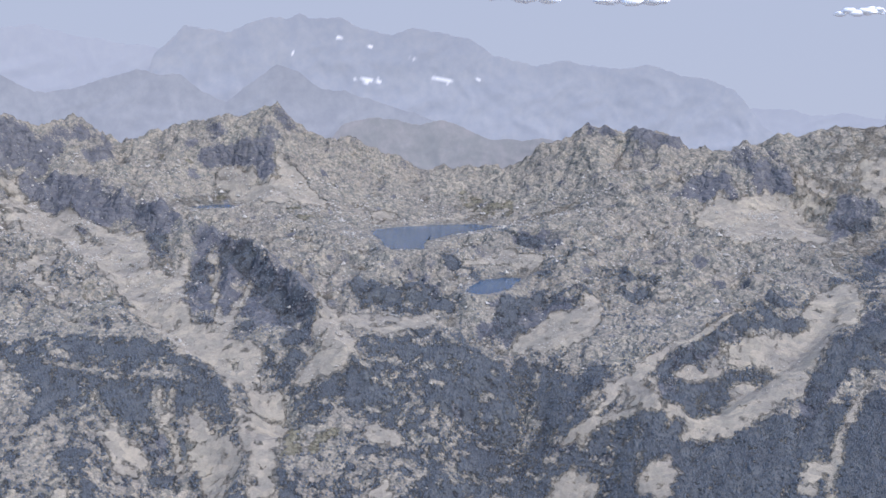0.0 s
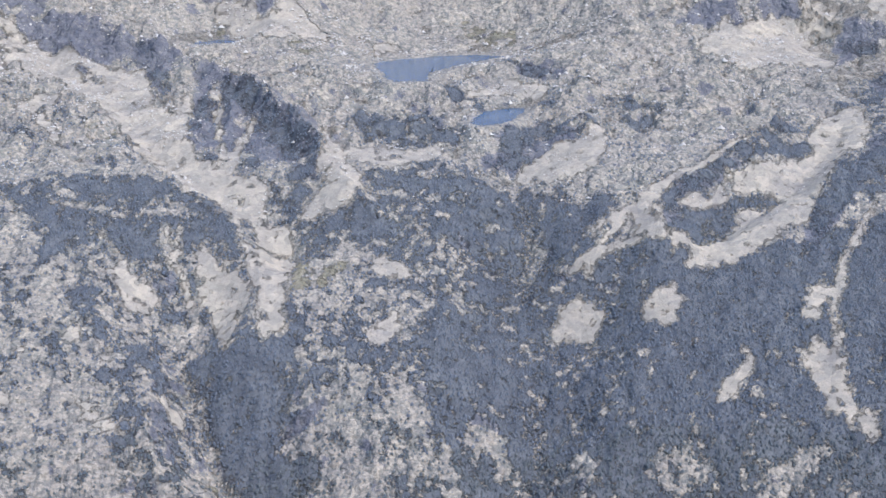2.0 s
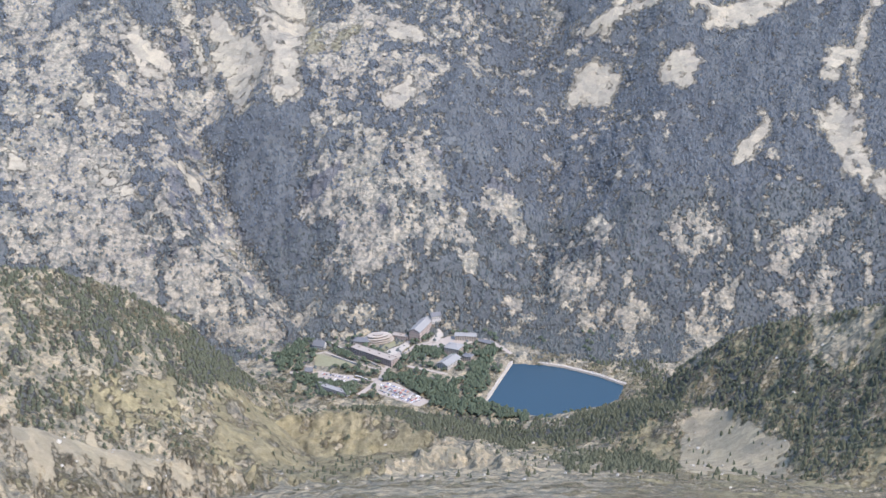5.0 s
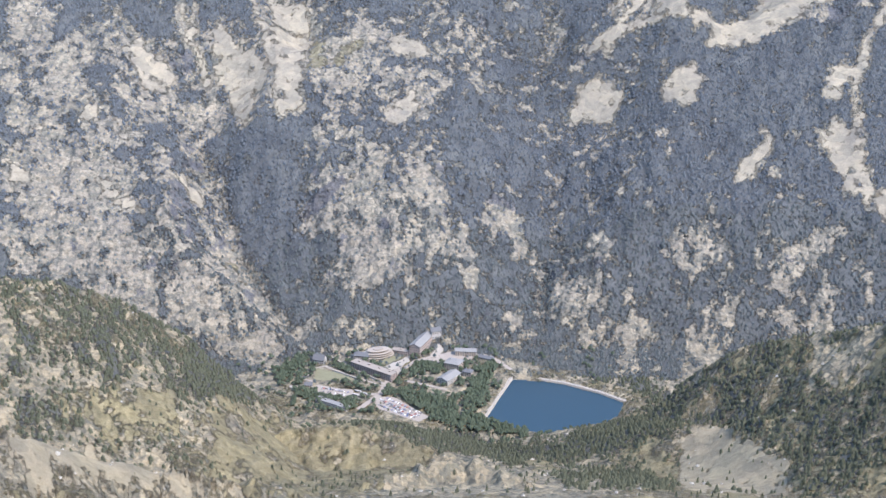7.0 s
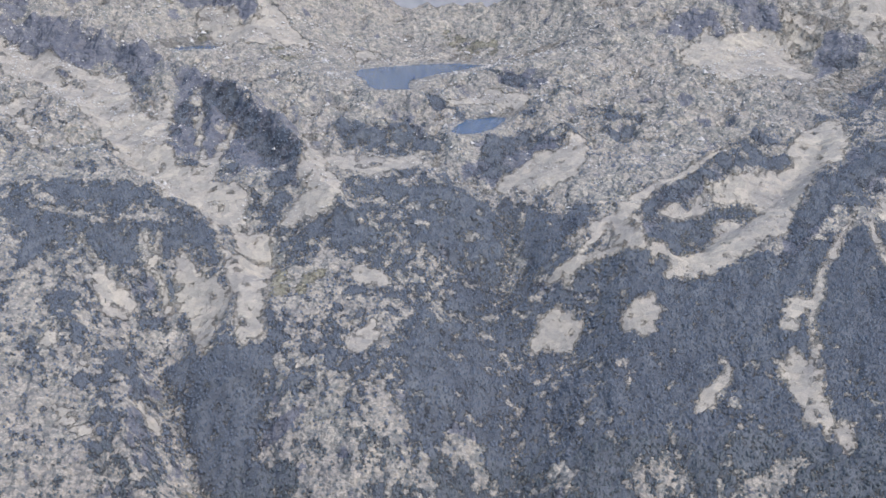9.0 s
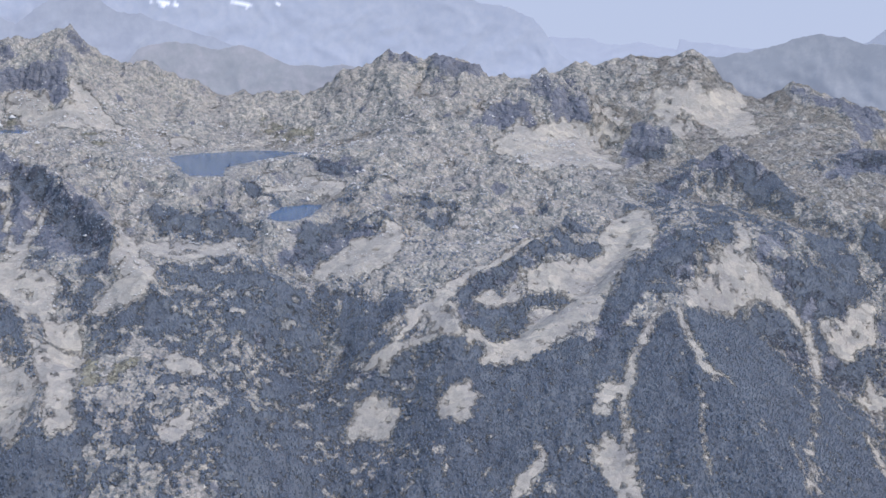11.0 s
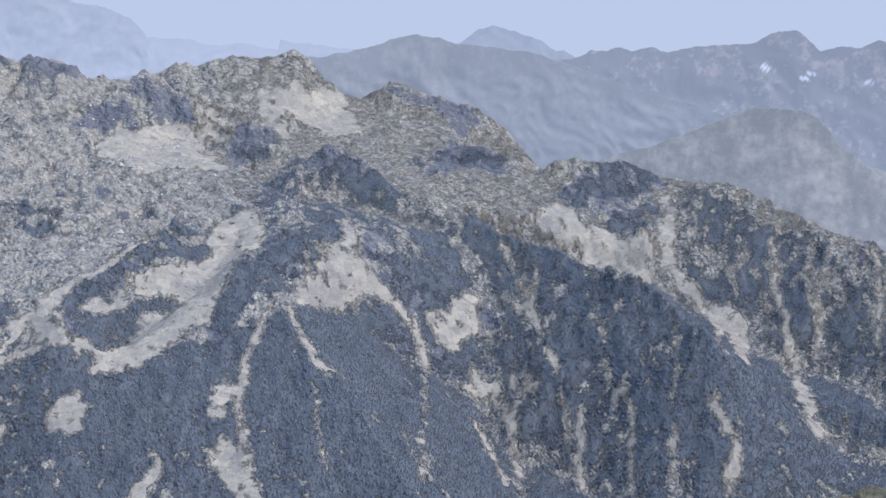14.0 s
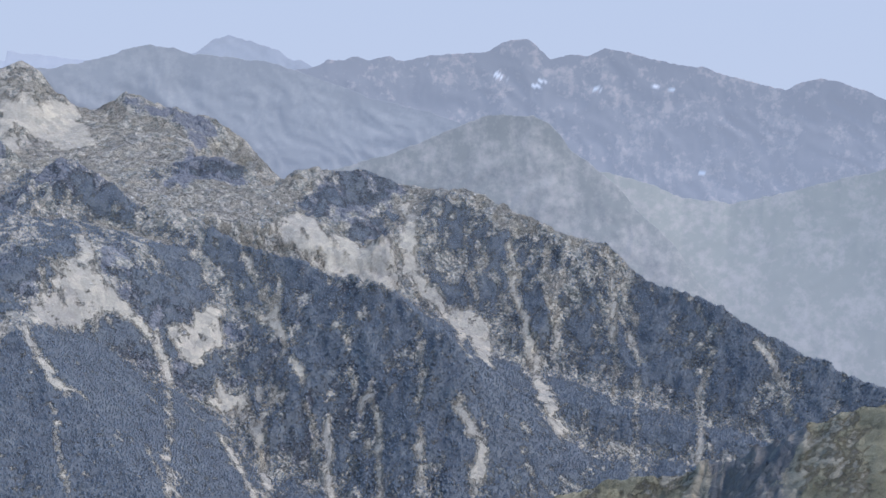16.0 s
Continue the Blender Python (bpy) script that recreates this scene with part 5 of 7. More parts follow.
def lake(name, level, shore, label):
    """Still water, a little wider than its shoreline, so that it meets the bank."""
    cx, cy = np.mean([p[0] for p in shore]), np.mean([p[1] for p in shore])
    bm = bmesh.new()
    ring = []
    for k, (px, py) in enumerate(shore):
        qx, qy = shore[(k + 1) % len(shore)]
        for s in (0, 0.25, 0.5, 0.75):
            x, y = px + s * (qx - px), py + s * (qy - py)
            d = math.hypot(x - cx, y - cy)
            ring.append(bm.verts.new((x + (x - cx) / d * 9, y + (y - cy) / d * 9, level)))
    hub = bm.verts.new((cx, cy, level))
    for k in range(len(ring)):
        bm.faces.new((hub, ring[k - 1], ring[k]))
    bmesh.ops.recalc_face_normals(bm, faces=bm.faces[:])
    if bm.faces[:][0].normal.z < 0:
        bmesh.ops.reverse_faces(bm, faces=bm.faces[:])
    me = bpy.data.meshes.new(name)
    bm.to_mesh(me), bm.free()
    me.materials.append(WATER if level == 0 else TARN_WATER)
    return tagged(new(name, me), label, "lake", kind="structure")


lake("upper_lake", *LAKES[0], "slate-blue mountain lake lying in a bare granite basin")
lake("lower_tarn", *LAKES[1], "small slate-blue tarn below the upper lake")
lake("valley_lake", *LAKES[2], "deep blue dammed lake beside the spa village")
lake("high_pond", *LAKES[3], "narrow dark pond on the high plateau")


# ---- far ranges: a backdrop in haze, past the ground's horizon ----
def hazy(name, rock, turf, glow, strength, low=0.78, high=1.0, foot=700.0, top=1150.0):
    """Distant slopes whose haze is put on as a glow of the surface itself."""
    m, n, l, b = shader(name)
    b.inputs["Roughness"].default_value = 1.0
    b.inputs["Specular IOR Level"].default_value = 0.0
    geo, tex, mix, att, snow = (n.new("ShaderNodeNewGeometry"), n.new("ShaderNodeTexNoise"), n.new("ShaderNodeMix"), n.new("ShaderNodeAttribute"), n.new("ShaderNodeMix"))
    tex.inputs["Scale"].default_value, tex.inputs["Detail"].default_value, tex.inputs["Roughness"].default_value = 0.034, 9, 0.66
    mix.data_type = snow.data_type = "RGBA"
    ramp = n.new("ShaderNodeMapRange")
    ramp.inputs["From Min"].default_value, ramp.inputs["From Max"].default_value = low, high
    big, blend = n.new("ShaderNodeTexNoise"), n.new("ShaderNodeMath")
    big.inputs["Scale"].default_value, big.inputs["Detail"].default_value = 0.010, 4
    blend.operation = "MULTIPLY_ADD"
    blend.inputs[1].default_value = 0.7
    l.new(geo.outputs["Position"], big.inputs["Vector"]), l.new(big.outputs["Fac"], blend.inputs[0]), l.new(tex.outputs["Fac"], blend.inputs[2])
    l.new(blend.outputs[0], ramp.inputs["Value"])
    mix.inputs["A"].default_value, mix.inputs["B"].default_value = (*rock, 1), (*turf, 1)
    att.attribute_name = "snow"
    snow.inputs["B"].default_value = (0.50, 0.47, 0.45, 1)
    l.new(geo.outputs["Position"], tex.inputs["Vector"]), l.new(ramp.outputs["Result"], mix.inputs["Factor"])
    l.new(mix.outputs["Result"], snow.inputs["A"]), l.new(att.outputs["Fac"], snow.inputs["Factor"])
    l.new(snow.outputs["Result"], b.inputs["Base Color"])
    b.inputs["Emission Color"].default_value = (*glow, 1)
    up, air = n.new("ShaderNodeSeparateXYZ"), n.new("ShaderNodeMapRange")            # the haze glow is made stronger over low ground
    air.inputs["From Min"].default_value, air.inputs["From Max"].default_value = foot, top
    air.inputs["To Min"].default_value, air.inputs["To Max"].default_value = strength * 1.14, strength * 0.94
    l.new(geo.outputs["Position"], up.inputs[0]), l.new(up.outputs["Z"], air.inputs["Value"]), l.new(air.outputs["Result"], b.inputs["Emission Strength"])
    return m


# emission colours that stand in for haze before the ranges
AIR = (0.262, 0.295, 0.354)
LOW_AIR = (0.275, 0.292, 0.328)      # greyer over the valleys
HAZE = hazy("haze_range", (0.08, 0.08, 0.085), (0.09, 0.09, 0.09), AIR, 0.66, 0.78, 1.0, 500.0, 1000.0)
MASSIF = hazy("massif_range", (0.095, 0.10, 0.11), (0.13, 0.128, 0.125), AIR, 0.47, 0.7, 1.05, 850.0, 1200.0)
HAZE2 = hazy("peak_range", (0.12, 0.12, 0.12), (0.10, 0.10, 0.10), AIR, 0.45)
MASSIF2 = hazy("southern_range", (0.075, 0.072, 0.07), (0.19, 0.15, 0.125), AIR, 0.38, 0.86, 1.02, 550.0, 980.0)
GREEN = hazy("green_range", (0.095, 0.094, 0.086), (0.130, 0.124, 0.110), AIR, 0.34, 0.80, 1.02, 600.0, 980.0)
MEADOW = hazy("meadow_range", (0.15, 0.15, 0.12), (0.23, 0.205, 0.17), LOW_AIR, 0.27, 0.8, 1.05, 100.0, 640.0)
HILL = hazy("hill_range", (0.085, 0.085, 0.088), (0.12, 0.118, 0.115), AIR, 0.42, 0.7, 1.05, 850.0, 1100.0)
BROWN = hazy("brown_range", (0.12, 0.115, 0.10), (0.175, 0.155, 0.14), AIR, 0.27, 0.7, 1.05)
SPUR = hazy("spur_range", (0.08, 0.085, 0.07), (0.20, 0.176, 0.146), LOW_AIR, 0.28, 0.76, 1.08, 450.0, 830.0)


def far_range(name, top_range, foot_range, foot, material, label, crest, snow=()):
    """A mountain body under a crest of (bearing, height), with ribs and hollows on its near face and a back to it."""
    b = np.arange(crest[0][0], crest[-1][0], 0.08)
    u = b * 85
    top = np.interp(b, [c[0] for c in crest], [c[1] for c in crest])
    top = foot + (top - foot) * smooth(0, 1.6, b - b[0]) * smooth(0, 1.6, b[-1] - b)
    jag = 5 * fbm(u / 60, u * 0 + 3.3, 4, len(name)) + 2 * fbm(u / 12, u * 0 + 1.3, 3, len(name))
    s = np.concatenate([[-0.35, -0.12, -0.004, 0, 0.002], np.linspace(0.02, 1, 63) ** 1.1])[:, None]
    z = np.where(s < 0, top + s * 500, top - (top - foot) * np.clip(s, 0, 1)) + jag * np.exp(-9 * np.abs(s))
    r = top_range - (top_range - foot_range) * np.clip(s, 0, 1) + np.where(s < 0, -s * 80, 0) + 0 * z
    deep = (z.max() - z) / 900
    skew = (u[None] + 0.55 * z) if len(name) % 2 else (u[None] - 0.5 * z)
    bulge = ridged(skew / 170 + 0.5 * fbm(u[None] / 260, z / 180, 2, 3), z / 230, 4, 300 + len(name), 0.5) - 0.72
    bulge = bulge + 0.07 * fbm(u[None] / 60 + 0.4 * z / 60, z / 40, 3, 9)
    r = r - np.where(s >= 0, np.minimum(s * 5, 1), 0) * bulge * (min(30, 0.4 * (top_range - foot_range) + 10) if top_range - foot_range < 200 else 9)
    ang = np.radians(b)[None] + 0 * r
    v = np.stack([r * np.sin(ang), r * np.cos(ang), z + 0 * r], -1)
    rows_, cols_ = z.shape
    i = np.arange(rows_ * cols_).reshape(rows_, cols_)
    f = np.stack([i[:-1, :-1], i[:-1, 1:], i[1:, 1:], i[1:, :-1]], -1).reshape(-1, 4)[:, ::-1]
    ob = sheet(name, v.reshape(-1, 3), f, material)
    white = np.zeros(z.shape)
    for sb, sz, w in snow:
        d = 1.4 * np.hypot((u[None] - sb * 85) * 0.55, (z - sz) * 1.5 + 0.25 * (u[None] - sb * 85))
        white = np.maximum(white, smooth(1.2, 0.7, d / (0.75 * w * (1 + 0.45 * fbm(u[None] / 20, z / 12, 3, 5)).clip(0.2))))
    a = ob.data.attributes.new("snow", "FLOAT", "POINT")
    a.data.foreach_set("value", white.astype(np.float32).ravel())
    return tagged(ob, label, "mountain range", kind="structure")


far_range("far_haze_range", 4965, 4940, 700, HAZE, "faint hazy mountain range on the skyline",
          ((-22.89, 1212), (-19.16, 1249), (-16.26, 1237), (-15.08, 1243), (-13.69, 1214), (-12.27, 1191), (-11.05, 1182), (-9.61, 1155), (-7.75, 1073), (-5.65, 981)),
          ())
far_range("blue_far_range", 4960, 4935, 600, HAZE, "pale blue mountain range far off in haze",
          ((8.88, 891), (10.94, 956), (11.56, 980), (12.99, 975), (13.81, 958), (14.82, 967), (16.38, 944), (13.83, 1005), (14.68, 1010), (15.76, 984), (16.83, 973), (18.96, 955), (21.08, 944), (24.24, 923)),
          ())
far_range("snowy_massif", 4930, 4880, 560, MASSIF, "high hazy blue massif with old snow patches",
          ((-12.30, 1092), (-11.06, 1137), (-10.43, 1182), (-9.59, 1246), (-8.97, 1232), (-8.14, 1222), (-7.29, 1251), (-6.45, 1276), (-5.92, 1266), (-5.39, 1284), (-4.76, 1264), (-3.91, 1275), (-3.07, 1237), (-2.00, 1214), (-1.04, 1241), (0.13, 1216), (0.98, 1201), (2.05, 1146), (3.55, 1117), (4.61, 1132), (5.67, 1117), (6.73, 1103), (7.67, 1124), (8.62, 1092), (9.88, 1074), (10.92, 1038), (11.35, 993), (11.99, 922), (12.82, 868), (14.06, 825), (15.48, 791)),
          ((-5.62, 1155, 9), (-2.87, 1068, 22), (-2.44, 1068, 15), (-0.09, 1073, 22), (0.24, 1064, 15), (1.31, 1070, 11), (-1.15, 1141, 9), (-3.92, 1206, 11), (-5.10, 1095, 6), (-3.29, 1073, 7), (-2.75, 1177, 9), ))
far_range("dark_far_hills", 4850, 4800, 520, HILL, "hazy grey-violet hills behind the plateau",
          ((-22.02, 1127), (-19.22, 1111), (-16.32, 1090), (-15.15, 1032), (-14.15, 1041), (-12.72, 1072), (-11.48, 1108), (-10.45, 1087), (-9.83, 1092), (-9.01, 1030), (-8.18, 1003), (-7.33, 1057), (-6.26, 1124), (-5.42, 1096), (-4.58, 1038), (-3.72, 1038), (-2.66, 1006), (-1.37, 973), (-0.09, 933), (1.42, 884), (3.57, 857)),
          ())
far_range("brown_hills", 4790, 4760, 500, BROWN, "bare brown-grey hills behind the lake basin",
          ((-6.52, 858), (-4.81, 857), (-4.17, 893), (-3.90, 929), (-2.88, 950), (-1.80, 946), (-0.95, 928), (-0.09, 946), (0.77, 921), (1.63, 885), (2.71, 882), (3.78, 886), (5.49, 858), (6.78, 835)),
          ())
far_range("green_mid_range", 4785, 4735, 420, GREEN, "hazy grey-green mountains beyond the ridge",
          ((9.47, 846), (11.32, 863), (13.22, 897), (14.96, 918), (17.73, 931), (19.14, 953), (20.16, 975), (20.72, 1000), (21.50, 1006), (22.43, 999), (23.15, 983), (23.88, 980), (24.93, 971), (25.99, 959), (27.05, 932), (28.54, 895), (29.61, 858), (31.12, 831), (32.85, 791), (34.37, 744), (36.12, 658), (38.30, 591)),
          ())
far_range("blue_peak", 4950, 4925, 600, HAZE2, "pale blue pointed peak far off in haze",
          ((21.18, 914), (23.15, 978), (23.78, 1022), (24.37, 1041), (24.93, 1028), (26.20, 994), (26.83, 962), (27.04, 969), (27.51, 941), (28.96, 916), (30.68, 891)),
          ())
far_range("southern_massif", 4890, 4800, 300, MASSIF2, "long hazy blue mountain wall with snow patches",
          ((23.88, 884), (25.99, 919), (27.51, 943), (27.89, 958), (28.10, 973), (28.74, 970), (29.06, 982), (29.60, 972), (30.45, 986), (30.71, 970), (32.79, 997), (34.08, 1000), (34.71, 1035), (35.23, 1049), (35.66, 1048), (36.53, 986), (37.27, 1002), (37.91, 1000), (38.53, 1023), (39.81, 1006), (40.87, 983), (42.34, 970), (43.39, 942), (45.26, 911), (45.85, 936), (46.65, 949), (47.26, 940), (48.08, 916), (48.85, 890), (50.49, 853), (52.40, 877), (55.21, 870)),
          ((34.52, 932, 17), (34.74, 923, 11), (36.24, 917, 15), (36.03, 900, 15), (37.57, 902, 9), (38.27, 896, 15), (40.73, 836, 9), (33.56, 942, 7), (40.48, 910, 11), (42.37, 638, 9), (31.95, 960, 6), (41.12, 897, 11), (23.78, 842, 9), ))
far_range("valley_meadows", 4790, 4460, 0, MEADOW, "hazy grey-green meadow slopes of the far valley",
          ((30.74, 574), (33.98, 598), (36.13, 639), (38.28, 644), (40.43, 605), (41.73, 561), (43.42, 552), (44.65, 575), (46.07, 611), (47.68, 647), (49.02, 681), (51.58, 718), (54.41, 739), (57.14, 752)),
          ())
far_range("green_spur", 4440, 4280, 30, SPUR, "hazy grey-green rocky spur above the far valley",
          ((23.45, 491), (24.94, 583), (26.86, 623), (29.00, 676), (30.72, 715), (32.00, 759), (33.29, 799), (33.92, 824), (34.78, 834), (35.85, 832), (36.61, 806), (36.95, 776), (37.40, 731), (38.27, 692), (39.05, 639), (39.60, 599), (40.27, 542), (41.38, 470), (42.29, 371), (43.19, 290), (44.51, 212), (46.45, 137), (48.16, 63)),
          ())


# ---- woods ----
def foliage(name, dark, light):
    m, n, l, b = shader(name)
    b.inputs["Roughness"].default_value, b.inputs["Specular IOR Level"].default_value = 0.9, 0.1
    geo, mix = n.new("ShaderNodeNewGeometry"), n.new("ShaderNodeMix")
    mix.data_type = "RGBA"
    mix.inputs["A"].default_value, mix.inputs["B"].default_value = (*dark, 1), (*light, 1)
    l.new(geo.outputs["Random Per Island"], mix.inputs["Factor"])
    l.new(mix.outputs["Result"], b.inputs["Base Color"])
    thin, both = n.new("ShaderNodeBsdfTranslucent"), n.new("ShaderNodeMixShader")   # light comes through needles and leaves
    l.new(mix.outputs["Result"], thin.inputs["Color"])
    both.inputs["Fac"].default_value = 0.5
    l.new(b.outputs["BSDF"], both.inputs[1]), l.new(thin.outputs["BSDF"], both.inputs[2])
    l.new(both.outputs[0], n["Material Output"].inputs["Surface"])
    return m


# far and valley needles bluer and paler, standing in for haze; near ones plain green
FAR_HAZE_PINE = foliage("far_haze_pine_needles", (0.138, 0.155, 0.174), (0.170, 0.184, 0.199))
THIN_HAZE_PINE = foliage("thin_haze_pine_needles", (0.124, 0.140, 0.142), (0.160, 0.172, 0.168))
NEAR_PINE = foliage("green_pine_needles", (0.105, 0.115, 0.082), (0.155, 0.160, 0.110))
BROADLEAF = foliage("broadleaf_foliage", (0.088, 0.112, 0.080), (0.132, 0.158, 0.106))


def height_at(x, y):
    """Height of the ground sheet, between its own points."""
    r, b = np.hypot(x, y), np.arctan2(x, y)
    i = np.clip(np.searchsorted(RANGES, r) - 1, 0, len(RANGES) - 2)
    f = np.clip((r - RANGES[i]) / (RANGES[i + 1] - RANGES[i]), 0, 1)
    j = np.clip((np.degrees(b) + 21) / FINE, 0, 72 / FINE - 2)
    k = np.floor(j).astype(int)
    g = j - k
    return ((GZ[i, k] * (1 - f) + GZ[i + 1, k] * f) * (1 - g) + (GZ[i, k + 1] * (1 - f) + GZ[i + 1, k + 1] * f) * g)


def field_at(field, x, y):
    i = np.clip(np.searchsorted(RANGES, np.hypot(x, y)), 0, len(RANGES) - 1)
    k = np.clip(np.round((np.degrees(np.arctan2(x, y)) + 21) / FINE).astype(int), 0, int(72 / FINE) - 1)
    return field[i, k]


def seedlings(r0, r1, b0, b1, spacing, rng):
    """Places on an uneven grid in plan."""
    xs = np.arange(r1 * math.sin(radians(b0)), r1 * math.sin(radians(b1)), spacing)
    ys = np.arange(r0 * 0.6, r1, spacing)
    x, y = np.meshgrid(xs, ys)
    x, y = x.ravel() + rng.uniform(-0.5, 0.5, x.size) * spacing, y.ravel() + rng.uniform(-0.5, 0.5, x.size) * spacing
    r, b = np.hypot(x, y), np.degrees(np.arctan2(x, y))
    keep = (r > r0) & (r < r1) & (b > b0) & (b < b1)
    return x[keep], y[keep]


def conifers(name, x, y, tall, sides, tiers, material, label, spread=0.24):
    """One mesh of many small pines: ragged stacked skirts of branches on each."""
    rng = np.random.default_rng(len(x))
    n = len(x)
    z = height_at(x, y) - 0.6
    h = tall * rng.uniform(0.6, 1.35, n)
    lean_x, lean_y = rng.normal(0, 0.04, n) * h, rng.normal(0, 0.04, n) * h
    per = tiers * (sides + 1)
    all_v = np.zeros((n, per, 3))
    turn = rng.uniform(0, 6.28, n)
    wide = spread * rng.uniform(0.75, 1.3, n)
    tri = []
    for k in range(tiers):
        low, top = 0.06 + 0.9 * (k / tiers) ** 1.1 * 0.86, 0.2 + 0.8 * (k + 1) / tiers
        rad = h * wide * (1 - 0.5 * k / tiers)
        for s in range(sides):
            a = turn + (s + 0.5 * k) * 2 * np.pi / sides
            rr = rad * rng.uniform(0.7, 1.25, n)
            all_v[:, k * (sides + 1) + s] = np.stack([x + rr * np.cos(a) + lean_x * low, y + rr * np.sin(a) + lean_y * low, z + h * (low + rng.uniform(-0.05, 0.05, n))], -1)
            tri.append((k * (sides + 1) + s, k * (sides + 1) + (s + 1) % sides, k * (sides + 1) + sides))
        all_v[:, k * (sides + 1) + sides] = np.stack([x + lean_x * top, y + lean_y * top, z + h * top], -1)
    tri = np.array(tri)
    f = (tri[None] + (np.arange(n) * per)[:, None, None]).reshape(-1, 3)
    ob = sheet(name, all_v.reshape(-1, 3), f, material, False)
    return tagged(ob, label, "trees", kind="stuff")


rng = np.random.default_rng(7)
x, y = seedlings(2225, 4300, -20.5, 50.5, 6.6, rng)
p = np.clip(field_at(FOREST, x, y) * 1.35, 0, 1)
keep = rng.uniform(0, 1, len(x)) < p * 0.95 + 0.17 * smooth(-0.2, 0.5, fbm(x / 60, y / 60, 3, 91)) * (field_at(GZ, x, y) < 690) * (field_at(SCREE, x, y) < 0.4)
keep &= field_at(GZ, x, y) > 1.5
x, y = x[keep], y[keep]
# lower stands take the less hazed tone
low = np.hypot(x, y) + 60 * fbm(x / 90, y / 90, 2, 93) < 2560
for name, pick, needles, label in (("far_pine_forest", ~low, FAR_HAZE_PINE, "mountain pine forest on the far valley side, toned blue for haze"), ("valley_pine_forest", low, THIN_HAZE_PINE, "pine forest above the village and the lake, toned for thin haze")):
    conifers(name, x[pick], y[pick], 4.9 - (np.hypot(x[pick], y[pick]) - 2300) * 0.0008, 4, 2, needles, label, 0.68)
x, y = seedlings(1150, 2225, -20.5, 19.5, 5.0, rng)
p = field_at(FOREST, x, y)
keep = rng.uniform(0, 1, len(x)) < p * 0.9 + 0.012 * (np.hypot(x, y) > 1350)
keep &= field_at(GZ, x, y) > 1.5
x, y = x[keep], y[keep]
conifers("near_pine_wood", x, y, 5.6, 5, 3, NEAR_PINE, "dark mountain pines scattered over the near slopes", 0.46)


# ---- blocks of granite on the high ground, and single pines near by ----
BLOCK = plain("pale_granite_block", (0.31, 0.285, 0.243), 0.95, size=0.15, vary=0.35)


def blocks(name, x, y, size, label):
    """Angular half-sunk boulders as one mesh."""
    rng_ = np.random.default_rng(3)
    n = len(x)
    octa = np.array([(1, 0, 0), (0.2, 1, 0.1), (-1, 0.1, 0), (0, -1, -0.1), (0, 0.1, 1), (0.1, 0, -0.8)])
    tri = np.array([(0, 1, 4), (1, 2, 4), (2, 3, 4), (3, 0, 4), (1, 0, 5), (2, 1, 5), (3, 2, 5), (0, 3, 5)])
    a = rng_.uniform(0, 6.28, n)
    p = octa[None] * rng_.uniform(0.55, 1.4, (n, 6, 3)) * (size * rng_.lognormal(0, 0.4, n))[:, None, None]
    p = np.stack([p[..., 0] * np.cos(a)[:, None] - p[..., 1] * np.sin(a)[:, None], p[..., 0] * np.sin(a)[:, None] + p[..., 1] * np.cos(a)[:, None], p[..., 2] * 0.8], -1)
    p += np.stack([x, y, height_at(x, y) + 0.15 * size], -1)[:, None]
    f = (tri[None] + (np.arange(n) * 6)[:, None, None]).reshape(-1, 3)
    return tagged(sheet(name, p.reshape(-1, 3), f, BLOCK, False), label, "boulders", kind="stuff")


x, y = seedlings(2350, 4650, -20, 36, 10.5, rng)
open_rock = (1 - field_at(FOREST, x, y)) * (1 - 0.7 * field_at(TURF, x, y)) * (field_at(GZ, x, y) > 450) * (1 - 0.9 * smooth(11, 15, np.degrees(np.arctan2(x, y)))) * (np.hypot(x, y) < 4520) * (1 - 0.85 * np.clip(field_at(DARK, x, y), 0, 1))
clump = smooth(-0.1, 0.4, fbm(x / 70, y / 70, 3, 77))
keep = rng.uniform(0, 1, len(x)) < open_rock * clump * 0.9
for level, shore in LAKES[:2]:
    keep &= shore_distance(x, y, shore) > 12
x, y = x[keep], y[keep]
blocks("granite_blocks", x, y, 1.6 + (np.hypot(x, y) - 2400) * 0.0006, "pale angular granite blocks strewn over the high plateau")
x, y = seedlings(1050, 1980, -20, 17, 13, rng)
keep = rng.uniform(0, 1, len(x)) < (1 - field_at(FOREST, x, y)) * 0.22 * (1 - 0.8 * field_at(TURF, x, y)) * smooth(-0.1, 0.5, fbm(x / 60, y / 60, 3, 78))
x, y = x[keep], y[keep]
blocks("slope_boulders", x, y, 1.5 + 0 * x, "pale boulders scattered on the near slopes")


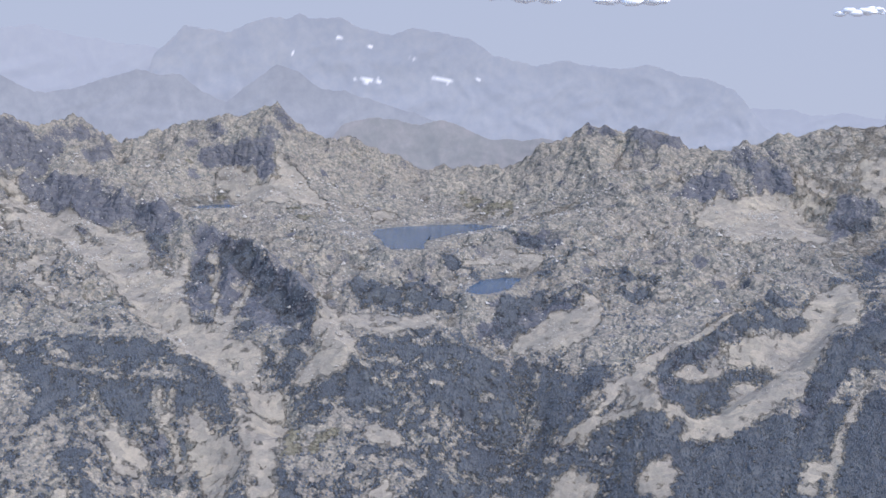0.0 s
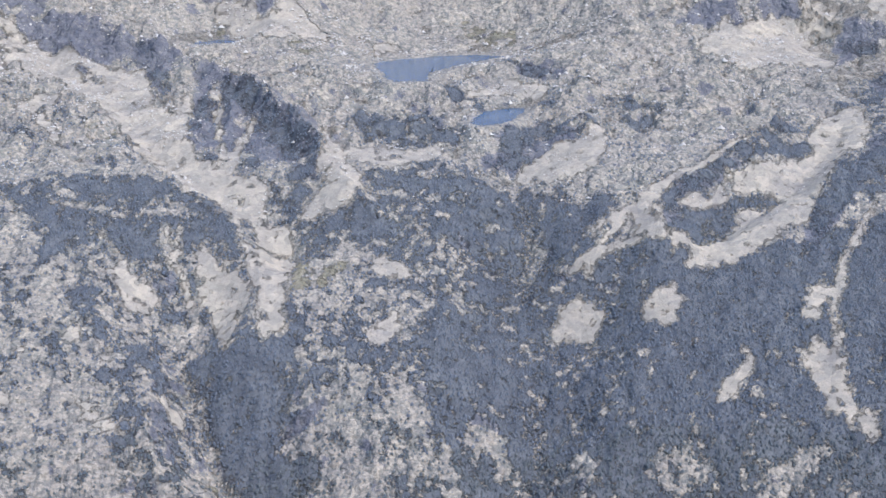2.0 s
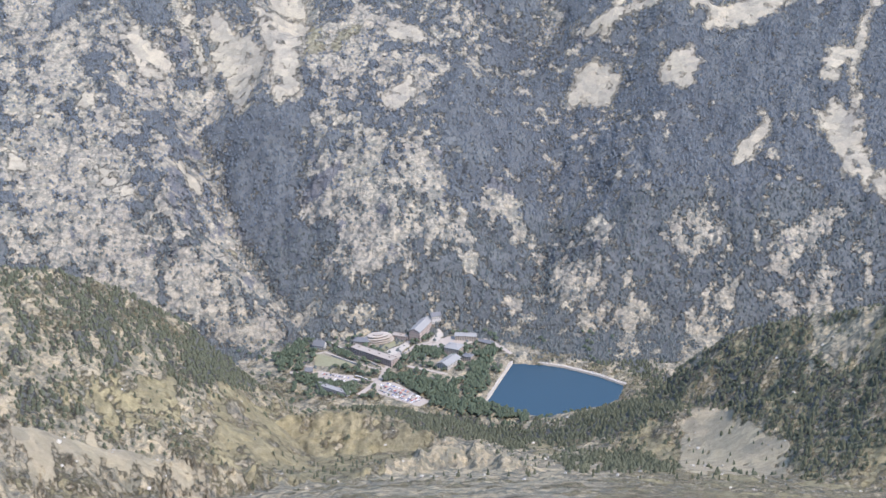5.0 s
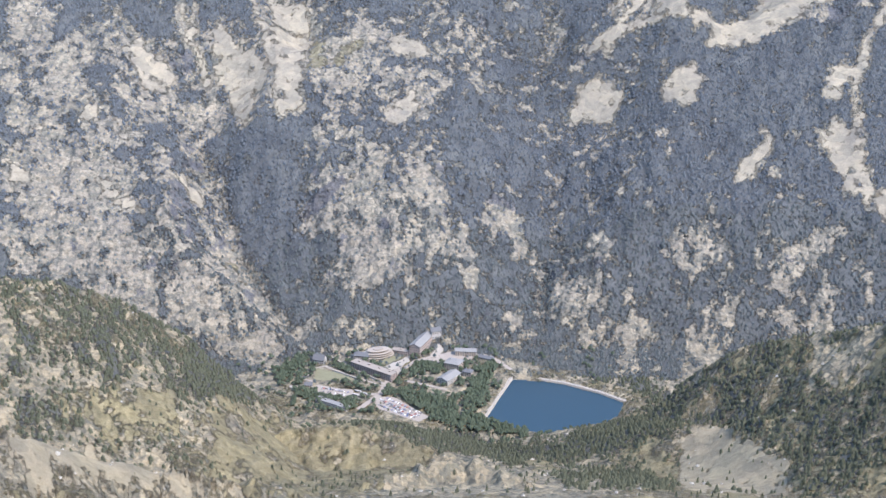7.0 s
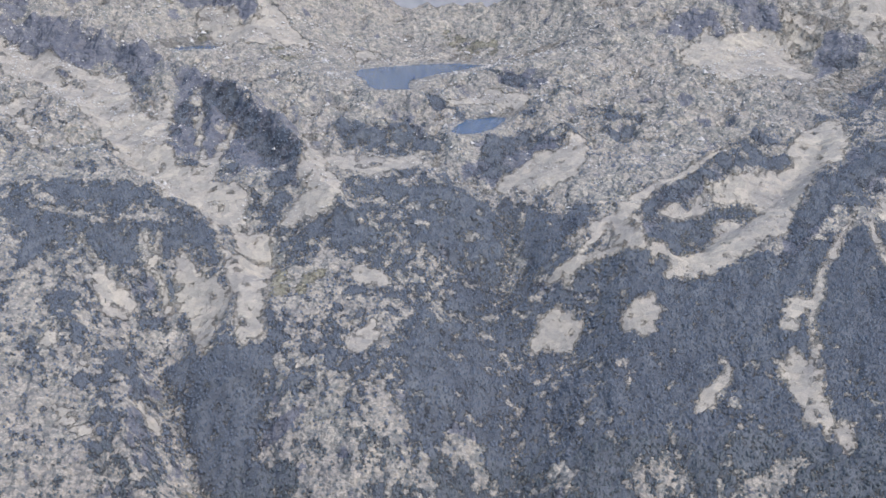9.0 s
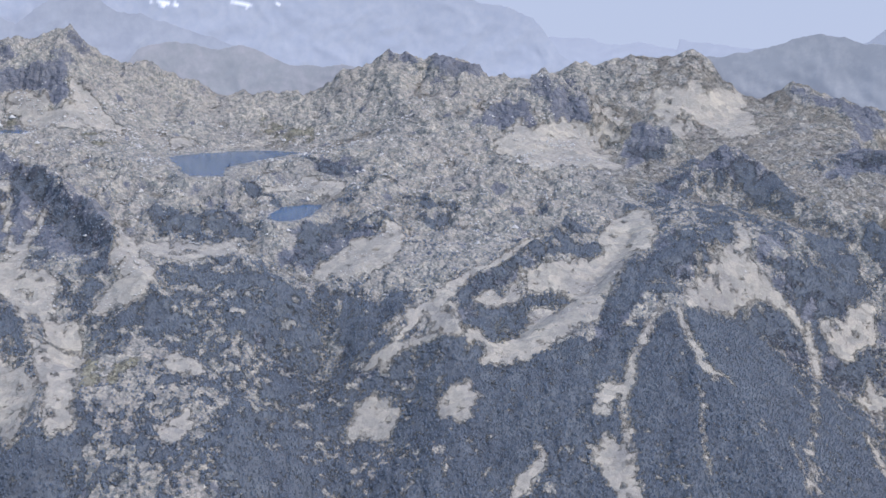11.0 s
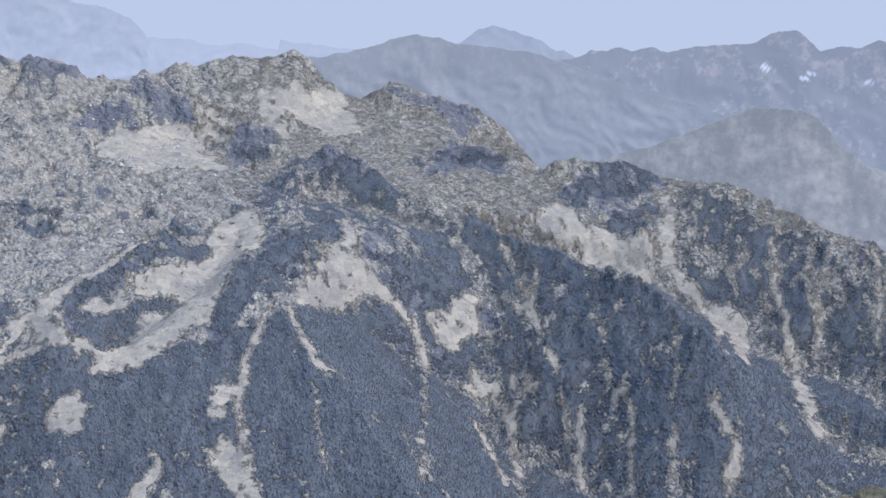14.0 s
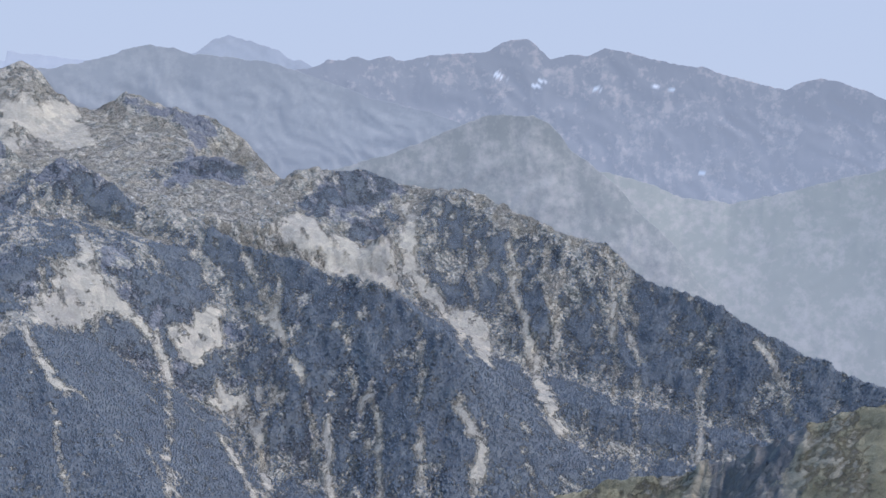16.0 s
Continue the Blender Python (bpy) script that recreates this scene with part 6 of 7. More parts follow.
def pine_model(tall, seed):
    """A mountain pine: tapered trunk and ragged tiers of boughs."""
    rnd_ = random.Random(seed)
    top = new("mountain_pine")
    tagged(top, "dark green mountain pine standing alone on the slope", "tree", "single pines")
    bm = bmesh.new()
    bmesh.ops.create_cone(bm, segments=7, radius1=0.035 * tall, radius2=0.008 * tall, depth=tall * 0.95, cap_ends=True, matrix=Matrix.Translation((0, 0, tall * 0.45)))
    me = bpy.data.meshes.new("trunk")
    bm.to_mesh(me), bm.free()
    me.materials.append(BARK)
    ob = new("trunk", me)
    ob.parent = top
    bm = bmesh.new()
    for k in range(5):
        low, r0 = tall * (0.10 + 0.17 * k), tall * (0.27 - 0.045 * k)
        tip = bm.verts.new((rnd_.uniform(-0.02, 0.02) * tall, rnd_.uniform(-0.02, 0.02) * tall, low + tall * 0.30))
        ring = []
        for s in range(12):
            a = 2 * math.pi * (s + 0.5 * (k % 2)) / 12
            r = r0 * (rnd_.uniform(0.85, 1.2) if s % 2 else rnd_.uniform(0.5, 0.75))
            ring.append(bm.verts.new((r * math.cos(a), r * math.sin(a), low + rnd_.uniform(-0.03, 0.03) * tall)))
        for s in range(12):
            bm.faces.new((ring[s - 1], ring[s], tip))
    me = bpy.data.meshes.new("crown")
    bm.to_mesh(me), bm.free()
    me.materials.append(NEAR_PINE)
    ob = new("crown", me)
    ob.parent = top
    return top


BARK = plain("pine_bark", (0.10, 0.075, 0.055), 0.95)
models = [pine_model(t_, k_) for k_, t_ in enumerate((6.5, 5.5, 7.5, 4.5))]
x, y = seedlings(1120, 1760, -18, 14, 24, rng)
keep = rng.uniform(0, 1, len(x)) < 0.16 + 0.3 * (np.hypot(x, y) > 1500)
x, y = x[keep][:230], y[keep][:230]
zs = height_at(x, y)
for k_ in range(len(x)):
    m_ = pose(x[k_], y[k_], zs[k_] - 0.3, rng.uniform(-4, 4), rng.uniform(-4, 4), rng.uniform(0, 360))
    if k_ < len(models):
        models[k_].matrix_basis = m_
    else:
        copy_thing(models[rng.integers(0, 4)], m_)


# ---- spa village and dam on the valley floor ----
CREAM = plain("cream_render", (0.285, 0.245, 0.205), 0.9)
ROSE = plain("rose_render", (0.30, 0.24, 0.21), 0.9)
WHITE = plain("white_render", (0.33, 0.315, 0.29), 0.9)
STONE = plain("grey_stone", (0.33, 0.31, 0.29), 0.95, size=0.8, vary=0.25)
SLATE = plain("dark_slate", (0.10, 0.10, 0.105), 0.85, size=0.7, vary=0.25)
ZINC = plain("pale_zinc", (0.185, 0.178, 0.17), 0.85, 0.0, size=0.3)
TAN_ROOF = plain("tan_flat_roof", (0.235, 0.20, 0.17), 0.95)
GLASS = plain("dark_window_glass", (0.035, 0.04, 0.05), 0.15)
GRAVEL = plain("pale_gravel", (0.255, 0.215, 0.18), 1.0, size=0.4, vary=0.2)
ASPHALT = plain("worn_asphalt", (0.29, 0.265, 0.245), 0.95, size=0.3)
CONCRETE = plain("pale_concrete", (0.285, 0.252, 0.212), 0.9, size=0.5, vary=0.25)
RUBBER = plain("tyre_rubber", (0.03, 0.03, 0.03), 0.9)
LAWN = plain("lawn", (0.155, 0.145, 0.088), 1.0, size=0.2, vary=0.3)


def part(name, bm, material, parent, label=""):
    """Links a bmesh as one mesh object under a thing or a part."""
    me = bpy.data.meshes.new(name)
    bm.to_mesh(me), bm.free()
    me.materials.append(material)
    ob = new(name, me)
    ob.parent = parent
    return tagged(ob, label)


def block(bm, cx, cy, z0, lx, ly, lz, bevel=0.0):
    """Adds a box that stands on z0."""
    m = bmesh.ops.create_cube(bm, size=1, matrix=Matrix.Translation((cx, cy, z0 + lz / 2)) @ Matrix.Diagonal((lx, ly, lz, 1)))
    if bevel:
        edges = list({e for v in m["verts"] for e in v.link_edges})
        bmesh.ops.bevel(bm, geom=edges, offset=bevel, segments=1, affect="EDGES")


def ground_under(x, y, half):
    g = height_at(np.array([x - half, x + half, x, x, x]), np.array([y, y, y - half, y + half, y]))
    return float(g.min()), float(g.max())


WINDOW_MESHES = {}


def window_mesh(w, h, material):
    key = (round(w, 2), round(h, 2), material.name)
    if key not in WINDOW_MESHES:
        bm = bmesh.new()
        block(bm, 0, 0, 0, w, 0.16, h)
        me = bpy.data.meshes.new("window")
        bm.to_mesh(me), bm.free()
        me.materials.append(material)
        WINDOW_MESHES[key] = me
    return WINDOW_MESHES[key]


def house(name, label, x, y, length, width, tall, angle, roof, wall_mat, roof_mat, floors=3, bays=8, rise=4.0, win=(1.5, 1.7)):
    """A building: walls, a roof with eaves or a parapet, rows of windows on all sides, a door, chimneys on pitched roofs."""
    low, high = ground_under(x, y, max(length, width) * 0.35)
    top = new(name)
    top.matrix_world = pose(x, y, low - 0.6, 0, 0, angle)
    tall = tall + min(high - low, 6)
    tagged(top, label, "building")
    bm = bmesh.new()
    block(bm, 0, 0, 0, length, width, tall, 0.12)
    if roof == "gable":
        for sx in (-1, 1):
            a, b, c = (bm.verts.new(v) for v in ((sx * length / 2, -width / 2, tall), (sx * length / 2, width / 2, tall), (sx * length / 2, 0, tall + rise)))
            bm.faces.new((a, b, c))
    part("wall", bm, wall_mat, top)
    bm = bmesh.new()
    e = 0.9
    if roof == "flat":
        block(bm, 0, 0, tall, length + 0.5, width + 0.5, 0.35)
        for sy in (-1, 1):
            block(bm, 0, sy * (width / 2 + 0.05), tall + 0.35, length + 0.5, 0.4, 0.7)
        for sx in (-1, 1):
            block(bm, sx * (length / 2 + 0.05), 0, tall + 0.35, 0.4, width - 0.4, 0.7)
        for k in range(max(1, int(length / 22))):
            block(bm, (k + 0.5) * length / max(1, int(length / 22)) - length / 2, width * 0.12, tall + 0.35, 4, 3, 1.6, 0.1)
    else:
        inset = length / 2 + e - (width / 2 if roof == "hip" else 0)
        for t in (0, 0.3):
            pts = [(-length / 2 - e, -width / 2 - e, tall - 0.25 + t), (length / 2 + e, -width / 2 - e, tall - 0.25 + t), (length / 2 + e, width / 2 + e, tall - 0.25 + t),
                   (-length / 2 - e, width / 2 + e, tall - 0.25 + t), (-inset, 0, tall + rise + t), (inset, 0, tall + rise + t)]
            v = [bm.verts.new(p) for p in pts]
            if t:
                for f in ((0, 1, 5, 4), (2, 3, 4, 5), (1, 2, 5), (3, 0, 4)):
                    if roof == "hip" or len(f) == 4:
                        bm.faces.new([v[i] for i in f])
        bm.verts.ensure_lookup_table()
        lo, hi = bm.verts[:][:6], bm.verts[:][6:]
        for a, b in ((0, 1), (1, 2), (2, 3), (3, 0)):
            bm.faces.new((lo[a], lo[b], hi[b], hi[a]))
        bm.faces.new((lo[3], lo[2], lo[5], lo[4]))
        bm.faces.new((lo[1], lo[0], lo[4], lo[5]))
    roof_ob = part("roof", bm, roof_mat, top)
    if roof != "flat":
        for k in range(2):
            bm = bmesh.new()
            block(bm, (k - 0.5) * length * 0.45, 0.8, tall + rise * 0.6, 1.0, 1.0, rise * 0.4 + 1.6, 0.06)
            part("chimney", bm, STONE, roof_ob)
    storey = tall / floors
    for f in range(floors):
        for sy in (-1, 1):
            for k in range(bays):
                if f == 0 and sy < 0 and k == bays // 2:
                    bm = bmesh.new()
                    block(bm, (k + 0.5) * length / bays - length / 2, sy * width / 2, 0.6, 1.8, 0.2, min(2.4, storey * 0.8))
                    part("door", bm, plain_door, top)
                    continue
                w = new("window", window_mesh(*win, GLASS))
                w.parent = top
                w.location = ((k + 0.5) * length / bays - length / 2, sy * width / 2, f * storey + storey * 0.35)
        cross = max(2, round(bays * width / length))
        for sx in (-1, 1):
            for k in range(cross):
                w = new("window", window_mesh(*win, GLASS))
                w.parent = top
                w.location = (sx * length / 2, (k + 0.5) * width / cross - width / 2, f * storey + storey * 0.35)
                w.rotation_euler = (0, 0, radians(90))
    return top


plain_door = plain("brown_door", (0.16, 0.10, 0.06), 0.7)
house("long_hotel", "long rose-rendered hotel wing with a flat tan roof", -164, 2239, 88, 16, 12, -37.6, "flat", ROSE, TAN_ROOF, 4, 22, win=(2.0, 2.2))
house("grand_hotel", "large rose-coloured hotel under a pale zinc roof", -87, 2326, 56, 20, 13, 66.6, "gable", ROSE, ZINC, 4, 14, 5.0)
house("spa_block", "stone-grey spa block with a pale hipped roof", -31, 2255, 26, 21, 13, -24.6, "hip", CREAM, ZINC, 4, 7, 3.0)
house("bath_house", "white bath house with a broad pale grey gable roof", -39, 2211, 37, 21, 9, 54, "gable", WHITE, ZINC, 3, 9, 4.0)
house("slate_house", "stone house under a steep dark slate roof", -258, 2284, 20, 14, 7, -18, "gable", STONE, SLATE, 2, 5, 7.5)
house("dark_roofed_wing", "cream wing with a dark slate hipped roof", -187, 2296, 28, 15, 8, -12, "hip", CREAM, SLATE, 3, 7, 4.5)
house("back_row_house", "pale row house with a grey roof behind the square", -11, 2305, 36, 12, 9, -8, "gable", CREAM, ZINC, 3, 9, 3.5)
house("lake_shed", "low stone shed with a dark slate roof", 24, 2288, 28, 9, 3.5, -29, "gable", STONE, SLATE, 1, 6, 2.5)
house("cottage", "small pale cottage with a slate roof beside the car park", -268, 2193, 12, 10, 6, -5, "gable", CREAM, SLATE, 2, 3, 4)
house("long_garage", "long low garage with a pale grey flat roof", -223, 2124, 63, 11, 4.5, -34.7, "flat", STONE, ZINC, 1, 14)
house("chapel", "small stone chapel with a slate roof at the forest edge", -63, 2350, 17, 11, 8, 20, "gable", STONE, SLATE, 2, 4, 5.5)
house("corner_house", "square cream house with a grey hipped roof", -8, 2228, 15, 12, 9, -24, "hip", CREAM, SLATE, 3, 4, 3.5)
house("side_annex", "low rose annex with a flat tan roof", -122, 2315, 30, 12, 6, -20, "flat", ROSE, TAN_ROOF, 2, 7)


def casino(x, y):
    """Round stepped building: broad curved terraces, each set back, with a pale rail and a glazed band."""
    low, _ = ground_under(x, y, 20)
    top = new("terraced_pavilion")
    top.matrix_world = pose(x, y, low - 0.5, 0, 0, 15)
    tagged(top, "round cream pavilion with stepped curved terraces", "building")
    z = 0.0
    for k, radius in enumerate((22, 20.5, 19.5, 15)):
        for name, r0, z0, h, mat in (("glazed_band", radius - 3.0, z, 2.6, ROSE), ("terrace", radius, z + 2.4, 1.1, CREAM)):
            bm = bmesh.new()
            bmesh.ops.create_cone(bm, segments=40, radius1=r0, radius2=r0, depth=h, cap_ends=True, matrix=Matrix.Translation((0, 0, z0 + h / 2)) @ Matrix.Diagonal((1.25, 0.72, 1, 1)))
            part(name, bm, mat, top)
        z += 3.5
    bm = bmesh.new()
    bmesh.ops.create_cone(bm, segments=32, radius1=8, radius2=7.6, depth=1.6, cap_ends=True, matrix=Matrix.Translation((0, 0, z + 1.0)) @ Matrix.Diagonal((1.15, 0.8, 1, 1)))
    part("roof", bm, TAN_ROOF, top)


casino(-160, 2303)


YARDS, LANES = [], []


def ribbon(name, places, width, material, label, lift=0.3, kind_name="road"):
    """A road or path that lies on the ground along a line, with a thickness of its own."""
    pts = []
    LANES.append((places, width))
    for (ax, ay), (bx, by) in zip(places, places[1:]):
        n = max(2, int(math.hypot(bx - ax, by - ay) / 3))
        pts += [(ax + (bx - ax) * k / n, ay + (by - ay) * k / n) for k in range(n)]
    pts.append(places[-1])
    bm = bmesh.new()
    last = None
    for k, (px, py) in enumerate(pts):
        qx, qy = pts[min(k + 1, len(pts) - 1)]
        ox, oy = pts[max(k - 1, 0)]
        d = math.hypot(qx - ox, qy - oy) or 1
        nx, ny = -(qy - oy) / d, (qx - ox) / d
        xs = np.array([px + nx * width * s for s in (-0.5, 0, 0.5)])
        ys = np.array([py + ny * width * s for s in (-0.5, 0, 0.5)])
        zs = height_at(xs, ys)
        row = [bm.verts.new((xs[i], ys[i], max(zs[i], zs[1] - 0.5) + lift)) for i in range(3)]
        row = [bm.verts.new((xs[0], ys[0], zs[0] - 1)), *row, bm.verts.new((xs[2], ys[2], zs[2] - 1))]
        if last:
            for i in range(4):
                bm.faces.new((last[i], last[i + 1], row[i + 1], row[i]))
        last = row
    bmesh.ops.recalc_face_normals(bm, faces=bm.faces[:])
    me = bpy.data.meshes.new(name)
    bm.to_mesh(me), bm.free()
    me.materials.append(material)
    return tagged(new(name, me), label, kind_name, kind="structure")




def yard(name, corners, material, label, step=2.0, lift=0.35):
    """A paved or grassed yard that follows the ground inside a polygon."""
    YARDS.append(list(corners))
    xs = np.arange(min(c[0] for c in corners), max(c[0] for c in corners), step)
    ys = np.arange(min(c[1] for c in corners), max(c[1] for c in corners), step)
    gx, gy = np.meshgrid(xs, ys)
    inside = shore_distance(gx + step / 2, gy + step / 2, list(corners)) < 0
    v = np.stack([gx, gy, height_at(gx.ravel(), gy.ravel()).reshape(gx.shape) + lift], -1)
    i = np.arange(gx.size).reshape(gx.shape)
    f = np.stack([i[:-1, :-1], i[:-1, 1:], i[1:, 1:], i[1:, :-1]], -1)[inside[:-1, :-1]]
    return tagged(sheet(name, v.reshape(-1, 3), f.reshape(-1, 4), material), label, "pavement", kind="structure")


yard("pavement_lower", ((-160, 2158), (-125, 2152), (-68, 2085), (-86, 2069), (-152, 2116)), GRAVEL, "pale gravel car park with rows of cars")
yard("pavement_upper", ((-256, 2201), (-213, 2184), (-192, 2180), (-192, 2152), (-232, 2157), (-251, 2171)), GRAVEL, "pale gravel car park beside the cottage")
yard("pavement_square", ((-104, 2280), (-60, 2296), (-40, 2318), (-4, 2314), (2, 2290), (-50, 2272)), GRAVEL, "pale paved square between the hotels")
yard("pavement_terrace", ((-74, 2300), (-58, 2338), (-48, 2326), (-60, 2296)), CONCRETE, "pale terrace beside the grand hotel")
yard("lawn_yard", ((-146, 2268), (-118, 2296), (-136, 2306), (-158, 2280)), LAWN, "green lawn between the hotel wings")
yard("pavement_forecourt", ((-150, 2262), (-112, 2296), (-104, 2284), (-136, 2246)), CONCRETE, "pale forecourt of the hotel")
yard("meadow_yard", ((-262, 2262), (-205, 2232), (-196, 2212), (-262, 2216)), LAWN, "terraced lawn above the car park")
ribbon("road_main", ((-182, 2112), (-151, 2164), (-137, 2221), (-111, 2295), (-97, 2318)), 9, GRAVEL, "pale village road")
ribbon("road_square", ((-140, 2215), (-97, 2283), (-59, 2304), (-6, 2313), (30, 2298), (64, 2246)), 7, GRAVEL, "pale road to the lake")
ribbon("path_garden", ((-276, 2256), (-248, 2268), (-203, 2231), (-148, 2194)), 4, GRAVEL, "pale garden path")
ribbon("path_terrace", ((-247, 2309), (-215, 2272), (-185, 2243), (-146, 2200)), 5, CONCRETE, "pale retaining terrace path")
ribbon("path_park", ((-112, 2212), (-71, 2192), (-42, 2178)), 6, GRAVEL, "pale park path")
ribbon("path_bend", ((-270, 2240), (-285, 2225), (-262, 2212)), 4, GRAVEL, "pale bending path")
ribbon("road_entry", ((-300, 2196), (-256, 2190), (-196, 2166), (-151, 2164)), 8, GRAVEL, "pale road into the village")


def terrace_wall(x0, y0, x1, y1):
    """A low stone retaining wall with a coping."""
    n = math.hypot(x1 - x0, y1 - y0)
    low, high = ground_under((x0 + x1) / 2, (y0 + y1) / 2, n * 0.4)
    top = new("retaining_wall")
    top.matrix_world = pose((x0 + x1) / 2, (y0 + y1) / 2, low - 0.5, 0, 0, math.degrees(math.atan2(y1 - y0, x1 - x0)))
    tagged(top, "dark stone retaining wall below the terraces", "wall", "retaining walls")
    bm = bmesh.new()
    block(bm, 0, 0, 0, n, 1.0, 3.2 + high - low, 0.08)
    part("wall", bm, STONE, top)
    bm = bmesh.new()
    block(bm, 0, 0, 3.2 + high - low, n + 0.3, 1.4, 0.3, 0.05)
    part("coping", bm, CONCRETE, top)


for w in ((-240, 2298, -210, 2262), (-208, 2260, -150, 2204), (-236, 2252, -192, 2218), (-200, 2270, -178, 2252)):
    terrace_wall(*w)


def dam(name, places, width, tall, label):
    """A stone-faced embankment: crest path, battered sides, and a coping of single blocks."""
    top = new(name)
    tagged(top, label, "dam")
    bm = bmesh.new()
    last = None
    for k, (px, py) in enumerate(places):
        qx, qy = places[min(k + 1, len(places) - 1)]
        ox, oy = places[max(k - 1, 0)]
        d = math.hypot(qx - ox, qy - oy)
        nx, ny = -(qy - oy) / d, (qx - ox) / d
        row = [bm.verts.new((px + nx * a, py + ny * a, z)) for a, z in ((-width, -4), (-width / 2, tall), (width / 2, tall), (width, -4))]
        if last:
            for i in range(3):
                bm.faces.new((last[i], last[i + 1], row[i + 1], row[i]))
        else:
            bm.faces.new(row)
        last = row
    bm.faces.new(last[::-1])
    bmesh.ops.recalc_face_normals(bm, faces=bm.faces[:])
    part("embankment", bm, CONCRETE, top)
    bm = bmesh.new()
    block(bm, 0, 0, 0, 2.6, 1.4, 1.3, 0.2)
    me = bpy.data.meshes.new("stone")
    bm.to_mesh(me), bm.free()
    me.materials.append(CONCRETE)
    rnd = random.Random(len(name))
    for (ax, ay), (bx, by) in zip(places, places[1:]):
        n = int(math.hypot(bx - ax, by - ay) / 7)
        for k in range(n):
            s = (k + rnd.uniform(0.2, 0.8)) / n
            st = new("stone", me)
            st.parent = top
            st.matrix_world = pose(ax + (bx - ax) * s + rnd.uniform(-1.5, 1.5), ay + (by - ay) * s + rnd.uniform(-1.5, 1.5), tall - 0.2, 0, 0, rnd.uniform(0, 180)) @ Matrix.Diagonal((rnd.uniform(0.6, 1.3), 1, rnd.uniform(0.6, 1.2), 1))


dam("west_dam", ((70, 2243), (54, 2198), (39, 2155), (25, 2112), (11, 2073)), 5.5, 2.6, "straight pale stone dam along the lake")
dam("north_quay", ((64, 2240), (96, 2225), (150, 2203), (203, 2170), (236, 2141), (274, 2116)), 5.0, 2.8, "long pale rubble quay along the forest shore")


# cars: one model in several paints, then copies
def car(paint_colour, colour_word):
    top = new("car")
    tagged(top, "small %s car parked on pale gravel" % colour_word, "car", "parked cars")
    paint = plain("car_paint_" + colour_word, paint_colour, 0.35, 0.1, 0.03)
    bm = bmesh.new()
    block(bm, 0, 0, 0.35, 4.3, 1.8, 0.6, 0.15)
    part("body", bm, paint, top)
    bm = bmesh.new()
    block(bm, -0.2, 0, 0.95, 2.4, 1.6, 0.55, 0.2)
    part("cabin", bm, GLASS, top)
    bm = bmesh.new()
    block(bm, -0.2, 0, 1.49, 1.7, 1.3, 0.05)
    part("roof", bm, paint, top)
    for sx in (-1, 1):
        for sy in (-1, 1):
            bm = bmesh.new()
            bmesh.ops.create_cone(bm, segments=10, radius1=0.33, radius2=0.33, depth=0.22, cap_ends=True, matrix=pose(sx * 1.35, sy * 0.82, 0.33, 90, 0, 0))
            part("wheel", bm, RUBBER, top)
    return top


PAINTS = [((0.75, 0.75, 0.75), "white"), ((0.42, 0.43, 0.45), "silver"), ((0.05, 0.05, 0.06), "black"), ((0.35, 0.05, 0.04), "red"), ((0.06, 0.10, 0.25), "blue"), ((0.16, 0.17, 0.18), "grey")]
MODELS = [car(*p) for p in PAINTS]
rnd = random.Random(11)
spots = []
for row_k, (ax, ay, bx, by, n) in enumerate(((-150, 2146, -84, 2088, 22), (-146, 2137, -90, 2083, 20), (-152, 2128, -96, 2082, 18), (-140, 2150, -80, 2096, 16), (-248, 2188, -200, 2170, 13), (-244, 2176, -206, 2160, 10))):
    for k in range(n):
        if rnd.random() < 0.12:
            continue
        s = (k + 0.5) / n
        spots.append((ax + (bx - ax) * s + rnd.uniform(-0.3, 0.3), ay + (by - ay) * s, math.degrees(math.atan2(by - ay, bx - ax)) + 90 + rnd.uniform(-4, 4)))
for k, (px, py, ang) in enumerate(spots):
    m = pose(px, py, float(height_at(np.array([px]), np.array([py]))[0]) + 0.36, 0, 0, ang)
    if k < len(MODELS):
        MODELS[k].matrix_basis = m
    else:
        copy_thing(MODELS[rnd.choices(range(6), (6, 5, 3, 2, 2, 3))[0]], m)


def van(px, py, ang):
    top = new("bus")
    top.matrix_world = pose(px, py, float(height_at(np.array([px]), np.array([py]))[0]) + 0.36, 0, 0, ang)
    tagged(top, "long white coach parked beside the village road", "bus", "parked coaches")
    bm = bmesh.new()
    block(bm, 0, 0, 0.5, 11, 2.5, 2.7, 0.2)
    part("body", bm, WHITE, top)
    for sy in (-1, 1):
        bm = bmesh.new()
        block(bm, 0, sy * 1.25, 1.6, 9.5, 0.06, 0.9)
        part("window_band", bm, GLASS, top)
    for sx in (-3.6, 3.2):
        for sy in (-1, 1):
            bm = bmesh.new()
            bmesh.ops.create_cone(bm, segments=12, radius1=0.5, radius2=0.5, depth=0.3, cap_ends=True, matrix=pose(sx, sy * 1.1, 0.5, 90, 0, 0))
            part("wheel", bm, RUBBER, top)


van(-186, 2172, -25)
van(-176, 2164, -28)
van(-190, 2160, -30)


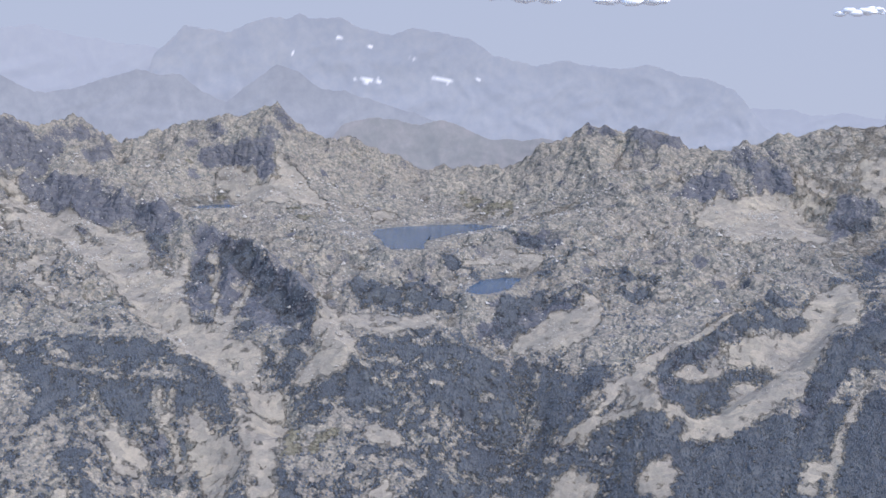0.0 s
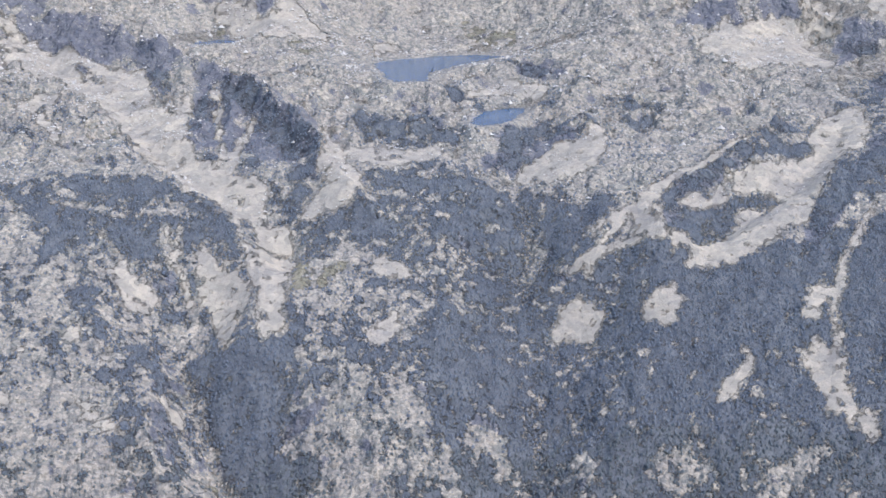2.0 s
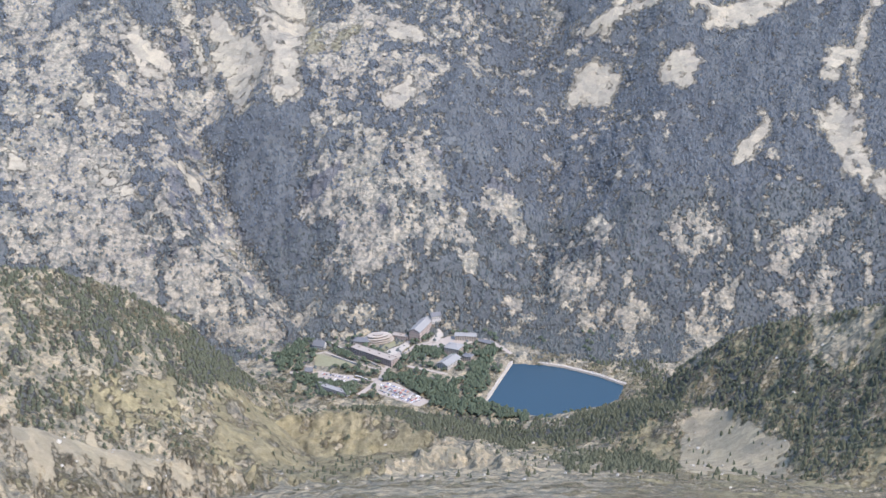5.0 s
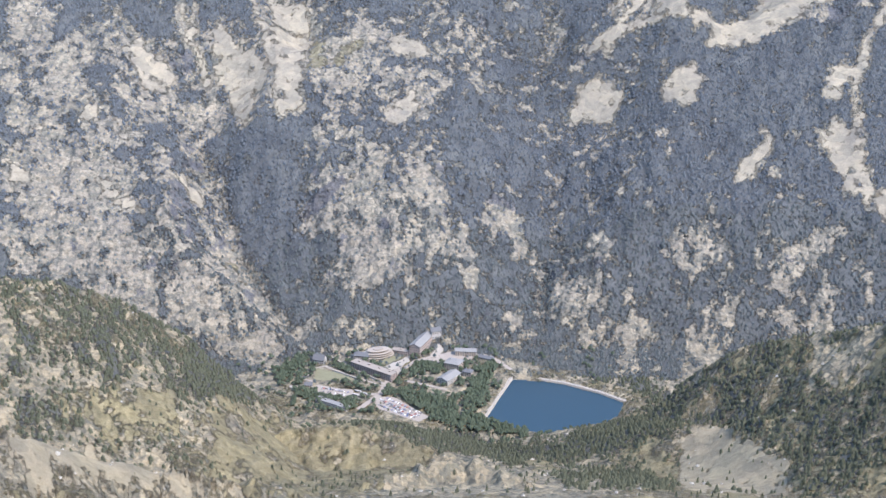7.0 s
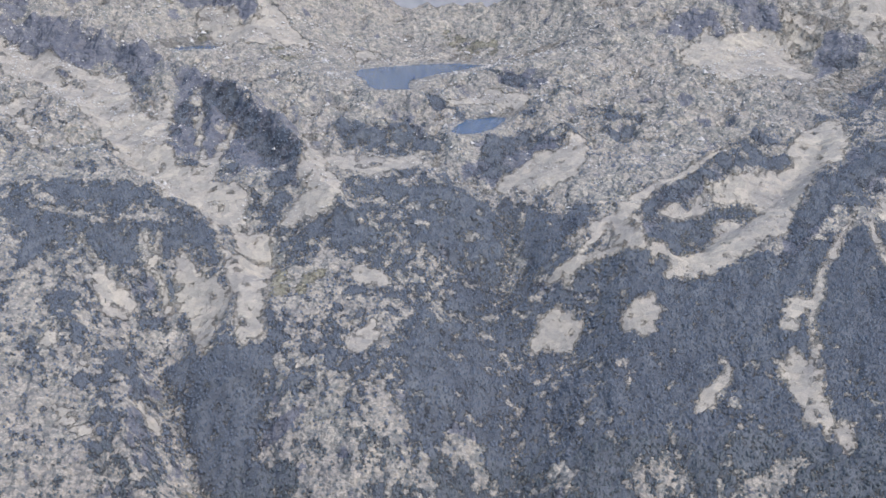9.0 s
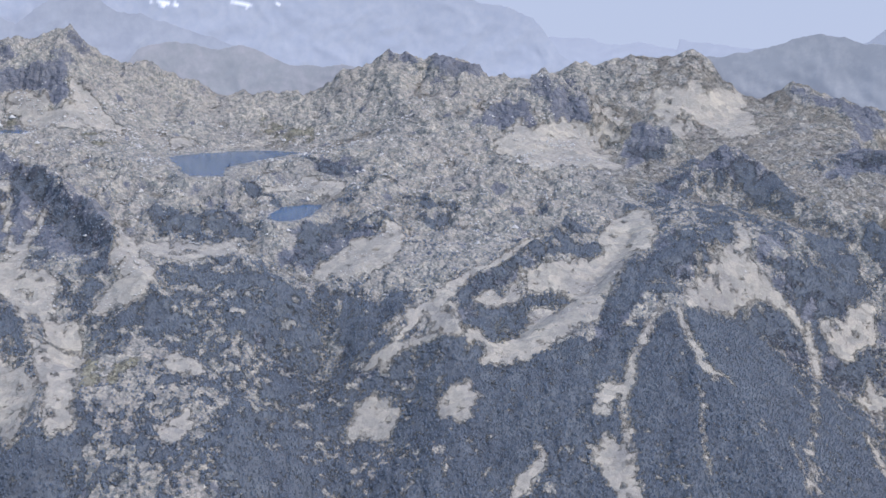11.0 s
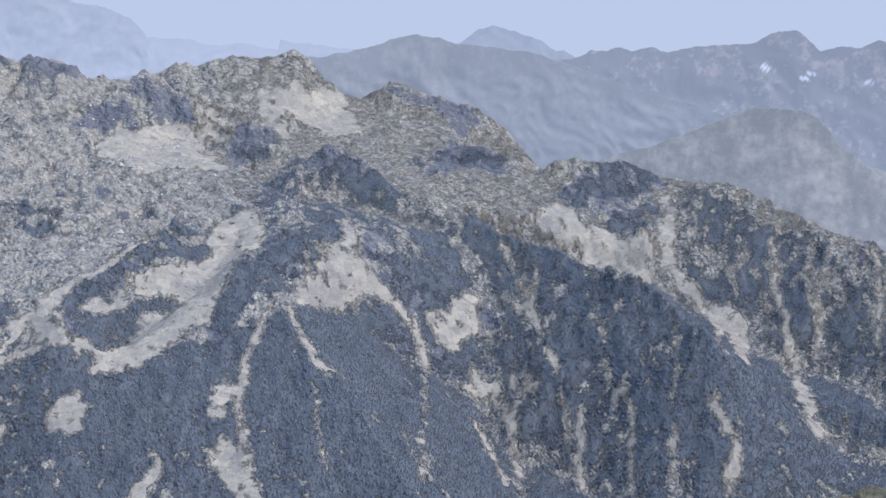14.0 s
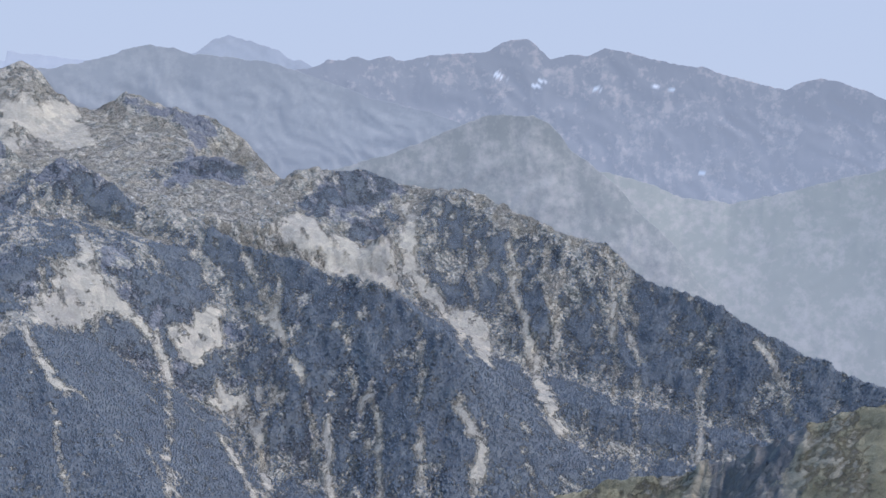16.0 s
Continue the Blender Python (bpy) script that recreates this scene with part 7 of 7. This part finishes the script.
# ---- broadleaved trees round the village ----
def broadleaf_wood(name, x, y, label):
    """Round-headed trees: each crown is a cluster of uneven leaf clumps over a short trunk."""
    rng_ = np.random.default_rng(5)
    n = len(x)
    z = height_at(x, y) - 0.3
    h = rng_.uniform(6, 11, n)
    octa = np.array([(1, 0, 0), (0.2, 1, 0.1), (-1, 0.1, 0), (0, -1, -0.1), (0, 0.1, 1), (0.1, 0, -0.8)])
    tri = np.array([(0, 1, 4), (1, 2, 4), (2, 3, 4), (3, 0, 4), (1, 0, 5), (2, 1, 5), (3, 2, 5), (0, 3, 5)])
    vs, fs, base = [], [], 0
    for k in range(6):
        a = rng_.uniform(0, 6.28, n)
        off = (0 if k == 0 else 1) * h * rng_.uniform(0.16, 0.34, n)
        cz = z + h * (0.72 if k == 0 else 1) * (1 if k == 0 else rng_.uniform(0.42, 0.75, n))
        s = h * rng_.uniform(0.2, 0.33, n)
        jit = rng_.uniform(0.7, 1.3, (n, 6, 3))
        p = octa[None] * jit * s[:, None, None] + np.stack([x + off * np.cos(a), y + off * np.sin(a), cz], -1)[:, None]
        vs.append(p.reshape(-1, 3))
        fs.append((tri[None] + base + (np.arange(n) * 6)[:, None, None]).reshape(-1, 3))
        base += n * 6
    return tagged(sheet(name, np.concatenate(vs), np.concatenate(fs), BROADLEAF, False), label, "trees", kind="stuff")


gx, gy = seedlings(1960, 2330, -11, 6, 5.2, rng)
inside = strips(gx, gy, GARDENS, 0.4, 9)
built = np.zeros(len(gx), bool)
for ob in scene.objects:
    if ob.get("category") in ("building", "car", "bus"):
        l = ob.matrix_world.translation
        built |= np.hypot(gx - l.x, gy - l.y) < {"building": 15, "car": 4, "bus": 7}[ob["category"]]
for corners in YARDS:
    built |= shore_distance(gx, gy, corners) < 2.5
for places, width in LANES:
    built |= to_line(gx, gy, [(a, b, 0) for a, b in places])[0] < width / 2 + 2
gb, gr = np.degrees(np.arctan2(gx, gy)), np.hypot(gx, gy)
near_green = smooth(-8.5, -7, gb) * smooth(1.6, 0.4, gb) * smooth(2080, 2120, gr) * smooth(-0.25, 0.25, fbm(gx / 30, gy / 30, 2, 88))
wet = shore_distance(gx, gy, LAKES[2][1]) < 6
keep = (rng.uniform(0, 1, len(gx)) < np.maximum(inside * 0.95, 0.4 * near_green) + 0.02) & ~built & ~wet
broadleaf_wood("village_trees", gx[keep], gy[keep], "green broadleaved trees in and round the village")


# ---- small fair-weather clouds over the massif ----
def cloud(bearing, up, wide, label):
    """A heap of soft lumps, flat below."""
    rnd_ = random.Random(int(bearing * 10))
    m = CLOUD
    bm = bmesh.new()
    for k in range(26):
        s = wide * rnd_.uniform(0.06, 0.16)
        at = Matrix.Translation((rnd_.gauss(0, 0.26) * wide, rnd_.uniform(-0.1, 0.1) * wide, abs(rnd_.gauss(0, 0.07)) * wide))
        made = bmesh.ops.create_icosphere(bm, subdivisions=2, radius=s, matrix=at @ Matrix.Diagonal((1.3, 1, 0.55, 1)))
        for v in made["verts"]:
            v.co += Vector((rnd_.uniform(-1, 1), rnd_.uniform(-1, 1), rnd_.uniform(-1, 1))) * s * 0.12
    me = bpy.data.meshes.new("cloud")
    bm.to_mesh(me), bm.free()
    me.materials.append(m)
    for f in me.polygons:
        f.use_smooth = True
    r = 4930
    ob = new("cloud", me)
    ob.matrix_world = pose(r * math.sin(radians(bearing)), r * math.cos(radians(bearing)), EYE + r * math.tan(radians(up)), 0, 0, -bearing)
    return tagged(ob, label, "cloud", kind="structure")


# clouds get a slight added glow besides the sunlight on them
CLOUD, n_, l_, b_ = shader("cloud_white")
b_.inputs["Base Color"].default_value, b_.inputs["Roughness"].default_value = (0.55, 0.55, 0.56, 1), 1.0
b_.inputs["Emission Color"].default_value, b_.inputs["Emission Strength"].default_value = (0.30, 0.32, 0.38, 1), 0.25
cloud(2.9, 2.42, 190, "small thin white cloud above the massif")
cloud(7.4, 2.32, 200, "small white cloud above the ranges")
cloud(15.6, 1.83, 120, "small white puff of cloud above the horizon")
